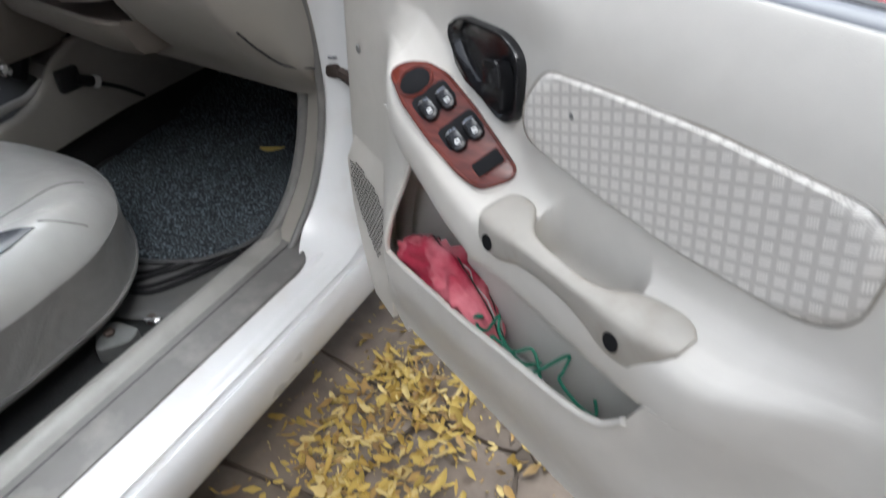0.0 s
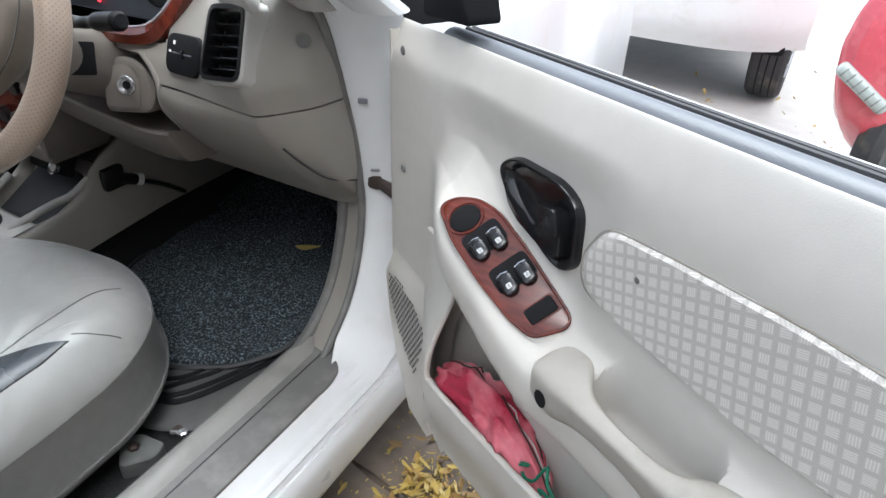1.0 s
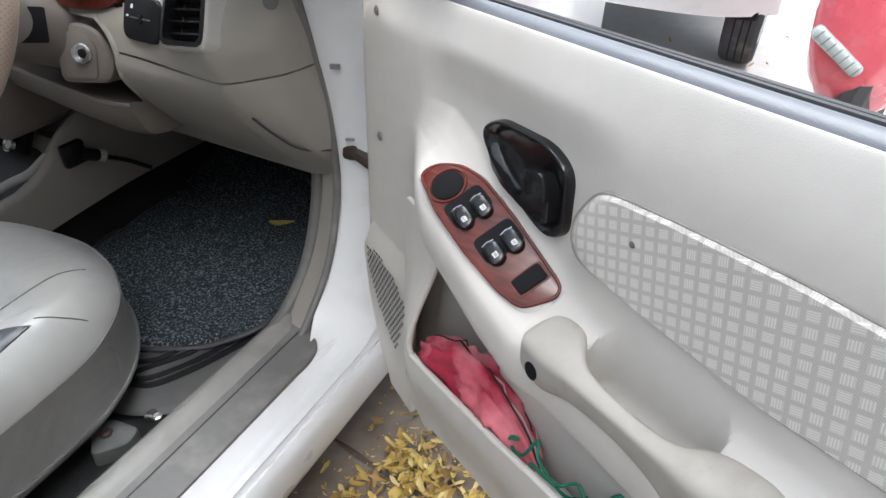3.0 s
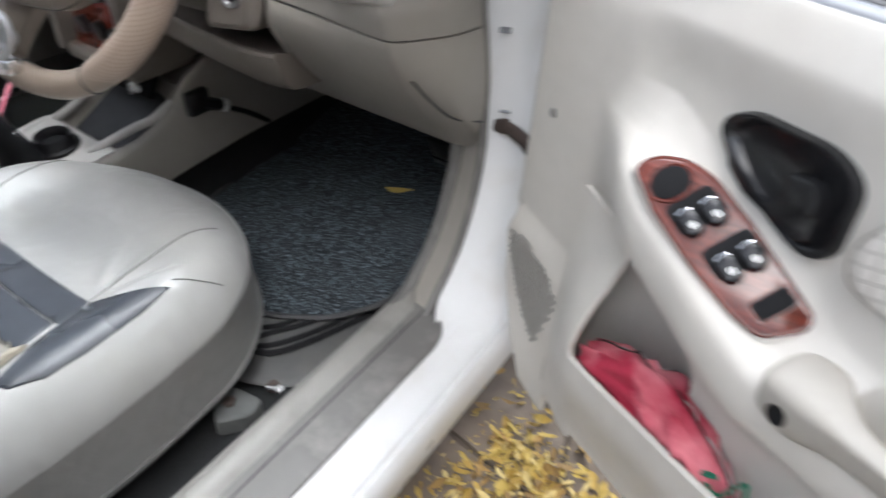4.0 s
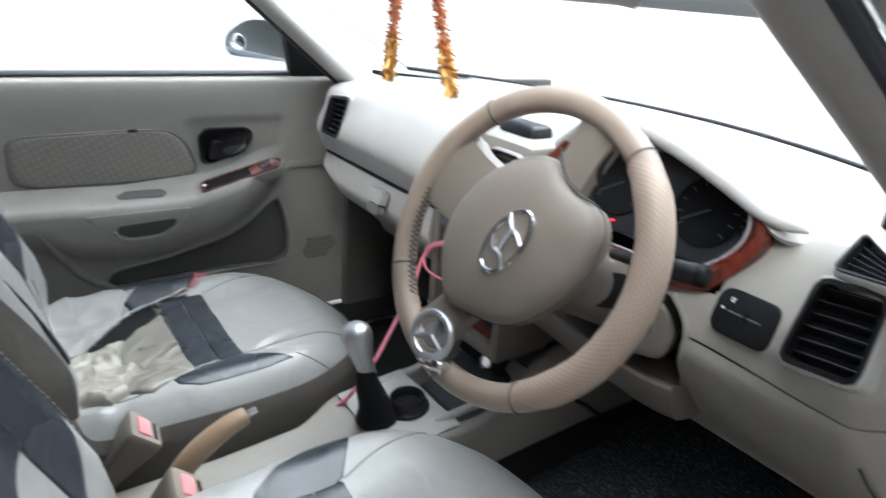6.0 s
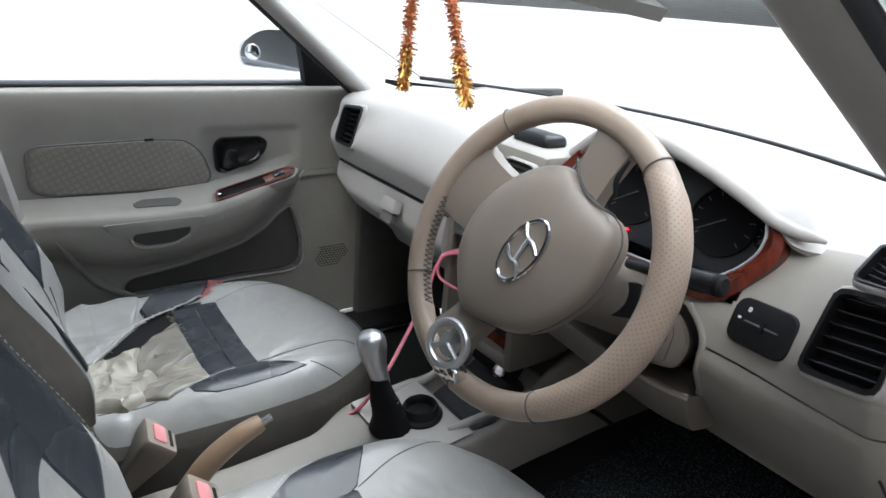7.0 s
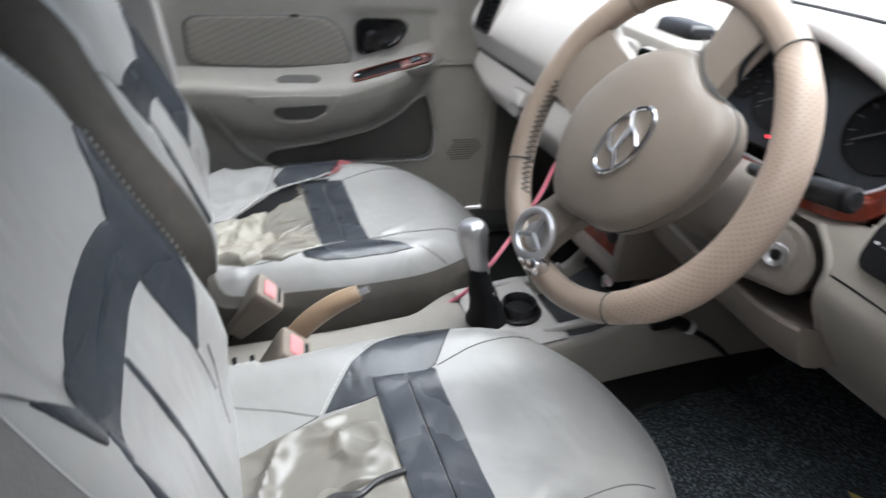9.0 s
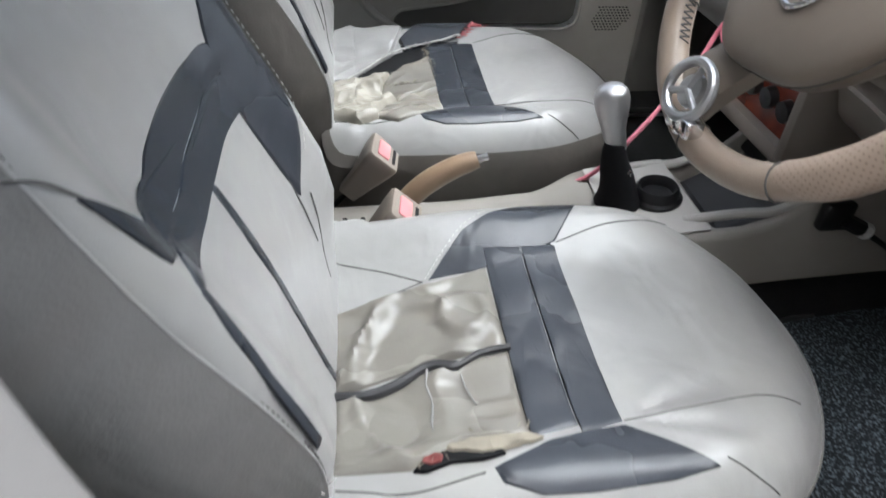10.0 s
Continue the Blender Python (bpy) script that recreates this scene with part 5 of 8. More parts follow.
    part("ring", tube([fk @ V(0.034 * math.cos(t), 0.030 * math.sin(t), 0) for t in [k * math.pi / 16 for k in range(32)]], 0.0058, 10, loop=True), STEEL, knob)
    for an in (90, 210, 330):
        part("arm", tube([fk @ V(0, 0, 0.001), fk @ V(0.03 * math.cos(radians(an)), 0.027 * math.sin(radians(an)), 0)], 0.0038, 8), STEEL, knob)
    part("dish", lathe([(0.019, -0.006), (0.017, 0.000), (0.0, 0.002)], fk, 20), STEEL, knob)
    part("clamp", join(rbox(fk @ V(0.022, -0.030, -0.008), (0.034, 0.022, 0.02), 0.004), rbox(fk @ V(0.004, -0.036, -0.010), (0.03, 0.018, 0.016), 0.004)), CHROME, knob, "chrome clamp with a clear screw")
    part("stem", lathe([(0.010, -0.028), (0.010, -0.004), (0.0, -0.003)], fk, 14), STEEL, knob)


def perforated_material():
    """Brown leather with even rows of small punched holes."""
    m = material("perforated_brown_leather", (0.345, 0.268, 0.212), 0.38, vary=0.06, bump=0.3, bump_scale=500)
    n, l = m.node_tree.nodes, m.node_tree.links
    p = n["Principled BSDF"]
    co = n.new("ShaderNodeTexCoord")
    fr = n.new("ShaderNodeVectorMath")
    fr.operation = "FRACTION"
    l.new(co.outputs["UV"], fr.inputs[0])
    far = n.new("ShaderNodeVectorMath")
    far.operation = "DISTANCE"
    far.inputs[1].default_value = (0.5, 0.5, 0.0)
    l.new(fr.outputs[0], far.inputs[0])
    r = n.new("ShaderNodeMapRange")
    r.inputs["From Min"].default_value, r.inputs["From Max"].default_value = 0.17, 0.27
    r.inputs["To Min"].default_value, r.inputs["To Max"].default_value = 1.0, 0.0
    l.new(far.outputs["Value"], r.inputs[0])
    mix = n.new("ShaderNodeMix")
    mix.data_type = "RGBA"
    mix.inputs["B"].default_value = (0.255, 0.188, 0.148, 1)
    old = p.inputs["Base Color"].links[0].from_socket
    l.new(r.outputs[0], mix.inputs["Factor"])
    l.new(old, mix.inputs["A"])
    l.new(mix.outputs["Result"], p.inputs["Base Color"])
    return m


def punched(bm, f, pitch=0.0052):
    """Lay diagonal rows of holes along a rim section."""
    layer = bm.loops.layers.uv.new("UVMap")
    inv = f.inverted()
    for fc in bm.faces:
        q0 = inv @ fc.calc_center_median()
        a0, b0 = math.atan2(q0.y, q0.x), math.atan2(q0.z, math.hypot(q0.x, q0.y) - 0.2)
        for loop in fc.loops:
            q = inv @ loop.vert.co
            a, b = math.atan2(q.y, q.x), math.atan2(q.z, math.hypot(q.x, q.y) - 0.2)
            b += round((b0 - b) / (2 * math.pi)) * 2 * math.pi
            s, w = a * 0.2 / pitch, b * 0.0190 / pitch
            loop[layer].uv = ((s + w) * 0.7071, (w - s) * 0.7071)
    return bm


# ---- console between the seats ----
CONSOLE_TOP = [(-0.72, 0.445), (-0.45, 0.450), (-0.30, 0.462), (-0.20, 0.482), (-0.08, 0.497), (0.00, 0.502), (0.05, 0.520), (0.085, 0.556), (0.11, 0.585), (0.16, 0.612), (0.24, 0.63), (0.60, 0.66)]


def build_console():
    con = thing("centre_console", "grey plastic centre console with cup holder and tray", "console", (-0.03, -0.2, 0.33))
    rings = []
    ys = [-0.72 + 1.28 * i / 64 for i in range(65)]
    for y in ys:
        z = curve_value(CONSOLE_TOP, y)
        wl, wr = -0.155, 0.085 + 0.01 * smooth(0.0, 0.2, y)
        if y < -0.3:
            wl, wr = -0.12, 0.045
        elif y < -0.2:
            t = smooth(-0.3, -0.2, y)
            wl, wr = -0.12 - 0.035 * t, 0.045 + 0.04 * t
        # tray between raised edges
        dip = 0.035 * smooth(-0.06, -0.01, y) * (1 - smooth(0.02, 0.09, y) * 0.2) if -0.06 < y else 0.0
        if y > 0.12:
            dip = 0.05
        rings.append([V(wl - 0.010, y, 0.405), V(wl, y, z - 0.012), V(wl + 0.006, y, z - 0.003), V(wl + 0.014, y, z), V(wl + 0.022, y, z - 0.002), V(wl + 0.034, y, z - dip), V((wl + wr) / 2, y, z - dip - 0.002), V(wr - 0.034, y, z - dip), V(wr - 0.022, y, z - 0.002), V(wr - 0.014, y, z), V(wr - 0.006, y, z - 0.003), V(wr, y, z - 0.012), V(wr + 0.022, y, 0.405 + 0.03 * smooth(-0.1, 0.25, y))])
    part("body", loft(rings), DASH, con, angle=50)
    part("tray_liner", puff(rounded([V(-0.118, -0.03), V(0.048, -0.03), V(0.048, 0.10), V(-0.118, 0.10)], 0.02), lambda x, y: (x, y, curve_value(CONSOLE_TOP, y) - 0.030), 0.003, 30), RUBBER, con)
    part("top_plate", sheet(lambda a, b: (-0.142 + 0.214 * a, -0.20 + 0.145 * b, curve_value(CONSOLE_TOP, -0.20 + 0.145 * b) + 0.0025), 4, 10, -0.002), DASH_TOP, con, "pale grey console top plate")
    cup = axes((-0.028, -0.108, 0.5035), (1, 0, 0), (0, 1, 0.08))
    part("cup_ring", lathe([(0.026, 0.000), (0.029, 0.017), (0.032, 0.020), (0.035, 0.017), (0.038, 0.004), (0.043, 0.0), (0.043, -0.01)], cup, 32), BLACK, con, "black collar of the cup holder")
    part("cup_well", lathe([(0.030, 0.003), (0.028, 0.001), (0.0, 0.001)], cup, 24), BLACK_MATT, con)
    sock = axes((-0.004, 0.062, 0.563), (1, 0, 0), (0, 0.55, 0.8))
    part("socket_ring", lathe([(0.010, 0.004), (0.0125, 0.007), (0.016, 0.005), (0.017, 0.0)], sock, 20), CHROME, con, "chrome ring of the lighter socket")
    part("socket_plate", rbox((-0.035, 0.085, 0.575), (0.13, 0.02, 0.07), 0.006, 2, Euler((-0.5, 0, 0)).to_matrix().to_4x4()), BLACK_MATT, con)
    for k in range(3):
        part("coin_slot", rbox((-0.04, -0.60 - 0.03 * k, 0.447), (0.07, 0.008, 0.006), 0.002, 1), BLACK_MATT, con)
    # raised rims of the tray in front of the cup holder
    for rim in ([(-0.118, -0.145, 0.488), (-0.128, -0.113, 0.494), (-0.130, -0.060, 0.495), (-0.131, -0.017, 0.503), (-0.131, 0.030, 0.525)], [(0.036, -0.085, 0.496), (0.044, -0.055, 0.506), (0.049, -0.020, 0.513), (0.053, 0.012, 0.518), (0.058, 0.045, 0.522), (0.070, 0.085, 0.548)]):
        part("tray_rim", tube(spline([V(*q) for q in rim], 8), 0.0085, 10), DASH_TOP, con, "pale raised rim of the tray")
    # gear lever
    gear = thing("gear_lever", "gear lever with silver knob and black boot", "gear lever", (-0.035, -0.17, 0.49))
    part("boot", loft([[V(-0.037 + w * math.cos(k * math.pi / 8), -0.168 + dy + w * 0.95 * math.sin(k * math.pi / 8), z) for k in range(16)] for w, dy, z in ((0.044, 0, 0.484), (0.040, 0, 0.500), (0.034, -0.005, 0.512), (0.031, -0.010, 0.530), (0.029, -0.016, 0.548), (0.025, -0.022, 0.565), (0.020, -0.028, 0.588), (0.016, -0.030, 0.602))]), BLACK_MATT, gear, "crumpled black boot")
    part("stalk", tube([V(-0.037, -0.19, 0.59), V(-0.038, -0.200, 0.63)], 0.013, 12), STEEL, gear)
    kf = axes((-0.040, -0.212, 0.655), (1, 0, 0), (0, 0.96, 0.25))
    part("knob", lathe([(0.014, -0.058), (0.0165, -0.045), (0.0195, -0.026), (0.0235, -0.006), (0.0265, 0.010), (0.0275, 0.022), (0.0255, 0.033), (0.019, 0.041), (0.010, 0.0445), (0.0, 0.045)], kf, 32), STEEL, gear, "worn silver gear knob")
    part("collar", rbox((-0.020, -0.175, 0.545), (0.012, 0.016, 0.03), 0.004), CHROME, gear)
    # handbrake
    hb = thing("handbrake", "tan plastic handbrake lever with a silver button", "handbrake", (-0.045, -0.62, 0.45))
    path = spline([V(-0.042, -0.620, 0.400), V(-0.043, -0.575, 0.440), V(-0.045, -0.535, 0.491), V(-0.047, -0.500, 0.528), V(-0.048, -0.455, 0.557), V(-0.049, -0.415, 0.572)], 6)
    part("lever", tube(path, [0.0135 + 0.0055 * math.sin(math.pi * i / (len(path) - 1)) ** 0.5 for i in range(len(path))], 14), BRAKE, hb)
    part("button", tube([V(-0.049, -0.418, 0.570), V(-0.049, -0.398, 0.577)], 0.0065, 12), STEEL, hb, "silver release button")
    # buckles
    for x, y, z, w in ((0.048, -0.535, 0.548, 1), (-0.135, -0.556, 0.540, 1)):
        b = thing("seatbelt_buckle", "beige seatbelt buckle with a red push button", "seatbelt buckle", (x, y - 0.02, z - 0.08), "front seatbelt buckles")
        m = Euler((radians(-40), 0, radians(-8))).to_matrix().to_4x4()
        f = Matrix.Translation((x, y, z)) @ m
        rows = []
        for t, sx, sy in ((-0.105, 0.022, 0.017), (-0.06, 0.029, 0.022), (-0.02, 0.035, 0.028), (-0.004, 0.036, 0.029), (0.0, 0.034, 0.027)):
            rows.append([f @ V(p.x, p.y, t) for p in rounded([V(-sx, -sy), V(sx, -sy), V(sx, sy), V(-sx, sy)], 0.007, 3)])
        part("casing", loft(rows), BUCKLE, b)
        part("button", prism(rounded([V(-0.023, -0.015), V(0.023, -0.015), V(0.023, 0.008), V(-0.023, 0.008)], 0.005), 0.003, f, 0.002, -0.004), BUCKLE_RED, b, "faded red release button")
        part("slot", prism([V(-0.022, 0.015), V(0.022, 0.015), V(0.022, 0.021), V(-0.022, 0.021)], 0.001, f, 0, -0.004), BLACK_MATT, b)
        part("webbing", rbox(f @ V(0, 0, -0.12), (0.03, 0.006, 0.08), 0.002, 1, m), BLACK_MATT, b)
    # pink cable from the radio bay down to the floor beside the console
    tagged(part("pink_cable", join(tube(spline([V(-0.045, 0.04, 0.80), V(-0.14, 0.015, 0.775), V(-0.165, 0.0, 0.74), V(-0.155, -0.03, 0.68), V(-0.13, -0.09, 0.61), V(-0.10, -0.15, 0.56), V(-0.112, -0.20, 0.49), V(-0.15, -0.26, 0.44)], 8), 0.0042, 8), tube(spline([V(-0.10, 0.03, 0.70), V(-0.15, 0.0, 0.72), V(-0.165, 0.01, 0.76), V(-0.12, 0.03, 0.79)], 8), 0.003, 8)), PINK), "pink cable hanging from the dash beside the gear lever", "cable")
    tagged(part("pink_string", tube(spline([V(-0.02, -0.55, 0.455), V(0.0, -0.56, 0.50), V(0.012, -0.555, 0.53)], 6), 0.004, 8), PINK), "short pink string between the seats", "string")
    # loose connector at the side of the console
    plug = thing("loose_connector", "black cable connector with a pale tip hanging beside the console", "connector", (0.11, 0.13, 0.53))
    part("socket", rbox((0.108, 0.115, 0.548), (0.02, 0.05, 0.05), 0.006, 2), BLACK, plug)
    part("plug_body", tube([V(0.115, 0.125, 0.545), V(0.118, 0.165, 0.525)], 0.013, 10), BLACK, plug)
    part("tip", tube([V(0.118, 0.160, 0.528), V(0.119, 0.172, 0.522)], 0.014, 10), PLATE, plug)
    part("lead", tube(spline([V(0.119, 0.17, 0.52), V(0.125, 0.22, 0.49), V(0.13, 0.27, 0.45)], 6), 0.005, 8), BLACK, plug)


# ---- front seats ----
SEAT_X = 0.303


SEAT_MID = Vector((0.0, -0.38))


def cushion_outline(n=176):
    pts = rounded([V(-0.255, -0.66), V(0.255, -0.66), V(0.276, -0.42), V(0.262, -0.238), V(0.208, -0.138), V(0.110, -0.066), V(0.0, -0.036), V(-0.182, -0.060), V(-0.266, -0.195), V(-0.274, -0.42)], [0.03, 0.03, 0.09, 0.05, 0.06, 0.06, 0.10, 0.10, 0.10, 0.1], 6)
    return sector(pts, n)


def edge_table():
    """Distance of the cushion's edge from its middle, every degree round."""
    ring = [q - SEAT_MID for q in cushion_outline(900)]
    table = [0.0] * 361
    for q in ring:
        table[round(math.degrees(math.atan2(q.y, q.x))) % 360] = q.length
    for i in range(1, 361):
        table[i] = table[i] or table[i - 1]
    return table


SEAT_EDGE = edge_table()


def cushion_k(x, y):
    """How near to the edge of the cushion: 0 in the middle, 1 at the edge."""
    d = V(x, y) - SEAT_MID
    an = math.degrees(math.atan2(d.y, d.x)) % 360
    i = int(an)
    r = SEAT_EDGE[i] + (SEAT_EDGE[(i + 1) % 360] - SEAT_EDGE[i]) * (an - i)
    return d.length / r


def cushion_z(x, y):
    """Height of the seat cushion's top, x from its middle line."""
    z = 0.552
    ax = abs(x)
    z += 0.020 * math.exp(-((ax - 0.205) / 0.055) ** 2) * smooth(-0.10, -0.28, y)
    z -= 0.024 * smooth(-0.42, -0.66, y) * (1 - 0.5 * smooth(0.12, 0.2, ax))
    z -= 0.028 * smooth(-0.20, -0.05, y) ** 1.4
    dx, dy = x - 0.150, y + 0.345
    r, an = math.hypot(dx, dy), math.atan2(dy, dx)
    if r > 1e-4 and 0.2 < an < 2.6:
        z += 0.0042 * math.sin(11 * an + 2.0 * math.sin(14 * r)) * smooth(0.01, 0.05, r) * (1 - smooth(0.07, 0.19, r)) * smooth(0.95, 1.25, an) * (1 - smooth(2.0, 2.6, an))
    z += 0.0025 * noise.noise(V(x * 8 + 3, y * 8, 1.0)) * smooth(-0.40, -0.30, y)
    k = min(1.012, cushion_k(x, y))
    if k > 0.74 and y > -0.60:
        z = 0.47 + (z - 0.47) * math.sqrt(max(0.0, 1 - ((k - 0.74) / 0.278) ** 2.2))
    elif y <= -0.60:
        z -= 0.05 * smooth(0.22, 0.27, ax)
    return z


def back_y(x, z):
    """Front of the backrest at height z, x from its middle line."""
    ax = abs(x)
    y = -0.684 - 0.43 * (z - 0.63)
    y += 0.040 * math.exp(-((ax - 0.205) / 0.06) ** 2) * smooth(0.52, 0.66, z) * (1 - smooth(0.95, 1.08, z))
    y -= 0.05 * smooth(0.22, 0.29, ax)
    y += 0.016 * math.exp(-((z - 0.70) / 0.12) ** 2)
    return y


def build_seat(dx, driver):
    label = "grey and charcoal leatherette driver seat with a wrinkled beige centre" if driver else "grey and charcoal leatherette passenger seat, cover torn open"
    seat = thing("front_seat", label, "car seat", (SEAT_X + dx, -0.40, 0.33), "front seats")
    ox = SEAT_X + dx

    def top(x, y):
        return (ox + x, y, cushion_z(x, y))
    pts = cushion_outline()
    c = V(0, -0.38)
    rows = []
    for k, z in ((0.90, 0.375), (1.0, 0.372), (1.028, 0.385), (1.018, 0.402), (1.008, 0.44), (1.008, 0.475)):
        rows.append([V(ox + (c + (p - c) * k).x, (c + (p - c) * k).y, z) for p in pts])
    for k in [1.008, 1.0, 0.985, 0.965, 0.94, 0.915, 0.89, 0.865, 0.84] + [0.815 - 0.022 * j for j in range(36)]:
        rows.append([V(ox + q.x, q.y, cushion_z(q.x, q.y)) for q in [c + (p - c) * k for p in pts]])
    cushion = part("cushion", loft([[p - V(0, 0, 0.03) for p in rows[4]]] + rows[4:]), LEATHER, seat)
    # The skirt is the seat leather again, darkened where the side turns from light.
    high = 7 if driver else 10
    part("skirt", loft([[V(ox + (p.x - ox) * 1.006, -0.38 + (p.y + 0.38) * 1.006, p.z + (0.002 if k > 5 else 0.0)) for p in r] for k, r in enumerate(rows[:high])] + [[V(ox + (p.x - ox) * 0.97, -0.38 + (p.y + 0.38) * 0.97, p.z - 0.006) for p in rows[high - 1]]]), LEATHER_WORN_SHADED if driver else SIDE_SHADE_BROWN, cushion, "grey side skirt, scuffed and darkened by painted shade" if driver else "brownish side skirt darkened by painted shade")
    if not driver:
        part("edge_seam", tube([V(ox + q.x, q.y, cushion_z(q.x, q.y) + 0.0002) for q in [c + (p - c) * (0.99 if driver else 0.998) for p in pts] if q.y > -0.6], 0.0014, 6), THREAD, cushion)
    part("cushion_piping", tube([V(ox + (c + (p - c) * 1.032).x, (c + (p - c) * 1.032).y, 0.392) for p in pts], 0.003, 6, loop=True), LEATHER_SIDE_SHADE, cushion)
    part("seat_base", rbox((ox, -0.40, 0.352), (0.42, 0.46, 0.05), 0.01), BLACK_MATT, seat)
    for sx in (-1, 1):
        part("rail", rbox((ox + sx * 0.19, -0.40, 0.331), (0.035, 0.52, 0.02), 0.004), BLACK_MATT, seat)
        part("rail_bolt", lathe([(0.012, 0), (0.012, 0.008), (0.006, 0.012), (0, 0.012)], axes((ox + sx * 0.19 + (0.09 if sx > 0 else 0), -0.185, 0.326), (1, 0, 0), (0, 1, 0)), 8), RUST, seat)

    # fold pattern of the sat-in centre
    def folds(x, y):
        wx, wy = x + 0.012 * noise.noise(V(x * 9, y * 9, 8.0)), y + 0.012 * noise.noise(V(x * 9, y * 9, 3.0))
        a = noise.noise(V(wx * 11 + (0 if driver else 7), wy * 8, 0.3))
        b = noise.noise(V(wx * 24, wy * 12, 2.0))
        ring = math.exp(-((math.hypot(x + 0.03, (y + 0.485) * 1.2) - 0.032) / 0.009) ** 2) if driver else 0.0
        arc = math.exp(-((math.hypot(x - 0.055, y + 0.428) - 0.192) / 0.009) ** 2) * smooth(-0.54, -0.58, y) if driver else 0.0
        return max(-0.0012, 0.010 * (0.8 - abs(a) * 2.4) + 0.0045 * (0.5 - abs(b) * 2.2) + 0.006 * ring + 0.006 * arc - 0.001)
    # charcoal inner bolster panel
    side = [V(-0.100, -0.525), V(-0.138, -0.500), V(-0.178, -0.468), V(-0.208, -0.425), V(-0.238, -0.345), V(-0.258, -0.270), V(-0.205, -0.300), V(-0.150, -0.338), V(-0.122, -0.400), V(-0.104, -0.462)]
    if not driver:
        side = [V(-0.163, -0.503), V(-0.205, -0.468), V(-0.243, -0.40), V(-0.262, -0.345), V(-0.268, -0.305), V(-0.232, -0.322), V(-0.166, -0.368), V(-0.142, -0.43), V(-0.124, -0.495)]
    part("side_panel", puff(side, top, 0.0014 if driver else 0.009, 130, -0.003), LEATHER_DARK, cushion, "charcoal bolster panel")
    # two charcoal bands across the front of the seat well
    for a, b in ((0, 1), (1, 2)):
        xl, xr = -0.149, 0.153
        y0, y1 = [(-0.342, -0.390), (-0.390, -0.442)][a]
        ol = sector([V(xl, y1), V(xr + 0.012, y1 - 0.004), V(xr, y0 - 0.004), V(xl, y0)], 100)
        part("cross_band", puff(ol, top, 0.0024, 100, -0.002, lambda x, y: 0.006 * abs(noise.noise(V(x * 16, y * 11, 4.0)))), LEATHER_DARK, cushion, "charcoal cross band")
    # beige centre in two pieces, parted by a dark strip
    if driver:
        cells = ([V(-0.112, -0.4425), V(0.030, -0.4425), V(0.045, -0.545), V(0.068, -0.645), V(-0.062, -0.645), V(-0.085, -0.56)], [V(0.037, -0.4425), V(0.165, -0.4445), V(0.162, -0.51), V(0.188, -0.57), V(0.182, -0.645), V(0.076, -0.645), V(0.052, -0.545)])
    else:
        cells = ([V(-0.100, -0.4425), V(0.046, -0.4425), V(0.096, -0.522), V(0.060, -0.552), V(0.010, -0.545), V(-0.024, -0.53), V(-0.06, -0.488)], [V(0.052, -0.4425), V(0.172, -0.4445), V(0.196, -0.49), V(0.214, -0.53), V(0.200, -0.566), V(0.150, -0.566), V(0.103, -0.524)])
    for ol in cells:
        part("centre_panel", puff(ol, top, 0.003, 110, -0.002, folds, (1.0, 0.985, 0.95, 0.9, 0.86, 0.82, 0.78, 0.74, 0.69, 0.64, 0.59, 0.54, 0.49, 0.44, 0.39, 0.34, 0.29, 0.24, 0.19, 0.14, 0.08)), LEATHER_TAN, cushion, "wrinkled shiny beige panel")
    if driver:
        part("centre_strip", tube([on_surface(top, (q.x, q.y), 0.005) for q in spline([V(0.034, -0.441, 0), V(0.038, -0.475, 0), V(0.052, -0.505, 0), V(0.046, -0.535, 0), V(0.066, -0.575, 0), V(0.074, -0.61, 0), V(0.070, -0.655, 0)], 6)], [0.004] * 12 + [0.0065] * 25, 8), RUBBER, cushion, "charcoal strip")
        # torn seam with frayed edges
        rnd = random.Random(3)
        bm = bmesh.new()
        for k in range(60):
            t = rnd.random()
            p = V(0.150 + 0.030 * t + rnd.gauss(0, 0.005), -0.445 - 0.13 * t)
            o = on_surface(top, p, 0.006)
            tube([o, o + V(rnd.uniform(-0.007, 0.007), rnd.uniform(-0.007, 0.007), rnd.uniform(0.0, 0.004))], 0.0004, 4, bm=bm)
        part("frayed_edge", bm, FOAM, cushion, "frayed beige threads")
        hole = [V(0.166, -0.500), V(0.176, -0.478), V(0.183, -0.476), V(0.188, -0.500), V(0.186, -0.530), V(0.194, -0.556), V(0.191, -0.568), V(0.181, -0.560), V(0.172, -0.546), V(0.164, -0.532)]
        part("tear", puff(hole, top, 0.0050, 60, 0.001), BLACK_MATT, cushion, "open tear in the seam")
        rag = [V(0.172, -0.540), V(0.178, -0.533), V(0.187, -0.537), V(0.190, -0.550), V(0.184, -0.561), V(0.175, -0.556)]
        part("red_lining", puff([V(0.180, -0.548) + (q - V(0.180, -0.548)) * 0.8 for q in rag], top, 0.0062, 40, 0.003, lambda x, y: 0.004 * (0.4 - abs(noise.noise(V(x * 90, y * 90, 3.0)))), (1.0, 0.95, 0.85, 0.7, 0.5, 0.3, 0.1)), TORN_RED, cushion, "bit of dark red lining in the tear")
        flap = [V(0.157, -0.443), V(0.168, -0.430), V(0.178, -0.455), V(0.187, -0.478), V(0.192, -0.498), V(0.184, -0.514), V(0.178, -0.532), V(0.160, -0.540), V(0.156, -0.509), V(0.160, -0.476)]
        flap = [q + V(rnd.gauss(0, 0.0012), rnd.gauss(0, 0.0012)) for q in sector(flap, 40)]
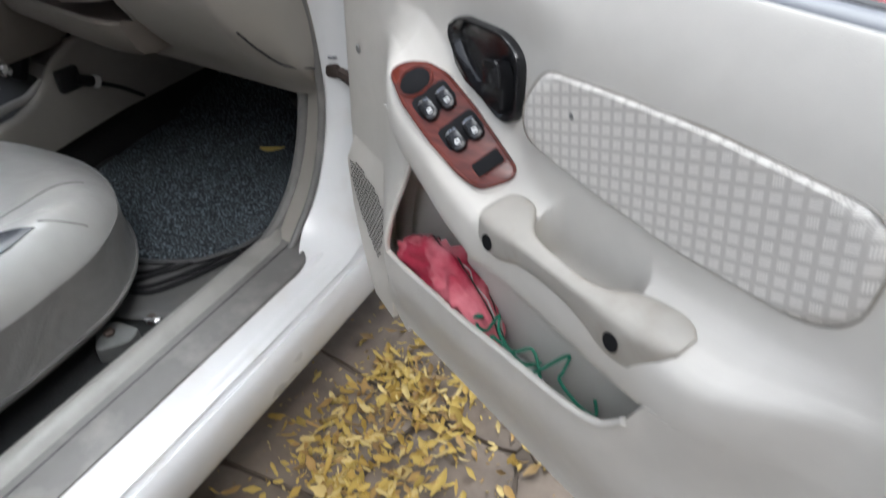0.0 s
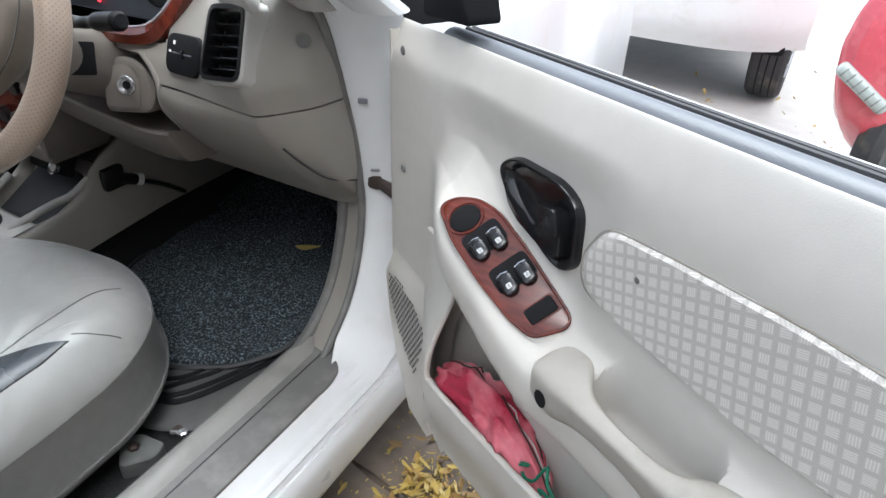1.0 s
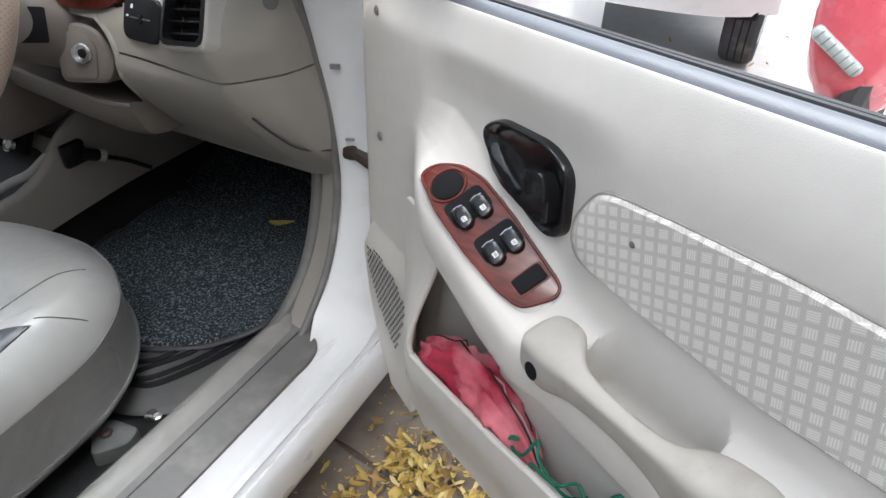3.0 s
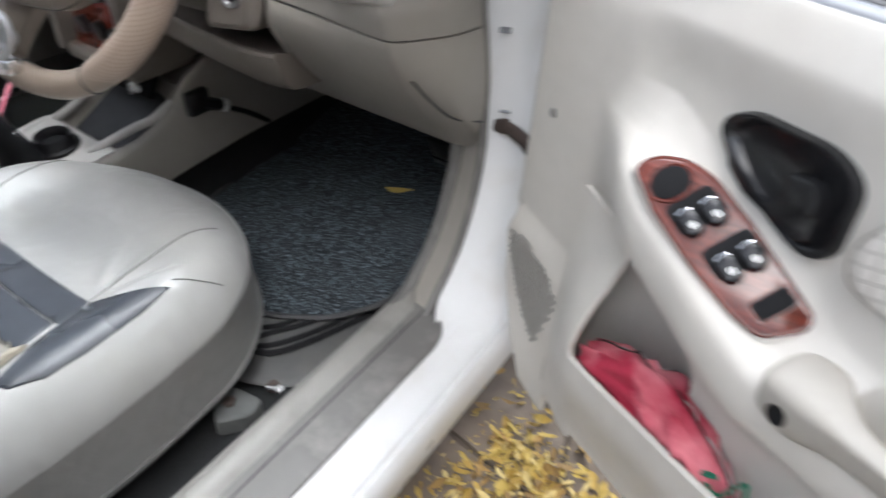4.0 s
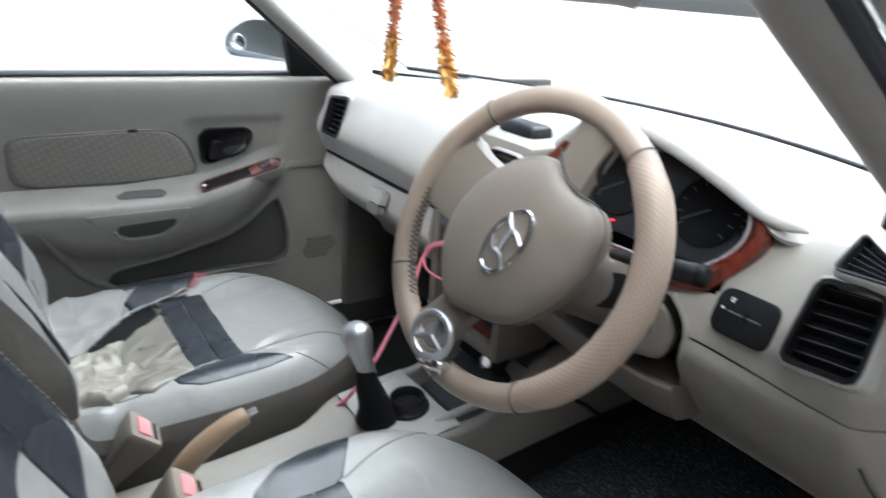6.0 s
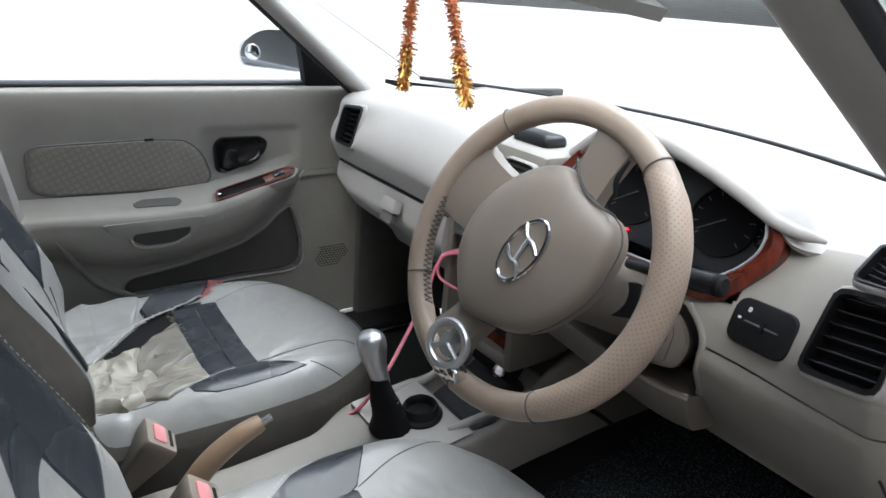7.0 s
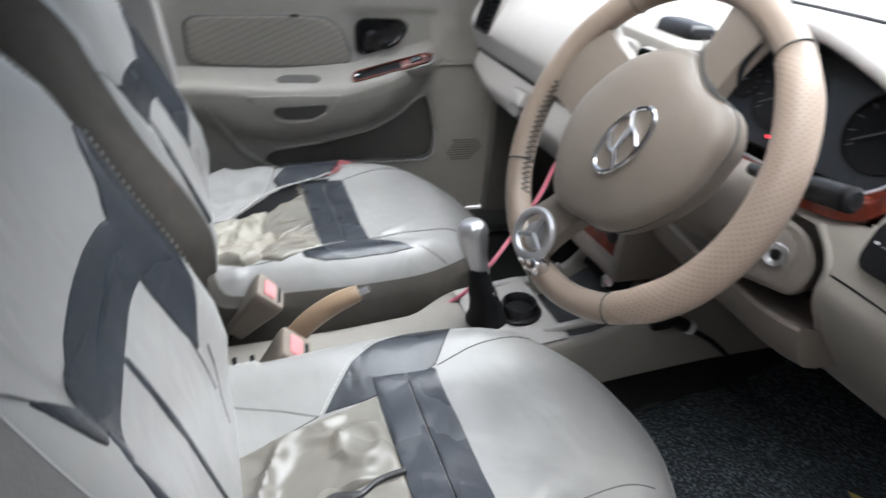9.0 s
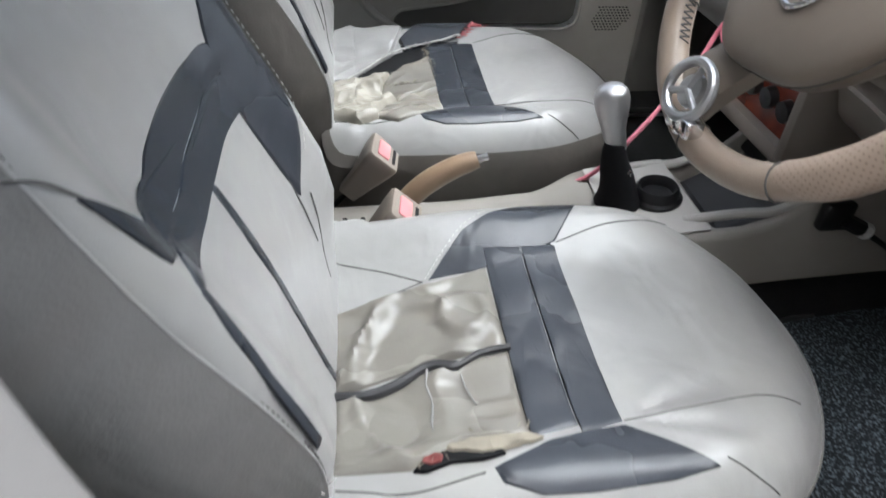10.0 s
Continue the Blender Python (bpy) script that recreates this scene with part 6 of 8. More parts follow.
        part("torn_flap", puff([V(0.166, -0.49) + V((q.x - 0.166) * 0.62, (q.y + 0.49) * 0.95) for q in flap], top, 0.0066, 80, 0.002, lambda x, y: 0.005 * (0.4 - abs(noise.noise(V(x * 45, y * 45, 2.0)))), (1.0, 0.97, 0.9, 0.8, 0.7, 0.6, 0.5, 0.4, 0.3, 0.2, 0.1)), FOAM, cushion, "pale frayed flap of the cover")
        for line, r in (([(0.052, -0.538), (0.075, -0.541), (0.100, -0.537), (0.130, -0.541), (0.157, -0.538)], 0.0016), ([(0.067, -0.502), (0.088, -0.499), (0.112, -0.492)], 0.0009)):
            part("crease", seam(line, top, r, 0.0075), LEATHER_WORN_SHADED, cushion, "dark crease in the beige panel")
    else:
        rnd = random.Random(8)
        crumple = [V(-0.024, -0.528), V(0.012, -0.543), V(0.060, -0.550), V(0.100, -0.522), V(0.150, -0.563), V(0.200, -0.562), V(0.216, -0.600), V(0.190, -0.645), V(0.090, -0.652), V(0.0, -0.648), V(-0.004, -0.612), V(-0.010, -0.564)]

        def rumple(x, y):
            wx, wy = x + 0.02 * noise.noise(V(x * 12, y * 12, 9.0)), y + 0.02 * noise.noise(V(x * 12, y * 12, 4.0))
            return 0.004 + 0.024 * (0.42 - abs(noise.noise(V(wx * 16 + wy * 8, wy * 13, 5)))) + 0.007 * (0.5 - abs(noise.noise(V(wx * 36, wy * 36, 1))))
        part("crumpled_cover", puff(crumple, top, 0.006, 120, -0.002, rumple, tuple(1 - 0.032 * k for k in range(31))), LEATHER_CREASED, cushion, "crumpled beige torn cover")
        # No opening is cut; a black patch on the cushion paints its shade.
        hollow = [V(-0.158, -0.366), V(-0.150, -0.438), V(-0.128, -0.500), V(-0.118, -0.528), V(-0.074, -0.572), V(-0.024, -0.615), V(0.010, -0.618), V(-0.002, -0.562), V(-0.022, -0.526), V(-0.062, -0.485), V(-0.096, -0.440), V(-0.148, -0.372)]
        part("hollow", puff(hollow, top, 0.0008, 90), BLACK_MATT, cushion, "black patch painting the shade under the torn cover")
        pale = [V(-0.004, -0.655), V(-0.012, -0.618), V(-0.045, -0.592), V(-0.068, -0.568), V(-0.109, -0.526), V(-0.160, -0.506), V(-0.205, -0.490), V(-0.235, -0.53), V(-0.235, -0.60), V(-0.20, -0.65)]
        part("loose_flap", puff(pale, top, 0.010, 120, -0.002, lambda x, y: 0.010 * (0.4 - abs(noise.noise(V(x * 13, y * 17, 6.0)))), tuple(1 - 0.05 * k for k in range(20))), LEATHER, cushion, "loose pale flap of the torn cover")
        bm = bmesh.new()
        ragged = spline([V(0.004, -0.640, 0), V(-0.012, -0.618, 0), V(-0.068, -0.568, 0), V(-0.109, -0.526, 0), V(-0.124, -0.495, 0), V(-0.142, -0.43, 0), V(-0.166, -0.368, 0)], 8)
        tube([on_surface(top, (q.x + rnd.gauss(0, 0.0012), q.y + rnd.gauss(0, 0.0012)), 0.0095 + rnd.gauss(0, 0.0006)) for q in ragged], 0.0016, 5, bm=bm)
        for q in ragged:
            for _ in range(4):
                o = on_surface(top, (q.x + rnd.gauss(0, 0.002), q.y + rnd.gauss(0, 0.003)), 0.009)
                tube([o, o + V(rnd.uniform(-0.004, 0.010), rnd.uniform(-0.006, 0.006), rnd.uniform(-0.004, 0.003))], 0.0005, 4, bm=bm)
        part("ragged_hem", bm, PALE_THREAD, cushion, "pale ragged hem of the tear")
        bm = bmesh.new()
        for k in range(170):
            t = rnd.random()
            p = V(-0.262 + 0.096 * t + rnd.gauss(0, 0.005), -0.290 - 0.078 * t + rnd.gauss(0, 0.003))
            o = on_surface(top, p, 0.004)
            tube([o, o + V(rnd.uniform(-0.012, 0.012), rnd.uniform(-0.012, 0.012), rnd.uniform(0.0, 0.005))], 0.0007, 4, bm=bm)
        part("frayed_seam", bm, RED_THREAD, cushion, "frayed red stitching")
        bm = bmesh.new()
        for k in range(120):
            t = rnd.random()
            p = V(-0.15 + 0.17 * t + rnd.gauss(0, 0.004), -0.445 - 0.004 * math.sin(9 * t)) if k % 2 else V(0.025 + rnd.gauss(0, 0.002), -0.45 - 0.1 * t)
            o = on_surface(top, p, 0.003)
            tube([o, o + V(rnd.uniform(-0.009, 0.009), rnd.uniform(-0.009, 0.009), rnd.uniform(0, 0.004))], 0.0006, 4, bm=bm)
        part("frayed_edge", bm, FOAM, cushion, "frayed pale threads")
    # charcoal wedge on the other bolster
    wedge = [V(0.155, -0.345), V(0.184, -0.308), V(0.216, -0.268), V(0.225, -0.32), V(0.229, -0.40), V(0.227, -0.452), V(0.213, -0.488), V(0.195, -0.494), V(0.180, -0.458), V(0.168, -0.432), V(0.159, -0.39)]
    part("wedge_panel", puff(wedge, top, 0.0018, 130, -0.003), LEATHER_DARK, cushion, "charcoal wedge panel")
    for line in ([(-0.149, -0.339), (-0.175, -0.262), (-0.192, -0.16)], [(0.149, -0.345), (0.140, -0.267), (0.128, -0.193), (0.128, -0.125)], [(0.207, -0.262), (0.222, -0.232), (0.230, -0.205)], [(-0.100, -0.528), (-0.13, -0.58), (-0.15, -0.64)], [(0.20, -0.50), (0.21, -0.57), (0.20, -0.64)], [(-0.06, -0.645), (-0.10, -0.53)]):
        part("cover_seam", seam(line, top, 0.0010, 0.0002), THREAD, cushion)
    for line in ([(-0.100, -0.525), (-0.138, -0.502), (-0.180, -0.468), (-0.21, -0.425)],):
        part("cover_stitching", stitches(line, top, off=0.0045), PALE_THREAD, cushion)

    # backrest
    rows = []
    zs = [0.47, 0.50, 0.56, 0.62, 0.68, 0.74, 0.80, 0.86, 0.92, 0.98, 1.04, 1.09, 1.12, 1.135]
    for z in zs:
        w = curve_value([(0.47, 0.20), (0.52, 0.245), (0.62, 0.262), (0.80, 0.270), (0.95, 0.265), (1.04, 0.245), (1.10, 0.205), (1.135, 0.12)], z)
        yb = -0.684 - 0.43 * (z - 0.63)
        depth = curve_value([(0.47, 0.12), (0.7, 0.15), (1.0, 0.12), (1.135, 0.05)], z)
        ring = []
        nf = 30
        for i in range(nf + 1):
            x = -w + 2 * w * i / nf
            edge = smooth(0.80, 1.0, abs(x) / w)
            ring.append(V(ox + x, back_y(x * 0.25 / max(w, 0.2) if w < 0.25 else x, z) - 0.035 * edge ** 2, z))
        for x, d in ((w * 1.005, 0.55), (w * 0.97, 0.9), (w * 0.80, 1.0), (0, 1.02), (-w * 0.80, 1.0), (-w * 0.97, 0.9), (-w * 1.005, 0.55)):
            ring.append(V(ox + x, yb - depth * d - 0.03, z))
        rows.append(ring)
    back = part("backrest", loft(rows), LEATHER, seat, angle=60)
    # scuffed outer side of the backrest with a stitched edge; side shade in its colour
    for sx in (1, -1):
        def flank(a, b, sx=sx):
            z = 0.50 + 0.55 * a
            w = curve_value([(0.47, 0.20), (0.52, 0.245), (0.62, 0.262), (0.80, 0.270), (0.95, 0.265), (1.04, 0.245), (1.10, 0.205)], z)
            x = w * (0.86 + 0.165 * math.sin(min(1.0, b * 1.6) * math.pi / 2))
            y = back_y(w * 0.86, z) - 0.012 - 0.155 * b + 0.006
            return (ox + sx * x, y, z)
        outside = (sx > 0) == driver
        part("side_cover", sheet(flank, 26, 12, 0.004 if sx < 0 else -0.004), LEATHER_WORN_SHADED if outside else SIDE_SHADE_BROWN, back, "grey side cover, scuffed and darkened by painted shade" if outside else "brownish side cover darkened by painted shade")
        edge_line = [V(*flank(i / 40, 0.02)) + V(-sx * 0.001, 0.006, 0) for i in range(41)]
        part("edge_seam", tube(edge_line, 0.0018, 6), LEATHER, back)
        bm = bmesh.new()
        for i in range(90):
            t = i / 90
            p = V(*flank(t, 0.03)) + V(-sx * 0.006, 0.008, 0)
            q = V(*flank(t + 0.007, 0.03)) + V(-sx * 0.006, 0.008, 0)
            tube([p, q], 0.0009, 4, bm=bm)
        part("edge_stitching", bm, THREAD, back)
    # charcoal panels of the backrest: curved column, inner panel, strips
    def back_surface(x, z):
        return (ox + x, back_y(x, z), z)

    def lay(outline, mat, name, label, lift=0.0022, n=100):
        if len(outline) < 20:
            loop = [V(p.x, p.y, 0) for p in outline]
            loop = loop[-3:] + loop + loop[:3]
            fine = spline(loop, 6)[3 * 6:-3 * 6]
            outline = [V(p.x, p.y) for p in fine]
        part(name, puff(outline, lambda x, z: back_surface(x, z), -lift, n, 0.002), mat, back, label)
    lay([V(-0.133, 0.661), V(-0.124, 0.728), V(-0.128, 0.778), V(-0.138, 0.814), V(-0.152, 0.85), V(-0.172, 0.885), V(-0.190, 0.93), V(-0.215, 0.93), V(-0.215, 0.80), V(-0.197, 0.740), V(-0.172, 0.705)], LEATHER_DARK, "inner_panel", "charcoal bolster panel")
    lay([V(-0.150, 0.817), V(-0.156, 0.846), V(-0.115, 0.845), V(-0.08, 0.846), V(-0.02, 0.848), V(0.025, 0.847), V(0.067, 0.844), V(0.109, 0.838), V(0.165, 0.848), V(0.185, 0.833), V(0.164, 0.818), V(0.083, 0.806), V(0.021, 0.812), V(-0.055, 0.813)], LEATHER_DARK, "curved_band", "charcoal curved band", 0.0022, 120)
    lay([V(-0.150, 0.816), V(-0.055, 0.8125), V(0.021, 0.8115), V(0.083, 0.8055), V(0.164, 0.8175), V(0.192, 0.806), V(0.142, 0.783), V(0.085, 0.776), V(0.024, 0.777), V(-0.059, 0.778), V(-0.148, 0.779)], LEATHER_DARK, "curved_band", "charcoal curved band", 0.0022, 120)
    lay([V(0.165, 0.842), V(0.192, 0.832), V(0.205, 0.865), V(0.216, 0.903), V(0.196, 0.880)], LEATHER_DARK, "outer_strip", "charcoal strip")
    for line, w in (([(0.016, 0.780), (0.026, 0.740), (0.032, 0.709), (0.039, 0.638), (0.043, 0.575), (0.046, 0.53)], 0.0050), ([(0.190, 0.808), (0.206, 0.771), (0.217, 0.715), (0.220, 0.66)], 0.0042)):
        mid = spline([V(*q, 0) for q in line], 6)
        lay([V(q.x - w, q.y) for q in mid] + [V(q.x + w, q.y) for q in reversed(mid)], LEATHER_DARK, "back_strip", "charcoal strip", 0.0016, 110)
    for line in ([(-0.15, 0.655), (-0.14, 0.60), (-0.11, 0.55)], [(0.235, 0.927), (0.224, 0.919), (0.212, 0.900)], [(-0.128, 0.775), (-0.128, 0.70), (-0.125, 0.60)]):
        part("cover_seam", seam(line, back_surface, 0.0010, -0.0002), THREAD, back)
    part("cover_stitching", stitches([(-0.172, 0.705), (-0.197, 0.74), (-0.215, 0.80), (-0.211, 0.93)], back_surface, off=-0.0048), PALE_THREAD, back)
    if driver:
        rnd = random.Random(6)
        bm = bmesh.new()
        for k in range(50):
            o = V(ox + 0.228 + rnd.gauss(0, 0.006), -0.655 + rnd.gauss(0, 0.004), 0.595 + rnd.gauss(0, 0.008))
            tube([o, o + V(rnd.uniform(-0.012, 0.012), rnd.uniform(-0.002, 0.012), rnd.uniform(-0.012, 0.012))], 0.0007, 4, bm=bm)
        part("frayed_corner", bm, PALE_THREAD, back, "frayed white threads at the lower corner")
    return seat


# ---- driver door, standing open ----
DOOR = Matrix(((0.8355, -0.5497, 0, 0.80), (-0.5497, -0.8355, 0, 0.156), (0, 0, 1, 0), (0, 0, 0, 1)))
DOOR_LEN = 0.98


def door_pt(u, v, z):
    return DOOR @ V(u, v, z)


def belt_z(u):
    return 1.004 + 0.062 * u


def rail_z(u):
    return 0.976 + 0.085 * u


# armrest section (v, z) from the belt down
SECTION = [(-0.024, -0.002), (-0.0205, 0.003), (-0.016, -0.003), (-0.010, -0.018), (-0.0045, -0.038), (0.000, -0.062), (0.0025, -0.085), (0.003, -0.11), (0.003, -0.145), (0.004, -0.170), (0.006, -0.183), (0.009, -0.191), (0.014, -0.197), (0.020, -0.202), (0.026, -0.206), (0.032, -0.210), (0.038, -0.2135), (0.046, -0.217), (0.054, -0.221), (0.062, -0.226), (0.069, -0.235), (0.0715, -0.250), (0.070, -0.272), (0.063, -0.292), (0.046, -0.310), (0.026, -0.330), (0.015, -0.370), (0.012, -0.43), (0.010, -0.50), (0.010, -0.58)]


def arm_reach(u):
    """How far the armrest stands out along the door, from 0 to 1."""
    return smooth(0.13, 0.32, u) * (1 - 0.20 * smooth(0.40, 0.55, u)) * (1 - 0.88 * smooth(0.78, 0.905, u))


def trim_point(u, s):
    """Driver door trim: u along the door, s from 0 at the belt to 1 low down."""
    k = s * (len(SECTION) - 1)
    i = min(int(k), len(SECTION) - 2)
    (v0, d0), (v1, d1) = SECTION[i], SECTION[i + 1]
    t = k - i
    p, q = SECTION[max(0, i - 1)], SECTION[min(len(SECTION) - 1, i + 2)]
    v, d = [0.5 * (2 * b + (c - a) * t + (2 * a - 5 * b + 4 * c - e) * t * t + (3 * b - a - 3 * c + e) * t ** 3) for a, b, c, e in ((p[0], v0, v1, q[0]), (p[1], d0, d1, q[1]))]
    z = belt_z(u) + d + (rail_z(u) - belt_z(u)) * smooth(-0.085, -0.01, d)
    arm = arm_reach(u)
    if v > 0.003:
        v = 0.003 + (v - 0.003) * arm
    # the ledge drops from the front of the switch panel to the pull grip
    fall = curve_value([(0.0, 0.045), (0.25, 0.040), (0.30, 0.020), (0.39, -0.014), (0.48, -0.054), (0.60, -0.047), (0.72, -0.042), (0.80, -0.030), (0.86, -0.014), (0.91, -0.004)], u)
    z += fall * smooth(-0.10, -0.185, d) * (1 - smooth(-0.27, -0.50, d))
    # shallow bowl round the inner handle
    bowl = smooth(0.17, 0.24, u) * (1 - smooth(0.46, 0.54, u)) * smooth(-0.045, -0.115, d) * (1 - smooth(-0.165, -0.20, d))
    v -= 0.010 * bowl
    # hand hollow behind the pull grip
    q = abs((u - 0.622) / 0.072) ** 3.4 + abs((v - 0.0255) / 0.0245) ** 3
    if -0.232 < d < -0.18:
        z -= 0.056 * (1 - smooth(0.78, 1.12, q))
    return door_pt(u, v, z)


def ledge(u, v):
    """Top of the armrest at depth v."""
    best = None
    for i in range(60):
        p = trim_point(u, 0.30 + 0.40 * i / 60)
        q = DOOR.inverted() @ p
        if best is None or abs(q.y - v) < best[0]:
            best = (abs(q.y - v), q.z)
    return best[1]


RECESS = [(0.287, 0.722), (0.262, 0.66), (0.235, 0.60), (0.205, 0.44), (0.43, 0.44), (0.414, 0.60), (0.400, 0.645), (0.372, 0.682), (0.330, 0.708)]


def front_edge(z):
    """Front edge of the door trim: it curves away at the foot."""
    return curve_value([(0.25, 0.126), (0.31, 0.085), (0.38, 0.036), (0.46, 0.002), (0.54, -0.014), (0.58, -0.004), (0.62, 0.002)], z)


HANDLE = [(0.309, 0.893), (0.340, 0.917), (0.430, 0.927), (0.463, 0.912), (0.467, 0.846), (0.447, 0.831), (0.424, 0.833), (0.345, 0.858)]


def front_cut(q):
    return in_polygon((q.x, q.z), grown(HANDLE, 0.86)) or (q.x < 0.172 and q.z < 0.60) or in_polygon((q.x, q.z), RECESS)


LIP = [(0.262, 0.545), (0.29, 0.548), (0.33, 0.556), (0.41, 0.575), (0.487, 0.593), (0.56, 0.615), (0.634, 0.636), (0.690, 0.650), (0.720, 0.664), (0.740, 0.690), (0.752, 0.722)]


def pocket_foot(u):
    """Lower edge of the door trim."""
    return 0.305 + 0.235 * u if u > 0.13 else 0.335 + 0.10 * (0.13 - u)


def pocket_top(u):
    """Upper edge of the outer pocket wall; behind the pocket it meets the armrest."""
    rear = belt_z(u) + curve_value([(0.72, -0.042), (0.80, -0.030), (0.86, -0.014), (0.91, -0.004)], u) - 0.284
    return rear if u > 0.765 else min(rear, curve_value(LIP, u) + max(0.0, u - 0.752) * 3)


def pocket_reach(u, z):
    """How far the outer pocket wall stands off the door."""
    zl, zh = pocket_foot(u), pocket_top(u)
    b = (z - zl) / max(0.01, zh - zl)
    swell = smooth(0.14, 0.27, u)
    full = 0.014 + 0.050 * swell * (1 - smooth(0.62, 0.80, u)) + (0.003 + 0.064 * arm_reach(u) - 0.014) * smooth(0.62, 0.80, u)
    waist = 0.016 * smooth(0.70, 0.80, u) * math.sin(math.pi * min(1.0, max(0.0, b))) * smooth(0.3, 0.8, b) * (1 - smooth(0.84, 0.92, u))
    return 0.014 + (full - 0.014) * (0.30 + 0.70 * smooth(0.0, 0.85, b)) - waist


def build_driver_door(car):
    # painted shell
    def shell(a, b):
        u = -0.01 + (DOOR_LEN + 0.03) * a
        lo = 0.33 + 0.20 * u if u > 0.12 else 0.355
        z = lo + (rail_z(u) - 0.012 - lo) * b
        return door_pt(u, -0.035, z)
    door = part("car_door", sheet(shell, 14, 8, 0.085), PAINT, car, "open white driver door with beige-grey plastic trim")
    trim = part("trim_panel", sheet(lambda a, b: trim_point(0.002 + (DOOR_LEN - 0.01) * a, b * 0.999), 330, 190, -0.006, lambda p: front_cut(DOOR.inverted() @ p)), TRIM, door, "beige-grey moulded door trim")
    # front closing edge of the trim
    part("trim_edge", sheet(lambda a, b: door_pt(0.002, 0.003 - 0.04 * b, 0.44 + (rail_z(0) - 0.45) * a), 12, 3, 0.004), TRIM, trim)
    # outer wall of the map pocket, one moulding from the speaker to the rear of the door
    def outer(a, b):
        u = 0.262 + (DOOR_LEN - 0.272) * a
        zl, zh = pocket_foot(u), pocket_top(u)
        z = zl + (zh - zl) * b
        return door_pt(u, pocket_reach(u, z), z)
    pk = part("pocket", sheet(outer, 150, 30, 0.006), TRIM, door, "beige-grey map pocket")

    def edge_u(z):
        return curve_value([(0.545, 0.263), (0.62, 0.268), (0.70, 0.279), (0.73, 0.286)], z)

    def nose(a, b):
        z = pocket_foot(0.2) + (0.732 - pocket_foot(0.2)) * b
        u = 0.168 + (edge_u(z) - 0.168) * a
        low = pocket_reach(u, min(z, 0.545))
        high = 0.016 + 0.014 * smooth(0.0, 1.0, a)
        k = smooth(0.555, 0.72, z)
        return door_pt(u, 0.0025 * (1 - a) + low * (1 - k) + high * k, z)
    part("pocket_nose", sheet(nose, 24, 50, 0.006), TRIM, pk)
    rim = [V(*nose(1.0, 1.0 - 0.46 * i / 24)) for i in range(25)] + [V(*outer(i / 90, 1.0)) for i in range(1, 62)]
    part("pocket_lip", tube(rim, 0.0042, 10), TRIM, pk)
    # Floor darker than the pocket walls: the shade inside is put into its colour.
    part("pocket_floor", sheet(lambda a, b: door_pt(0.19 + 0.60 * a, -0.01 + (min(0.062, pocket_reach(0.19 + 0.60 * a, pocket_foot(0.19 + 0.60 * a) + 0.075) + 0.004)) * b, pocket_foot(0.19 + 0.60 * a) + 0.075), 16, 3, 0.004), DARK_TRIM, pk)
    # recess at the front of the pocket
    fd = DOOR @ Matrix(((1, 0, 0, 0), (0, 0, 1, 0), (0, 1, 0, 0), (0, 0, 0, 1)))
    part("recess", sheet(lambda a, b: door_pt(0.18 + 0.27 * a, -0.034 + 0.036 * abs(2 * a - 1) ** 3, 0.42 + 0.36 * b), 18, 8, 0.005), TRIM, pk, "recess at the front of the pocket")
    # speaker bulge at the front foot of the door, with a perforated field

    def foot(a, b):
        z = 0.30 + 0.335 * b
        f0 = front_edge(min(z, 0.62))
        u = f0 + (0.176 - f0) * a
        return u, 0.002 + 0.0135 * (1 - smooth(0.548, 0.612, z)) - 0.022 * (1 - smooth(0.0, 0.10, a)) ** 2, z
    grille = rounded([V(0.013, 0.556), V(0.051, 0.568), V(0.112, 0.560), V(0.158, 0.534), V(0.162, 0.505), V(0.127, 0.397), V(0.091, 0.418), V(0.040, 0.468), V(0.012, 0.51)], 0.008, 4)
    spk = part("speaker_grille", sheet(lambda a, b: door_pt(*foot(a, b)), 26, 40, 0.010), TRIM, door, "beige perforated speaker grille")
    bm = bmesh.new()
    poly = [(p.x, p.y) for p in grille]
    for i in range(20):
        for j in range(28):
            q = V(-0.01 + 0.0096 * i + (0.0048 if j % 2 else 0), 0.370 + 0.0076 * j)
            if all(in_polygon((q.x + dx, q.y + dy), poly) for dx, dy in ((0.005, 0), (-0.005, 0), (0, 0.005), (0, -0.005))):
                vv = 0.0022 + 0.0135 * (1 - smooth(0.548, 0.612, q.y)) + 0.0007
                ring = [bm.verts.new(door_pt(q.x + 0.0036 * math.cos(t), vv, q.y + 0.0030 * math.sin(t))) for t in [k * math.pi / 3 for k in range(6)]]
                bm.faces.new(ring)
    part("perforation", bm, BLACK_MATT, spk, kind="stuff")
    part("trim_seam", tube([door_pt(0.166, 0.0135, pocket_foot(0.13) + 0.01), door_pt(0.166, 0.0165, 0.39), door_pt(0.167, 0.0185, 0.47)], [0.0022, 0.002, 0.0008], 6), RUBBER, door)
    # cloth insert
    ins = [V(0.478, 0.872), V(0.486, 0.838), V(0.56, 0.836), V(0.70, 0.842), V(0.82, 0.862), V(0.846, 0.885), V(0.846, 0.945), V(0.825, 0.962), V(0.70, 0.952), V(0.58, 0.934), V(0.505, 0.920)]
    ins = rounded(ins, 0.018, 4)

    def wall(u, z):
        return door_pt(u, 0.0045, z)
    cloth = part("cloth_insert", cloth_panel(ins, wall, 0.0042), WEAVE, trim, "pale woven cloth insert")
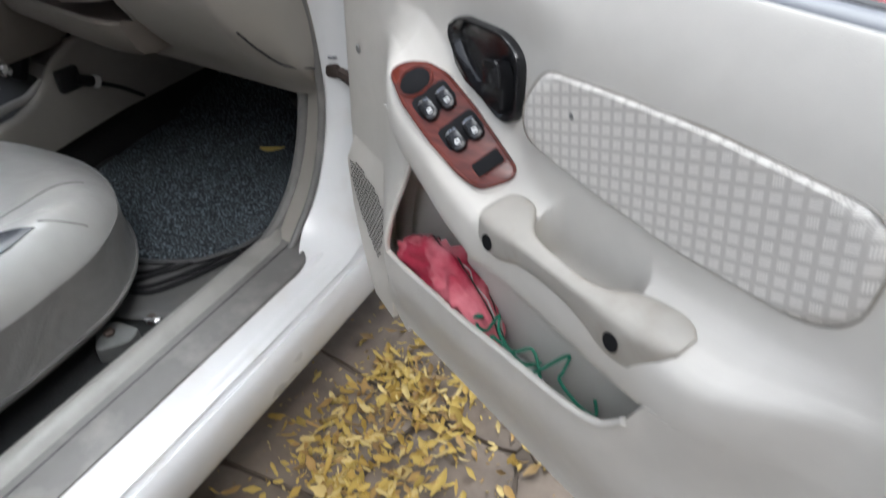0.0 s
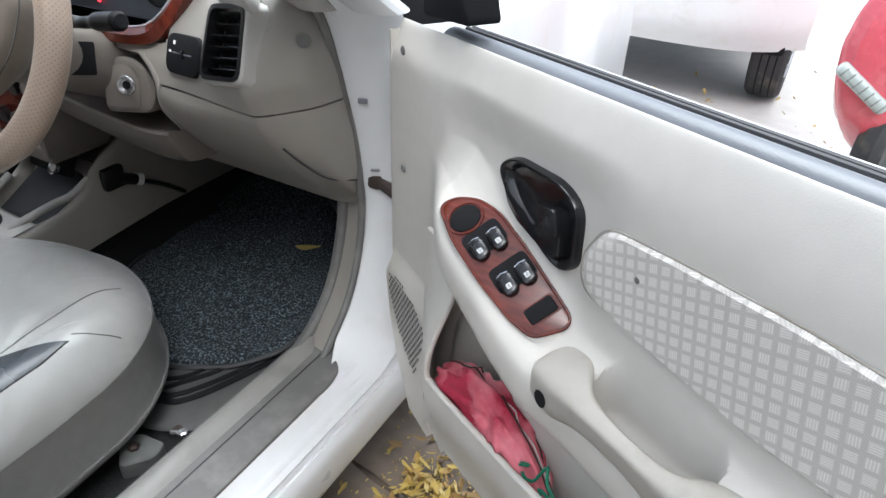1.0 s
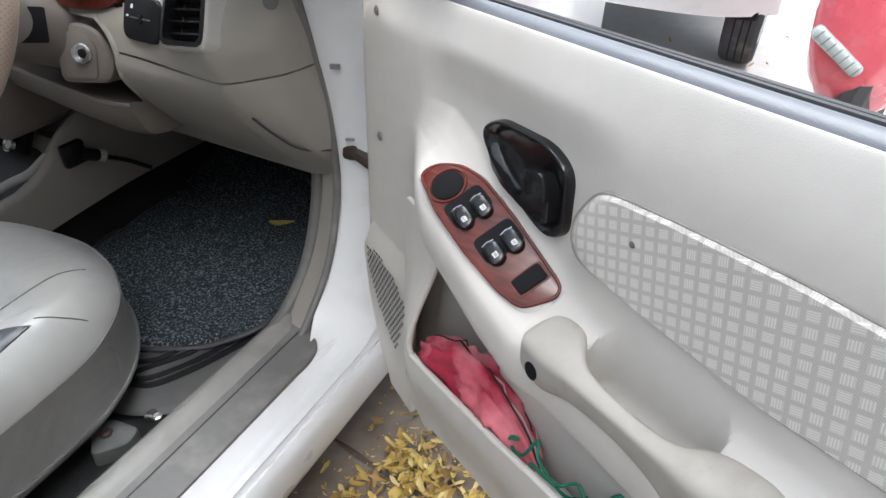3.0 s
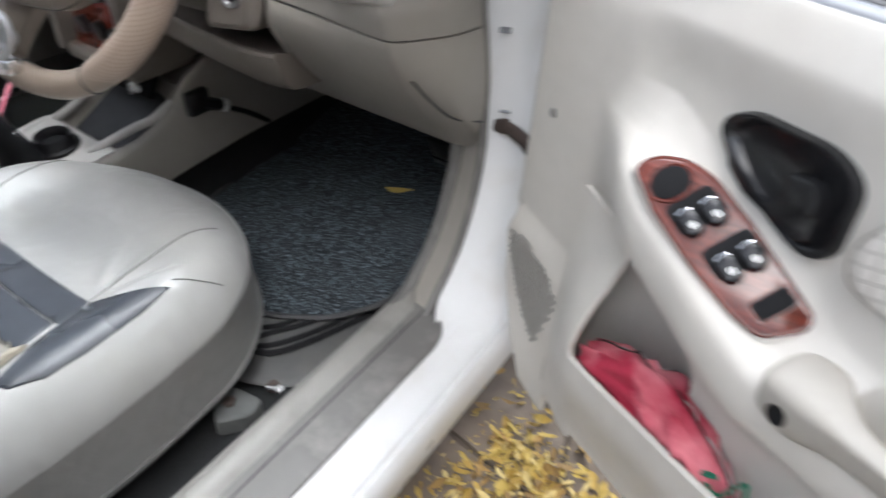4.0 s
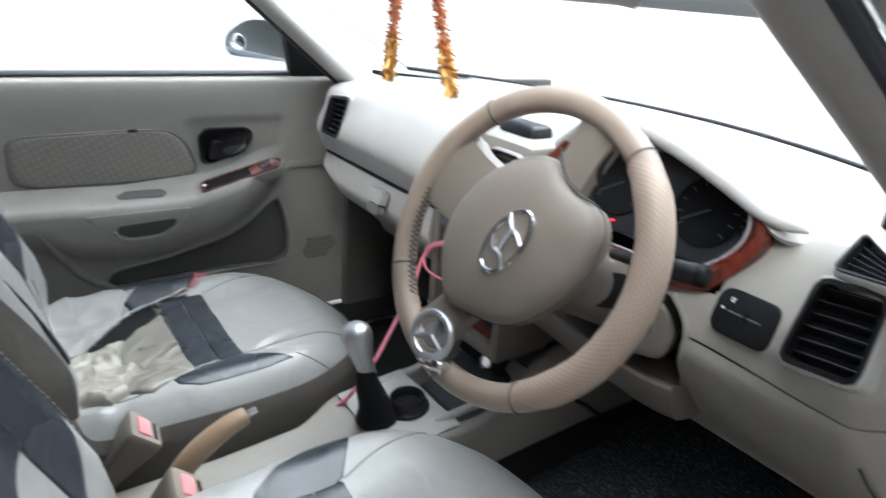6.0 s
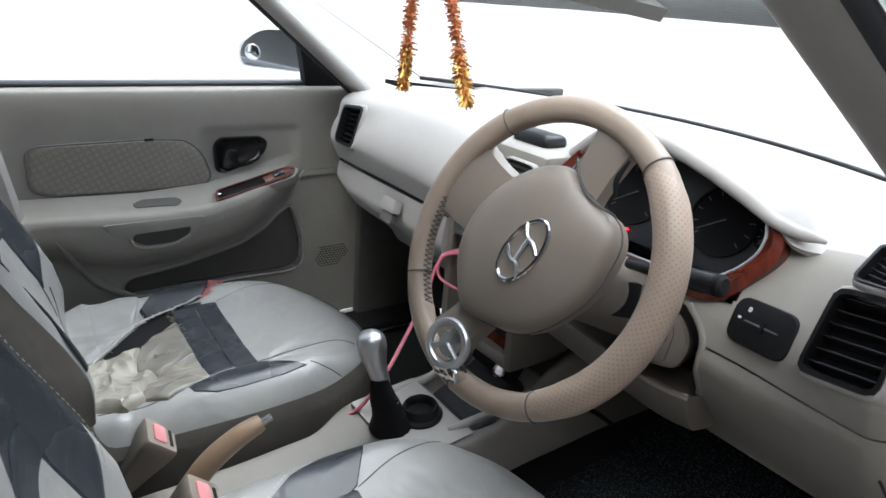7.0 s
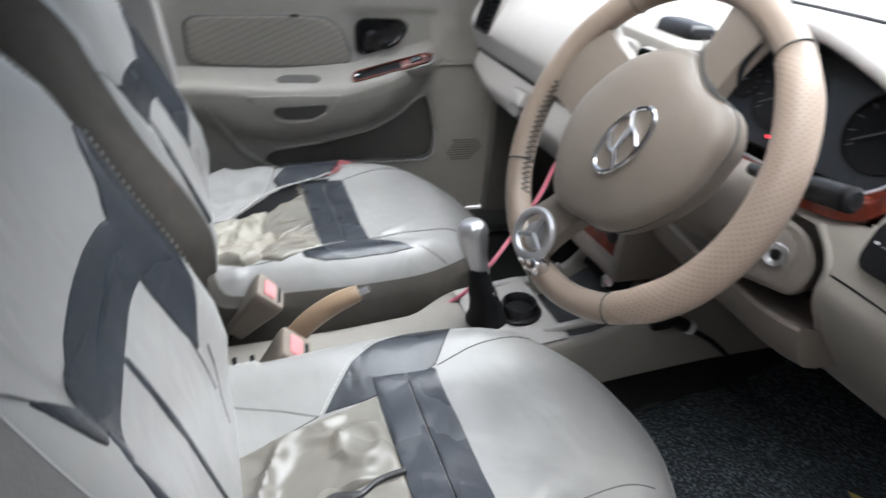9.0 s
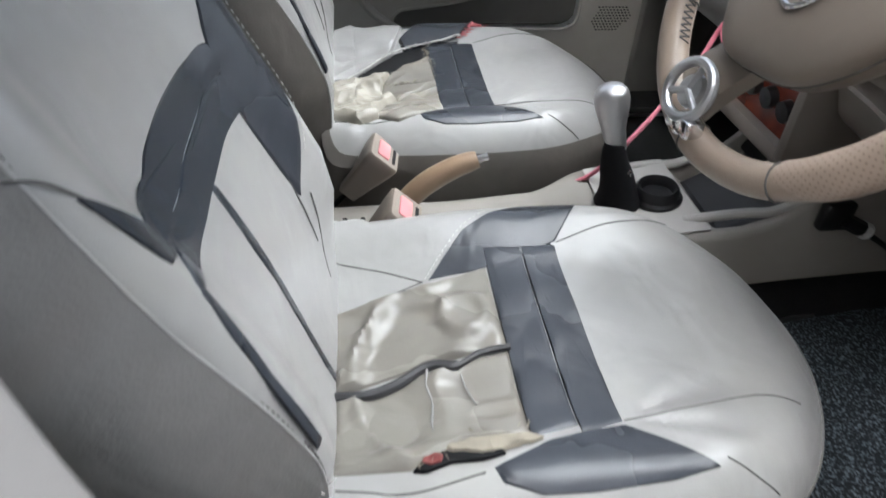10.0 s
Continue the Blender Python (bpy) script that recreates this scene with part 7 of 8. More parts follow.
    part("insert_groove", tube([on_surface(wall, (p.x, p.y), -0.0005) for p in sector([c + (q - c) * 1.008 for c in [sum(ins, V(0, 0)) / len(ins)] for q in ins], 100)], 0.0010, 6, loop=True), TRIM_WORN, cloth, "thin dark groove round the cloth")
    part("burn_mark", lathe([(0.0034, 0), (0.0022, 0.0006), (0, 0.0007)], axes(door_pt(0.557, 0.0090, 0.896), DOOR.to_3x3() @ V(1, 0, 0), (0, 0, 1)), 7), DARK_TRIM, cloth, "small burnt mark")
    # inner handle
    build_handle(door, [V(*p) for p in HANDLE], fd, -0.002)
    # wood switch panel on the sloping armrest top
    o = door_pt(0.385, 0.035, 0.812)
    fw = axes(o, door_pt(0.474, 0.026, 0.778) - door_pt(0.304, 0.043, 0.845), door_pt(0.39, 0.007, 0.828) - door_pt(0.387, 0.060, 0.795))
    inv = fw.inverted()
    flat = [(inv @ door_pt(*p)).to_2d() for p in ((0.287, 0.062, 0.839), (0.33, 0.066, 0.817), (0.387, 0.061, 0.795), (0.440, 0.052, 0.777), (0.468, 0.042, 0.770), (0.484, 0.010, 0.784), (0.478, 0.001, 0.791), (0.39, 0.006, 0.828), (0.34, 0.012, 0.847), (0.312, 0.022, 0.851), (0.291, 0.042, 0.847))]
    wood_outline = rounded(flat, 0.010, 4)
    part("switch_base", prism([V(p.x * 1.07, p.y * 1.12) for p in wood_outline], 0.0005, fw, 0.006, -0.020), TRIM, door)
    wood = part("switch_panel", prism(wood_outline, 0.004, fw, 0.003, -0.005), WOOD, door, "glossy red wood switch panel")

    wc = sum(wood_outline, V(0, 0)) / len(wood_outline)
    part("panel_rim", tube([fw @ V(*(wc + (p - wc) * 0.985), 0.0028) for p in sector(wood_outline, 90)], 0.0022, 8, loop=True), WOOD, wood, "glossy rounded rim of the panel")

    def at(u, v, z):
        return (inv @ door_pt(u, v, z)).to_2d()
    r0 = at(0.317, 0.043, 0.838)
    part("blank_knob", lathe([(0.0190, 0.003), (0.0190, 0.0052), (0.017, 0.0062), (0.0, 0.0064)], fw @ Matrix.Translation((r0.x + 0.004, r0.y - 0.002, 0)) @ Matrix.Scale(0.82, 4, (1, 0, 0)), 32), BLACK_MATT, wood, "round matt black blank")
    part("blank_rim", tube([fw @ Matrix.Translation((r0.x + 0.004, r0.y - 0.002, 0)) @ V(0.0182 * math.cos(t), 0.0218 * math.sin(t), 0.0042) for t in [k * math.pi / 16 for k in range(32)]], 0.0016, 6, loop=True), WOOD, wood)
    for p, q in ((at(0.361, 0.046, 0.815), at(0.365, 0.026, 0.826)), (at(0.411, 0.038, 0.799), at(0.414, 0.018, 0.810))):
        mid = (p + q) / 2
        well = rounded([mid + V(-0.027, -0.024), mid + V(0.006, -0.024), mid + V(0.006, 0.024), mid + V(-0.027, 0.024)], 0.008)
        part("switch_well", prism(well, 0.0044, fw, 0, 0.0), BLACK_MATT, wood)
        for c in (p, q):
            ol = rounded([c + V(-0.013, -0.0095), c + V(0.010, -0.0095), c + V(0.015, 0.0), c + V(0.010, 0.0095), c + V(-0.013, 0.0095)], 0.007, 4)
            btn = part("window_switch", prism(ol, 0.0125, fw, 0.005, 0.002), BLACK_GLOSS, wood, "glossy black window switch")
            part("window_sign", join(ring_frame([c + V(*p) for p in ((0.0005, -0.0028), (0.006, -0.0028), (0.006, 0.0028), (0.0005, 0.0028))], [c + V(*p) for p in ((0.0015, -0.0018), (0.005, -0.0018), (0.005, 0.0018), (0.0015, 0.0018))], 0.0128, fw, 0.012), prism([c + V(*p) for p in ((0.0028, -0.0028), (0.0037, -0.0028), (0.0037, 0.0028), (0.0028, 0.0028))], 0.0128, fw, 0, 0.012)), MARK, btn)
            part("chrome_edge", tube([fw @ V(c.x - 0.012, c.y + 0.007, 0.0105), fw @ V(c.x - 0.0135, c.y, 0.0110), fw @ V(c.x - 0.012, c.y - 0.007, 0.0105)], 0.0010, 5), CHROME, btn)
    lk = at(0.452, 0.022, 0.789)
    out = rounded([lk + V(-0.011, -0.020), lk + V(0.011, -0.020), lk + V(0.011, 0.020), lk + V(-0.011, 0.020)], 0.004)
    lb = part("lock_switch", prism([lk + (p - lk) * 0.84 for p in out], 0.0075, fw, 0.002, 0.0), BLACK_MATT, wood, "black window lock switch")
    part("lock_rim", ring_frame(sector(out, 28), sector([lk + (p - lk) * 0.86 for p in out], 28), 0.0058, fw, 0.0), WOOD, lb)
    # pull grip: a worn cap let into the armrest, with two screw holes
    grip_line = [(0.494, 0.030, 0.0580, 0.020), (0.500, 0.018, 0.0645, 0.036), (0.515, 0.013, 0.0670, 0.042), (0.535, 0.015, 0.0675, 0.043), (0.552, 0.028, 0.0670, 0.036), (0.570, 0.0405, 0.0660, 0.028), (0.60, 0.0455, 0.0650, 0.024), (0.64, 0.0455, 0.0640, 0.025), (0.672, 0.0400, 0.0630, 0.034), (0.692, 0.024, 0.0625, 0.045), (0.712, 0.016, 0.0615, 0.050), (0.735, 0.014, 0.0600, 0.050), (0.752, 0.018, 0.0560, 0.044), (0.762, 0.026, 0.0480, 0.030)]
    sm = [spline([V(u, vb, vf) for u, vb, vf, h in grip_line], 5), spline([V(h, 0, 0) for u, vb, vf, h in grip_line], 5)]
    rows = []
    for p, hh in zip(*sm):
        u, vb, vf, h = p.x, p.y, p.z, hh.x
        zt = belt_z(u) - 0.2215 + curve_value([(0.48, -0.054), (0.60, -0.047), (0.72, -0.042), (0.80, -0.030)], u) + 0.006
        vm, vr = (vb + vf) / 2, (vf - vb) / 2
        row = []
        for k in range(28):
            c, sn = math.cos(k * math.pi / 14), math.sin(k * math.pi / 14)
            vv = vm + vr * math.copysign(abs(c) ** 0.42, c)
            slope = 0.35 * (vf - vv) * (1 if sn > 0 else 0.0)
            row.append(door_pt(u, vv - 0.004 * (1 - sn) * 0.5 * (c > 0), zt - h / 2 + (h / 2) * math.copysign(abs(sn) ** 0.42, sn) + slope))
        rows.append(row)
    gp = part("pull_grip", loft(rows), TRIM_WORN, door, "grubby worn beige pull grip")
    for u, v, z in ((0.523, 0.0664, 0.746), (0.708, 0.0612, 0.767)):
        part("screw_hole", lathe([(0.0095, 0.0), (0.0080, -0.0015), (0.0, -0.002)], axes(door_pt(u, v, z), DOOR.to_3x3() @ V(1, 0.0, 0), DOOR.to_3x3() @ V(0, -0.06, 1)), 16), BLACK_MATT, gp, "dark screw hole")
    # belt rail: padded shoulder, rubber wiper and glass
    us = [0.12 + 0.86 * i / 24 for i in range(25)]
    part("belt_rail", loft([[door_pt(u, -0.038 + 0.0165 * math.cos(k * math.pi / 8), rail_z(u) - 0.003 + 0.012 * math.sin(k * math.pi / 8)) for k in range(16)] for u in us]), RUBBER_GREY, door, "smooth grey window rail")
    part("belt_wiper", tube([door_pt(u, -0.0575, rail_z(u) + 0.004) for u in us], 0.0038, 8), RUBBER, door, "black rubber window wiper strip")
    part("glass_run", tube([door_pt(u, -0.0625, rail_z(u) + 0.002) for u in us], 0.0018, 8), STEEL, door)
    part("outer_wiper", tube([door_pt(u, -0.0672, rail_z(u) + 0.003) for u in us], 0.0042, 8), RUBBER, door)
    part("outer_edge", loft([[door_pt(u, -0.078 + 0.006 * math.cos(k * math.pi / 5), rail_z(u) - 0.006 + 0.006 * math.sin(k * math.pi / 5)) for k in range(10)] for u in us]), PAINT, door)
    pane = part("window_glass", sheet(lambda a, b: door_pt(0.17 + 0.80 * a, -0.0632, rail_z(0.17 + 0.80 * a) - 0.10 + 0.104 * b), 6, 2, 0.003), GLASS, door, "wound-down clear window glass edge")
    pane.visible_shadow = False
    # black triangular cover for the outside mirror
    tri = rounded([V(0.09, belt_z(0.1) - 0.005), V(0.215, belt_z(0.2) + 0.004), V(0.17, 1.12), V(0.12, 1.16)], 0.012)
    part("mirror_cover", prism([(p.x, p.y) for p in tri], -0.005, fd, 0.006, -0.05), BLACK_MATT, door, "black mirror base cover")
    # screws on the front edge
    for z in (0.950, 0.770):
        part("edge_screw", lathe([(0.007, 0.001), (0.005, 0.003), (0, 0.003)], axes(door_pt(0.054, 0.004, z), DOOR.to_3x3() @ V(1, 0, 0), (0, 0, 1)), 12), DARK_TRIM, door)
    for z in (0.62, 0.86):
        part("hinge", rbox(door_pt(-0.02, -0.05, z), (0.05, 0.05, 0.06), 0.008), PAINT, door)


def cloth_panel(outline, surf, lift, cell=0.0128):
    """A padded cloth panel with its weave laid out in even cells."""
    bm = puff(outline, surf, lift, 72, -0.002)
    layer = bm.loops.layers.uv.new("UVMap")
    inv = DOOR.inverted()
    for f in bm.faces:
        for loop in f.loops:
            q = inv @ loop.vert.co
            loop[layer].uv = ((q.x * 0.90 + q.z * 0.20) / cell, (q.z * 0.98 - q.x * 0.42) / cell)
    return bm


def build_handle(parent, outline, f, v, flip=False):
    """Black inner door handle: a dished surround with a pull lever."""
    out = sector(rounded(outline, 0.022, 6), 64)
    c = sum(out, V(0, 0)) / 64
    rows = [[f @ V(p.x, p.y, v - 0.01) for p in out], [f @ V(p.x, p.y, v + 0.0015) for p in out]]
    for k, z in ((0.975, 0.0048), (0.93, 0.0050), (0.86, 0.0025), (0.78, -0.004), (0.5, -0.008), (0.2, -0.009)):
        rows.append([f @ V(*(c + (p - c) * k), v + z) for p in out])
    h = part("inner_handle", loft(rows), BLACK_GLOSS, parent, "glossy black inner door handle")
    x0, x1 = min(p.x for p in out), max(p.x for p in out)
    z0, z1 = min(p.y for p in out), max(p.y for p in out)

    def at(a, b):
        return V(x1 - (x1 - x0) * a if flip else x0 + (x1 - x0) * a, z0 + (z1 - z0) * b)
    arm = [at(*p) for p in ((0.09, 0.53), (0.14, 0.44), (0.27, 0.33), (0.43, 0.23), (0.55, 0.26), (0.61, 0.47), (0.60, 0.63), (0.76, 0.69), (0.82, 0.58), (0.85, 0.40), (0.86, 0.17), (0.78, 0.10), (0.56, 0.13), (0.33, 0.19), (0.17, 0.32))]
    lever = part("lever", prism([(p.x, p.y) for p in rounded(arm, 0.003, 3)], v + 0.0085, f, 0.0045, v - 0.006), BLACK_GLOSS, h, "black pull lever")
    block = [at(*p) for p in ((0.585, 0.65), (0.76, 0.72), (0.82, 0.58), (0.84, 0.41), (0.70, 0.42), (0.62, 0.34))]
    part("lever_block", prism([(p.x, p.y) for p in rounded(block, 0.004, 3)], v + 0.0125, f, 0.004, v), BLACK_GLOSS, lever)
    return h


# ---- things in the door pocket ----
def in_pocket(u, v, z, gap=0.008):
    """A point of the door's frame, kept behind the pocket's outer wall."""
    if z < pocket_top(u) + 0.004:
        v = min(v, pocket_reach(u, min(z, pocket_top(u))) - gap)
    return door_pt(u, v, z)


def build_pocket_things():
    rows = []
    rnd = random.Random(5)
    n = 44
    for i in range(61):
        t = i / 60
        u, z = 0.262 + 0.27 * t, 0.535 + 0.045 * math.sin(math.pi * min(1.0, t * 0.85))
        r = 0.042 * math.sin(math.pi * min(0.985, 0.14 + t * 0.84)) ** 0.7
        row = []
        for k in range(n):
            an = 2 * math.pi * k / n
            fold = 0.95 + 0.35 * noise.noise(V(math.cos(an) * 2.2, math.sin(an) * 2.2, t * 3.5)) + 0.8 * (0.22 - abs(noise.noise(V(math.cos(an) * 2.6, math.sin(an) * 2.6, t * 4.5)))) + 0.22 * (0.2 - abs(noise.noise(V(math.cos(an) * 5, math.sin(an) * 5, 7 + t * 8)))) + 0.05 * noise.noise(V(math.cos(an) * 8, math.sin(an) * 8, t * 12))
            row.append(in_pocket(u + 0.012 * noise.noise(V(an * 2, t * 7, 0)), 0.030 + r * 0.75 * fold * math.cos(an), z + r * fold * math.sin(an)))
        rows.append(row)
    cl = part("red_cloth", loft(rows), RED_CLOTH, angle=120)
    tagged(cl, "crumpled red cotton cloth stuffed in the door pocket", "cloth")
    for first, mat, name, r in ((12, RUST, "dark_stripe", 0.0013), (13, PALE_THREAD, "pale_stripe", 0.0010), (17, RUST, "dark_stripe", 0.0012), (18, PALE_THREAD, "pale_stripe", 0.0010)):
        part(name, tube([row[first % n] + (row[first % n] - sum(row, V(0, 0, 0)) / n).normalized() * 0.0006 for row in rows], r, 5), mat, cl, "woven stripe")
    pts = []
    for k in range(26):
        pts.append(in_pocket(0.46 + 0.20 * (k / 25) + rnd.gauss(0, 0.016), 0.040 + rnd.gauss(0, 0.014), 0.580 + 0.045 * k / 25 + rnd.gauss(0, 0.012), 0.012))
    st = part("green_string", tube(spline(pts, 5), 0.0020, 6), GREEN)
    tagged(st, "tangled green string lying in the door pocket", "string")
    rows = []
    for i in range(9):
        t = i / 8
        rows.append([in_pocket(0.50 + 0.12 * t, 0.040 + 0.022 * math.cos(a) * (0.6 + 0.4 * math.sin(math.pi * t)) , 0.545 + 0.035 * t + (0.022 + 0.006 * noise.noise(V(t * 6, a, 0))) * math.sin(a) * (0.5 + 0.5 * math.sin(math.pi * t))) for a in [k * math.pi / 6 for k in range(12)]])
    pl = part("clear_plastic_bag", loft(rows), PLATE, angle=70)
    tagged(pl, "crumpled pale plastic bag in the door pocket", "plastic bag")


# ---- passenger door ----
def build_passenger_door(car):
    X = -0.765
    top_line = [(-0.83, 0.778), (-0.612, 0.776), (-0.451, 0.771), (-0.283, 0.782), (-0.185, 0.803), (-0.099, 0.831), (-0.035, 0.852)]
    crease = [(-0.83, 0.746), (-0.625, 0.745), (-0.535, 0.738), (-0.417, 0.731), (-0.30, 0.735), (-0.212, 0.761), (-0.128, 0.790), (-0.058, 0.818), (-0.035, 0.822)]
    under = [(-0.83, 0.68), (-0.62, 0.635), (-0.556, 0.604), (-0.485, 0.587), (-0.374, 0.592), (-0.243, 0.618), (-0.135, 0.680), (-0.065, 0.738), (-0.035, 0.78)]

    def profile(y):
        zp, zc, zl = curve_value(top_line, y), curve_value(crease, y), curve_value(under, y)
        r = 0.078 * smooth(-0.034, -0.20, y)
        return [(-0.035, 1.012), (-0.010, 1.009), (0.0, 0.996), (0.004, 0.96), (0.004, max(0.90, zp + 0.02)), (0.005, zp + 0.014), (0.004 + r * 0.10, zp), (0.004 + r * 0.45, zc + (zp - zc) * 0.52), (0.004 + r * 0.84, zc + (zp - zc) * 0.20), (0.004 + r * 0.98, zc - 0.006), (0.004 + r, zc - 0.020), (0.004 + r * 0.95, zc - 0.042), (0.004 + r * 0.72, zl + (zc - zl) * 0.36), (0.004 + r * 0.36, zl + (zc - zl) * 0.12), (0.006 + r * 0.10, zl), (0.006, zl - 0.03), (0.010, 0.52), (0.016, 0.44), (0.016, 0.36)]

    def pt(y, s):
        sec = profile(y)
        k = s * (len(sec) - 1)
        i = min(int(k), len(sec) - 2)
        t = k - i
        p, q = sec[max(0, i - 1)], sec[min(len(sec) - 1, i + 2)]
        v, z = [0.5 * (2 * b + (c - a) * t + (2 * a - 5 * b + 4 * c - e) * t * t + (3 * b - a - 3 * c + e) * t ** 3) for a, b, c, e in ((p[0], sec[i][0], sec[i + 1][0], q[0]), (p[1], sec[i][1], sec[i + 1][1], q[1]))]
        bowl = smooth(-0.32, -0.27, y) * (1 - smooth(-0.075, -0.04, y)) * smooth(0.92, 0.90, z) * (1 - smooth(0.82, 0.785, z))
        return V(X + v - 0.010 * bowl, y, z)

    def reach(y, z):
        """How far the trim stands out at a height."""
        lo, hi = 0.0, 1.0
        for _ in range(24):
            mid = (lo + hi) / 2
            if pt(y, mid).z > z:
                lo = mid
            else:
                hi = mid
        return pt(y, lo).x

    def on_trim(y, z):
        return (reach(y, z), y, z)
    door = part("car_door", rbox((X - 0.080, -0.33, 0.66), (0.09, 1.04, 0.66), 0.01), PAINT, car, "closed passenger door with grey-beige trim and woven insert")
    grip = [(-0.132, 0.876), (-0.150, 0.891), (-0.253, 0.892), (-0.271, 0.874), (-0.267, 0.808), (-0.248, 0.802), (-0.181, 0.822), (-0.142, 0.846)]
    pocket = rounded([V(-0.112, 0.682), V(-0.072, 0.705), V(-0.054, 0.656), V(-0.037, 0.579), V(-0.042, 0.525), V(-0.078, 0.511), V(-0.214, 0.515), V(-0.50, 0.507), V(-0.506, 0.542), V(-0.486, 0.561), V(-0.356, 0.578), V(-0.21, 0.613), V(-0.145, 0.648)], 0.014, 4)
    cut = [(p.x, p.y) for p in pocket]
    tr = part("trim_panel", sheet(lambda a, b: pt(0.17 - 1.0 * a, b), 220, 150, 0.006, lambda p: in_polygon((p.y, p.z), cut) or in_polygon((p.y, p.z), grown(grip, 0.84))), SIDE_TRIM_SHADED, door, "grey-beige moulded door trim")
    # Pocket back is the same plastic, its shade put into a darker colour.
    part("pocket", puff(pocket, lambda y, z: (X - 0.022, y, z), 0.002, 60, -0.002), SHADE_DARK_TRIM, door, "map pocket with shade in its dark colour")
    rim = [V(*on_trim(p.x, p.y)) for p in sector(pocket, 120)]
    part("pocket_rim", tube(rim, 0.0042, 8, loop=True), SIDE_TRIM_SHADED, tr)
    part("pocket_ridge", tube(spline([V(*on_trim(y, z)) for y, z in ((-0.635, 0.70), (-0.612, 0.655), (-0.584, 0.602), (-0.546, 0.553), (-0.467, 0.506), (-0.40, 0.488))], 6), [0.002 + 0.008 * math.sin(math.pi * i / 30) for i in range(31)], 10), SIDE_TRIM_SHADED, tr)
    f = Matrix(((0, 0, 1, X), (1, 0, 0, 0), (0, 1, 0, 0), (0, 0, 0, 1)))
    ins = rounded([V(-0.665, 0.878), V(-0.645, 0.892), V(-0.42, 0.897), V(-0.335, 0.892), V(-0.300, 0.860), V(-0.280, 0.806), V(-0.286, 0.782), V(-0.416, 0.776), V(-0.63, 0.780), V(-0.665, 0.796)], 0.018, 4)
    surf = lambda y, z: (X + 0.005, y, z)
    bm = puff(ins, surf, 0.0045, 64, -0.001)
    layer = bm.loops.layers.uv.new("UVMap")
    for fc in bm.faces:
        for loop in fc.loops:
            q = loop.vert.co
            loop[layer].uv = ((q.y * 0.9 + q.z * 0.4) / 0.0135, (q.z * 0.9 - q.y * 0.4) / 0.0135)
    cl = part("cloth_insert", bm, WEAVE_DARK, tr, "brown woven cloth insert")
    part("insert_welt", tube([on_surface(surf, (p.x, p.y), 0.001) for p in sector(ins, 90)], 0.0028, 6, loop=True), DARK_TRIM, cl)
    part("insert_notch", rbox((X + 0.008, -0.417, 0.8965), (0.006, 0.02, 0.006), 0.001, 1), BLACK_MATT, cl)
    build_handle(door, [V(*p) for p in grip], f, 0.0, True)
    # wood rimmed switch cup along the armrest
    o = V(-0.7135, -0.183, 0.7855)
    fw = axes(o, V(0.0, 0.21, 0.056), V(-1, 0.05, 0.66))
    out = sector(rounded([V(-0.112, -0.016), V(0.09, -0.018), V(0.112, 0.0), V(0.09, 0.014), V(-0.10, 0.016)], 0.012, 4), 44)
    part("switch_base", prism([V(p.x * 1.08, p.y * 1.25) for p in out], -0.001, fw, 0.004, -0.03), SIDE_TRIM_SHADED, door)
    w = part("switch_panel", ring_frame(out, [V(p.x * 0.94, p.y * 0.80) for p in out], 0.005, fw, -0.002), WOOD, door, "glossy red wood switch surround")
    part("cup", prism([V(p.x * 0.95, p.y * 0.84) for p in out], 0.001, fw, 0, -0.002), BLACK_MATT, w)
    part("switch_plate", prism(rounded([V(0.02, -0.012), V(0.095, -0.012), V(0.095, 0.010), V(0.02, 0.010)], 0.005), 0.004, fw, 0.001, 0), WOOD, w)
    part("window_switch", prism(rounded([V(0.045, -0.008), V(0.075, -0.008), V(0.075, 0.007), V(0.045, 0.007)], 0.003), 0.009, fw, 0.003, 0), BLACK_GLOSS, w)
    part("chrome_pin", lathe([(0.004, 0), (0.004, 0.006), (0, 0.007)], fw @ Matrix.Translation((-0.095, 0, 0.002)), 10), CHROME, w)
    # grip recess on the ledge, pull pocket below it; dark patches paint their shade
    part("grip_recess", puff(rounded([V(-0.474, 0.7545), V(-0.450, 0.761), V(-0.370, 0.761), V(-0.356, 0.7545), V(-0.373, 0.7475), V(-0.466, 0.7485)], 0.006), on_trim, 0.0012, 44, -0.003), RECESS_SHADE, door, "grip recess drawn as a patch of painted shade")
    cover = rounded([V(-0.547, 0.728), V(-0.538, 0.713), V(-0.520, 0.698), V(-0.496, 0.692), V(-0.480, 0.658), V(-0.42, 0.648), V(-0.362, 0.658), V(-0.334, 0.696), V(-0.312, 0.726)], 0.012)
    pull = part("pull_pocket", puff(cover, on_trim, 0.0022, 80, -0.003), SIDE_TRIM_SHADED, door, "moulded pull pocket")
    hollow = rounded([V(-0.483, 0.699), V(-0.349, 0.704), V(-0.353, 0.685), V(-0.386, 0.665), V(-0.455, 0.664), V(-0.485, 0.680)], 0.010)
    part("scoop", puff(hollow, on_trim, 0.0030, 60, -0.001), RECESS_SHADE, pull, "scooped hollow drawn as a patch of painted shade")
    part("scoop_lip", tube([on_surface(on_trim, (q.x, q.y), 0.004) for q in spline([V(-0.487, 0.686, 0), V(-0.478, 0.668, 0), V(-0.448, 0.659, 0), V(-0.392, 0.661, 0), V(-0.356, 0.679, 0)], 8)], 0.0038, 8), SIDE_TRIM_SHADED, pull)
    bm = bmesh.new()
    field = [(-0.003, 0.530), (0.013, 0.573), (0.084, 0.573), (0.099, 0.548), (0.072, 0.511), (0.010, 0.506)]
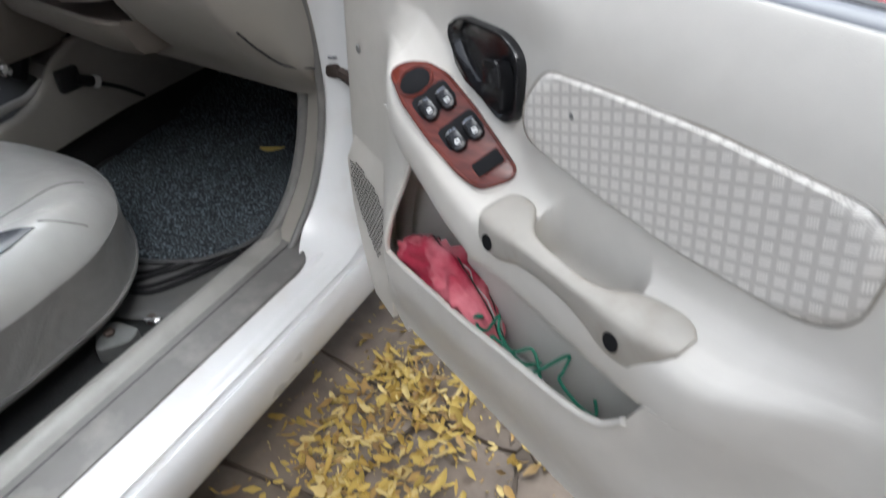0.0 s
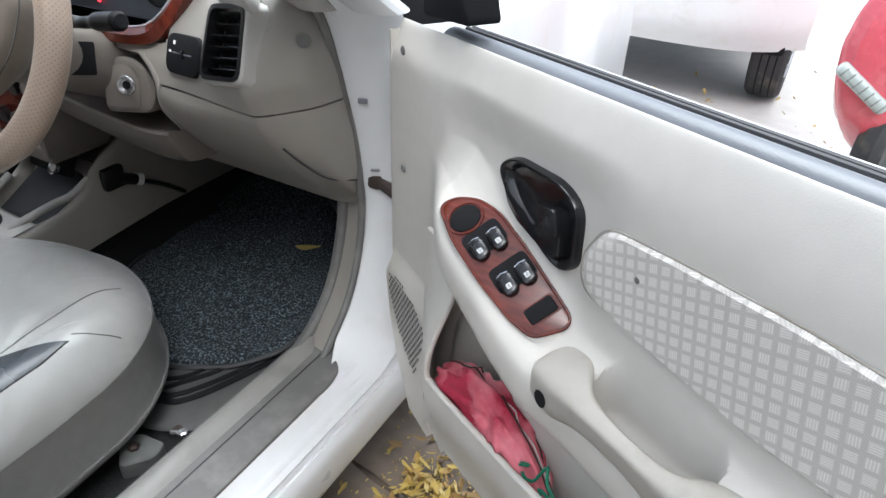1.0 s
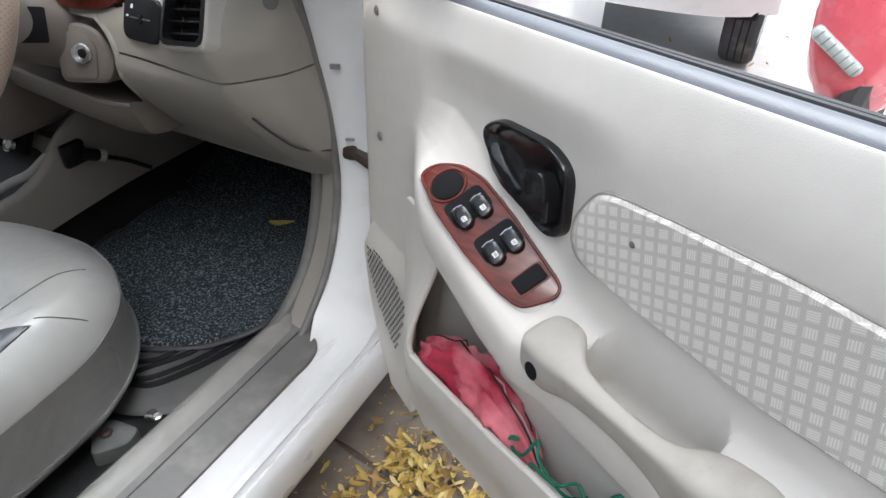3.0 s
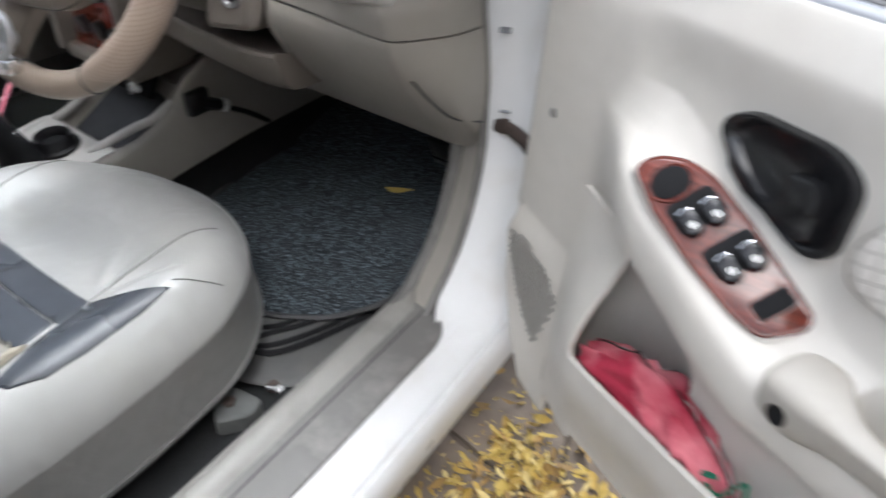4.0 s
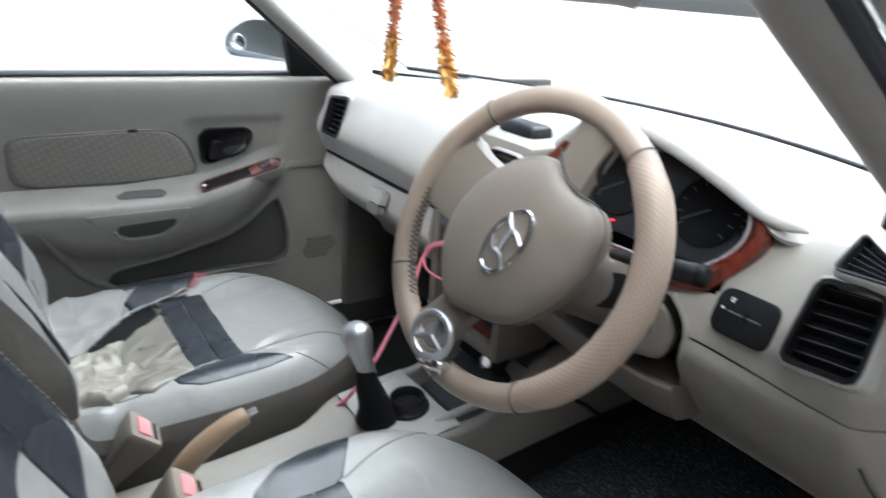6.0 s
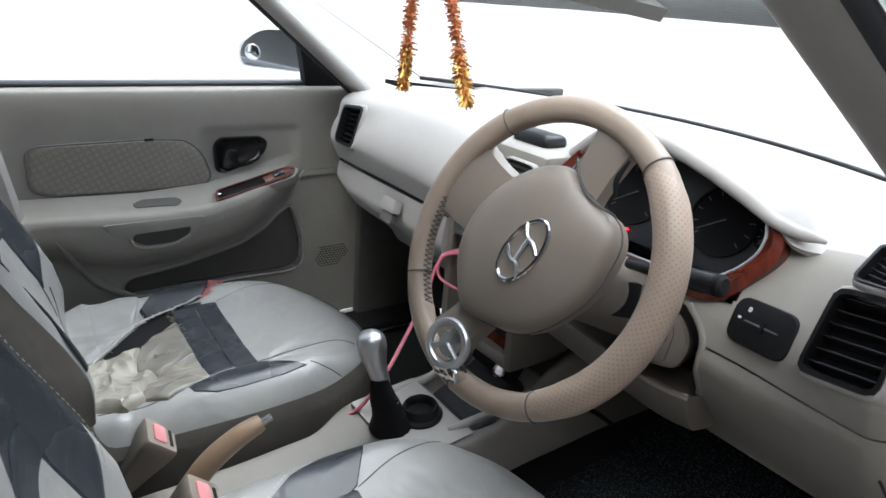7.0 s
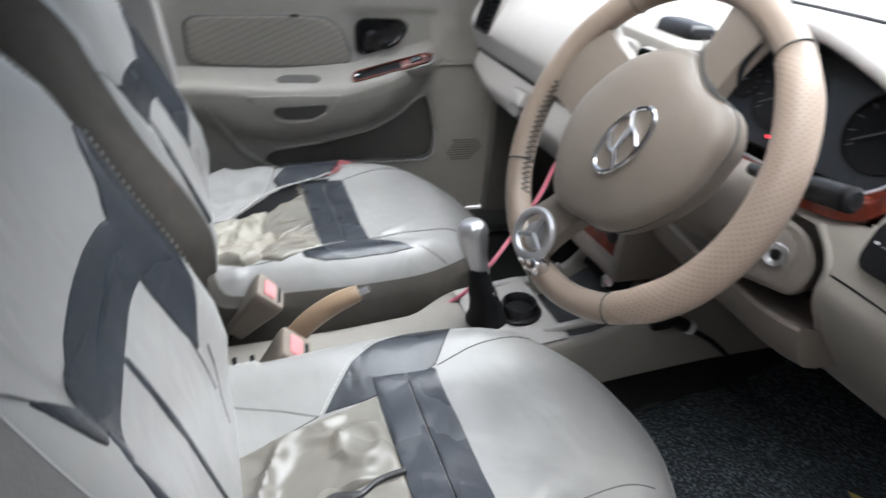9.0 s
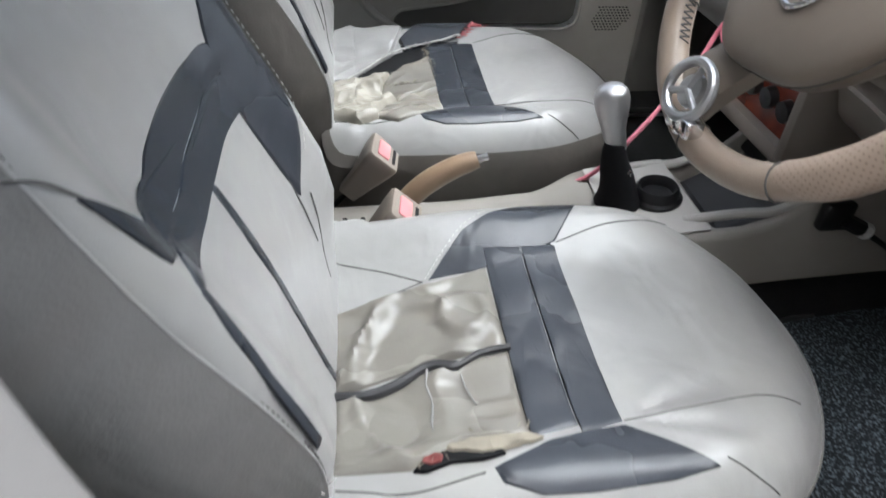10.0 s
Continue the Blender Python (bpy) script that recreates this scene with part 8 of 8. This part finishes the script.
    for i in range(14):
        for j in range(12):
            y, z = -0.01 + 0.0088 * i + (0.0044 if j % 2 else 0.0), 0.504 + 0.0070 * j
            if in_polygon((y, z), field):
                x = reach(y, z) + 0.0008
                bm.faces.new([bm.verts.new((x, y + 0.0030 * math.cos(t), z + 0.0024 * math.sin(t))) for t in [k * math.pi / 3 for k in range(6)]])
    part("perforation", bm, BLACK_MATT, door, kind="stuff")
    part("belt_wiper", tube([V(X - 0.03, 0.14 - 0.97 * i / 12, 1.016) for i in range(13)], 0.0045, 8), RUBBER, door)
    part("belt_rail", tube([V(X - 0.05, 0.14 - 0.97 * i / 12, 1.014) for i in range(13)], 0.010, 8), RUBBER_GREY, door)
    g = part("window_glass", sheet(lambda a, b: (X - 0.045 + 0.13 * b, -0.80 + 0.92 * a - 0.40 * b * a, 1.00 + 0.37 * b), 6, 4, 0.003), GLASS, door, "clear window glass")
    g.visible_shadow = False
    tri = rounded([V(0.115, 1.008), V(-0.02, 1.008), V(-0.045, 1.16), V(0.0, 1.12)], 0.01)
    part("mirror_cover", prism([(p.x, p.y) for p in tri], -0.02, f, 0.004, -0.05), BLACK_MATT, door, "black mirror base cover")
    # outside mirror
    mir = thing("wing_mirror", "white wing mirror with a small round blind-spot mirror", "mirror", (-0.95, 0.0, 1.08))
    fm = axes((-0.935, -0.035, 1.082), (0.62, 0.78, 0), (0, 0, 1))
    out = sector(rounded([V(-0.11, -0.045), V(0.085, -0.05), V(0.095, 0.03), V(0.06, 0.058), V(-0.05, 0.055), V(-0.11, 0.01)], 0.03, 5), 40)
    c = V(0, 0)
    part("casing", loft([[fm @ V(p.x * k, p.y * k, z) for p in out] for k, z in ((1.0, 0.0), (1.07, -0.01), (1.08, -0.04), (0.9, -0.075), (0.5, -0.095))]), PAINT, mir)
    part("glass", prism([p * 0.97 for p in out], 0.002, fm, 0, -0.004), MIRROR, mir)
    part("blind_spot", lathe([(0.022, 0.002), (0.020, 0.005), (0.010, 0.007), (0.0, 0.0075)], fm @ Matrix.Translation((-0.072, -0.008, 0)), 24), MIRROR, mir)
    part("foot", tube([fm @ V(0.08, -0.03, -0.03), V(-0.80, 0.05, 1.05)], 0.02, 10), PAINT, mir)


# ---- hanging garlands ----
def build_garlands():
    rnd = random.Random(9)
    for (x0, z0), (x1, z1), lab in (((-0.222, 1.33), (-0.256, 1.088), "orange and gold tinsel garland hanging by the windscreen"), ((-0.125, 1.33), (-0.046, 1.092), "orange and gold tinsel garland strand with a gold tassel")):
        g = thing("garland", lab, "garland", ((x0 + x1) / 2, -0.05, z1), "windscreen garlands")
        line = spline([V(x0, -0.06, z0), V((x0 * 2 + x1) / 3, -0.055, z0 * 0.6 + z1 * 0.4), V(x1, -0.05, z1)], 16)
        part("cord", tube(line, 0.003, 6), GARLAND, g)
        for name, mat, lo in (("petals", GARLAND, 0.0), ("tassel", GOLD, 0.74)):
            bm = bmesh.new()
            for k in range(800 if lo == 0 else 520):
                t = lo + (1 - lo) * rnd.random() if lo else rnd.random() * 0.85
                p = line[min(len(line) - 1, int(t * (len(line) - 1)))]
                d = V(rnd.gauss(0, 1), rnd.gauss(0, 1), rnd.gauss(0, 0.5) + (-1.2 if lo else -0.2)).normalized()
                w = d.orthogonal().normalized() * 0.0016
                r = rnd.uniform(0.008, 0.016 if not lo else 0.022)
                quads(bm, [[p - w, p + w], [p + d * r - w, p + d * r + w]])
            part(name, bm, mat, g, angle=80, kind="stuff")


# ---- outside: parked car and red motorbike ----
def build_outside():
    car = thing("parked_car", "white parked car seen from behind with a black-tyred rear wheel", "car", (0.9, 3.2, 0.0))
    def tail(a, b):
        x = -0.28 + 1.52 * a
        z = 0.33 + 0.50 * b
        y = 2.74 + 0.22 * abs(2 * a - 1) ** 4 + 0.04 * (2 * b - 1) ** 2 + 0.05 * (1 - smooth(0, 0.25, b))
        return (x, y, z)
    part("body", rbox((0.48, 3.95, 0.80), (1.50, 2.2, 0.62), 0.10, 4), PAINT, car)
    part("bumper", sheet(tail, 30, 14, -0.06), PAINT, car, "white plastic rear bumper")
    part("underside", rbox((0.48, 3.9, 0.36), (1.10, 1.9, 0.14), 0.03), BLACK_MATT, car)
    part("mud_guard", rbox((1.03, 2.96, 0.34), (0.34, 0.10, 0.12), 0.02), BLACK_MATT, car, "dark plastic guard")
    for x in (1.14, -0.18):
        f = axes((x, 3.22, 0.29), (0, 1, 0), (0, 0, 1))
        w = part("tyre", lathe([(0.18, -0.08), (0.27, -0.085), (0.29, -0.065), (0.29, 0.065), (0.27, 0.085), (0.18, 0.08)], f, 40), TYRE, car)
        part("rim", lathe([(0.0, -0.05), (0.17, -0.07), (0.18, -0.085), (0.18, 0.085), (0.17, 0.07), (0.0, 0.05)], f, 24), STEEL, w)
        for k in (-0.035, 0.0, 0.035):
            part("tread_groove", lathe([(0.2895, k - 0.005), (0.2915, k), (0.2895, k + 0.005)], f, 40), BLACK_MATT, w)
    plate = part("number_plate", rbox((0.42, 2.70, 0.50), (0.34, 0.012, 0.10), 0.004), PLATE, car, "pale number plate")
    for k in range(6):
        part("plate_bar", rbox((0.30 + 0.048 * k, 2.692, 0.50), (0.026, 0.004, 0.055), 0.001, 1), BLACK_MATT, plate)
    part("exhaust", tube([(0.62, 2.86, 0.30), (0.62, 3.1, 0.31)], 0.025, 12), RUST, car)
    bike = thing("motor_scooter", "red plastic-bodied motor scooter parked in the yard", "scooter", (1.75, 2.0, 0.0))
    keys = spline([V(*p) for p in ((0.08, 0.16, 0.60), (0.15, 0.28, 0.58), (0.20, 0.38, 0.54), (0.16, 0.30, 0.58), (0.10, 0.18, 0.64), (0.04, 0.08, 0.70))], 6)
    steps = spline([V(t, 0, 0) for t in (0.0, 0.06, 0.3, 0.7, 1.0, 1.2)], 6)
    rows = []
    for st, q in zip(steps, keys):
        row = []
        for k in range(48):
            an = 2 * math.pi * k / 48
            dent = 1 + 0.07 * (0.3 - abs(noise.noise(V(math.cos(an) * 2.5, math.sin(an) * 2.5, st.x * 5)))) + 0.03 * noise.noise(V(math.cos(an) * 6, math.sin(an) * 6, st.x * 9))
            row.append(V(1.53 + 0.40 * st.x + q.x * dent * math.cos(an), 1.98 + 0.95 * st.x, q.z + q.y * dent * math.sin(an)))
        rows.append(row)
    part("body", loft(rows), RED_PAINT, bike, "faded red plastic bodywork")
    lens = part("tail_lamp", rbox((1.505, 1.985, 0.475), (0.22, 0.06, 0.05), 0.018, 3, Euler((0, 0.62, 0.1)).to_matrix().to_4x4()), LENS, bike, "grey ribbed lamp lens")
    for k in range(7):
        m = Matrix.Translation((1.505, 1.985, 0.475)) @ Euler((0, 0.62, 0.1)).to_matrix().to_4x4()
        part("lens_rib", tube([m @ V(-0.09 + 0.03 * k, -0.031, -0.02), m @ V(-0.09 + 0.03 * k, -0.031, 0.02)], 0.0014, 6), DARK_TRIM, lens)
    for t in (0.0, 1.0):
        f = axes((1.66 + 0.45 * t, 2.2 + 1.0 * t, 0.23), (0.35, 1, 0), (0, 0, 1))
        w = part("tyre", lathe([(0.14, -0.045), (0.2, -0.05), (0.23, -0.02), (0.23, 0.02), (0.2, 0.05), (0.14, 0.045)], f, 30), TYRE, bike)
        part("rim", lathe([(0, -0.03), (0.14, -0.045), (0.14, 0.045), (0, 0.03)], f, 20), STEEL, w)
    part("bars", tube(spline([V(1.75, 2.9, 1.0), V(2.0, 2.95, 1.05), V(2.3, 2.9, 1.0)], 5), 0.014, 8), BLACK_MATT, bike)


build_ground()
build_light_block_wall()
white_car = build_body()
build_floor_things()
build_dash()
build_wheel()
build_console()
build_seat(0.0, True)
build_seat(-0.709, False)
build_driver_door(white_car)
build_pocket_things()
build_passenger_door(white_car)
build_garlands()
build_outside()
build_leaves()
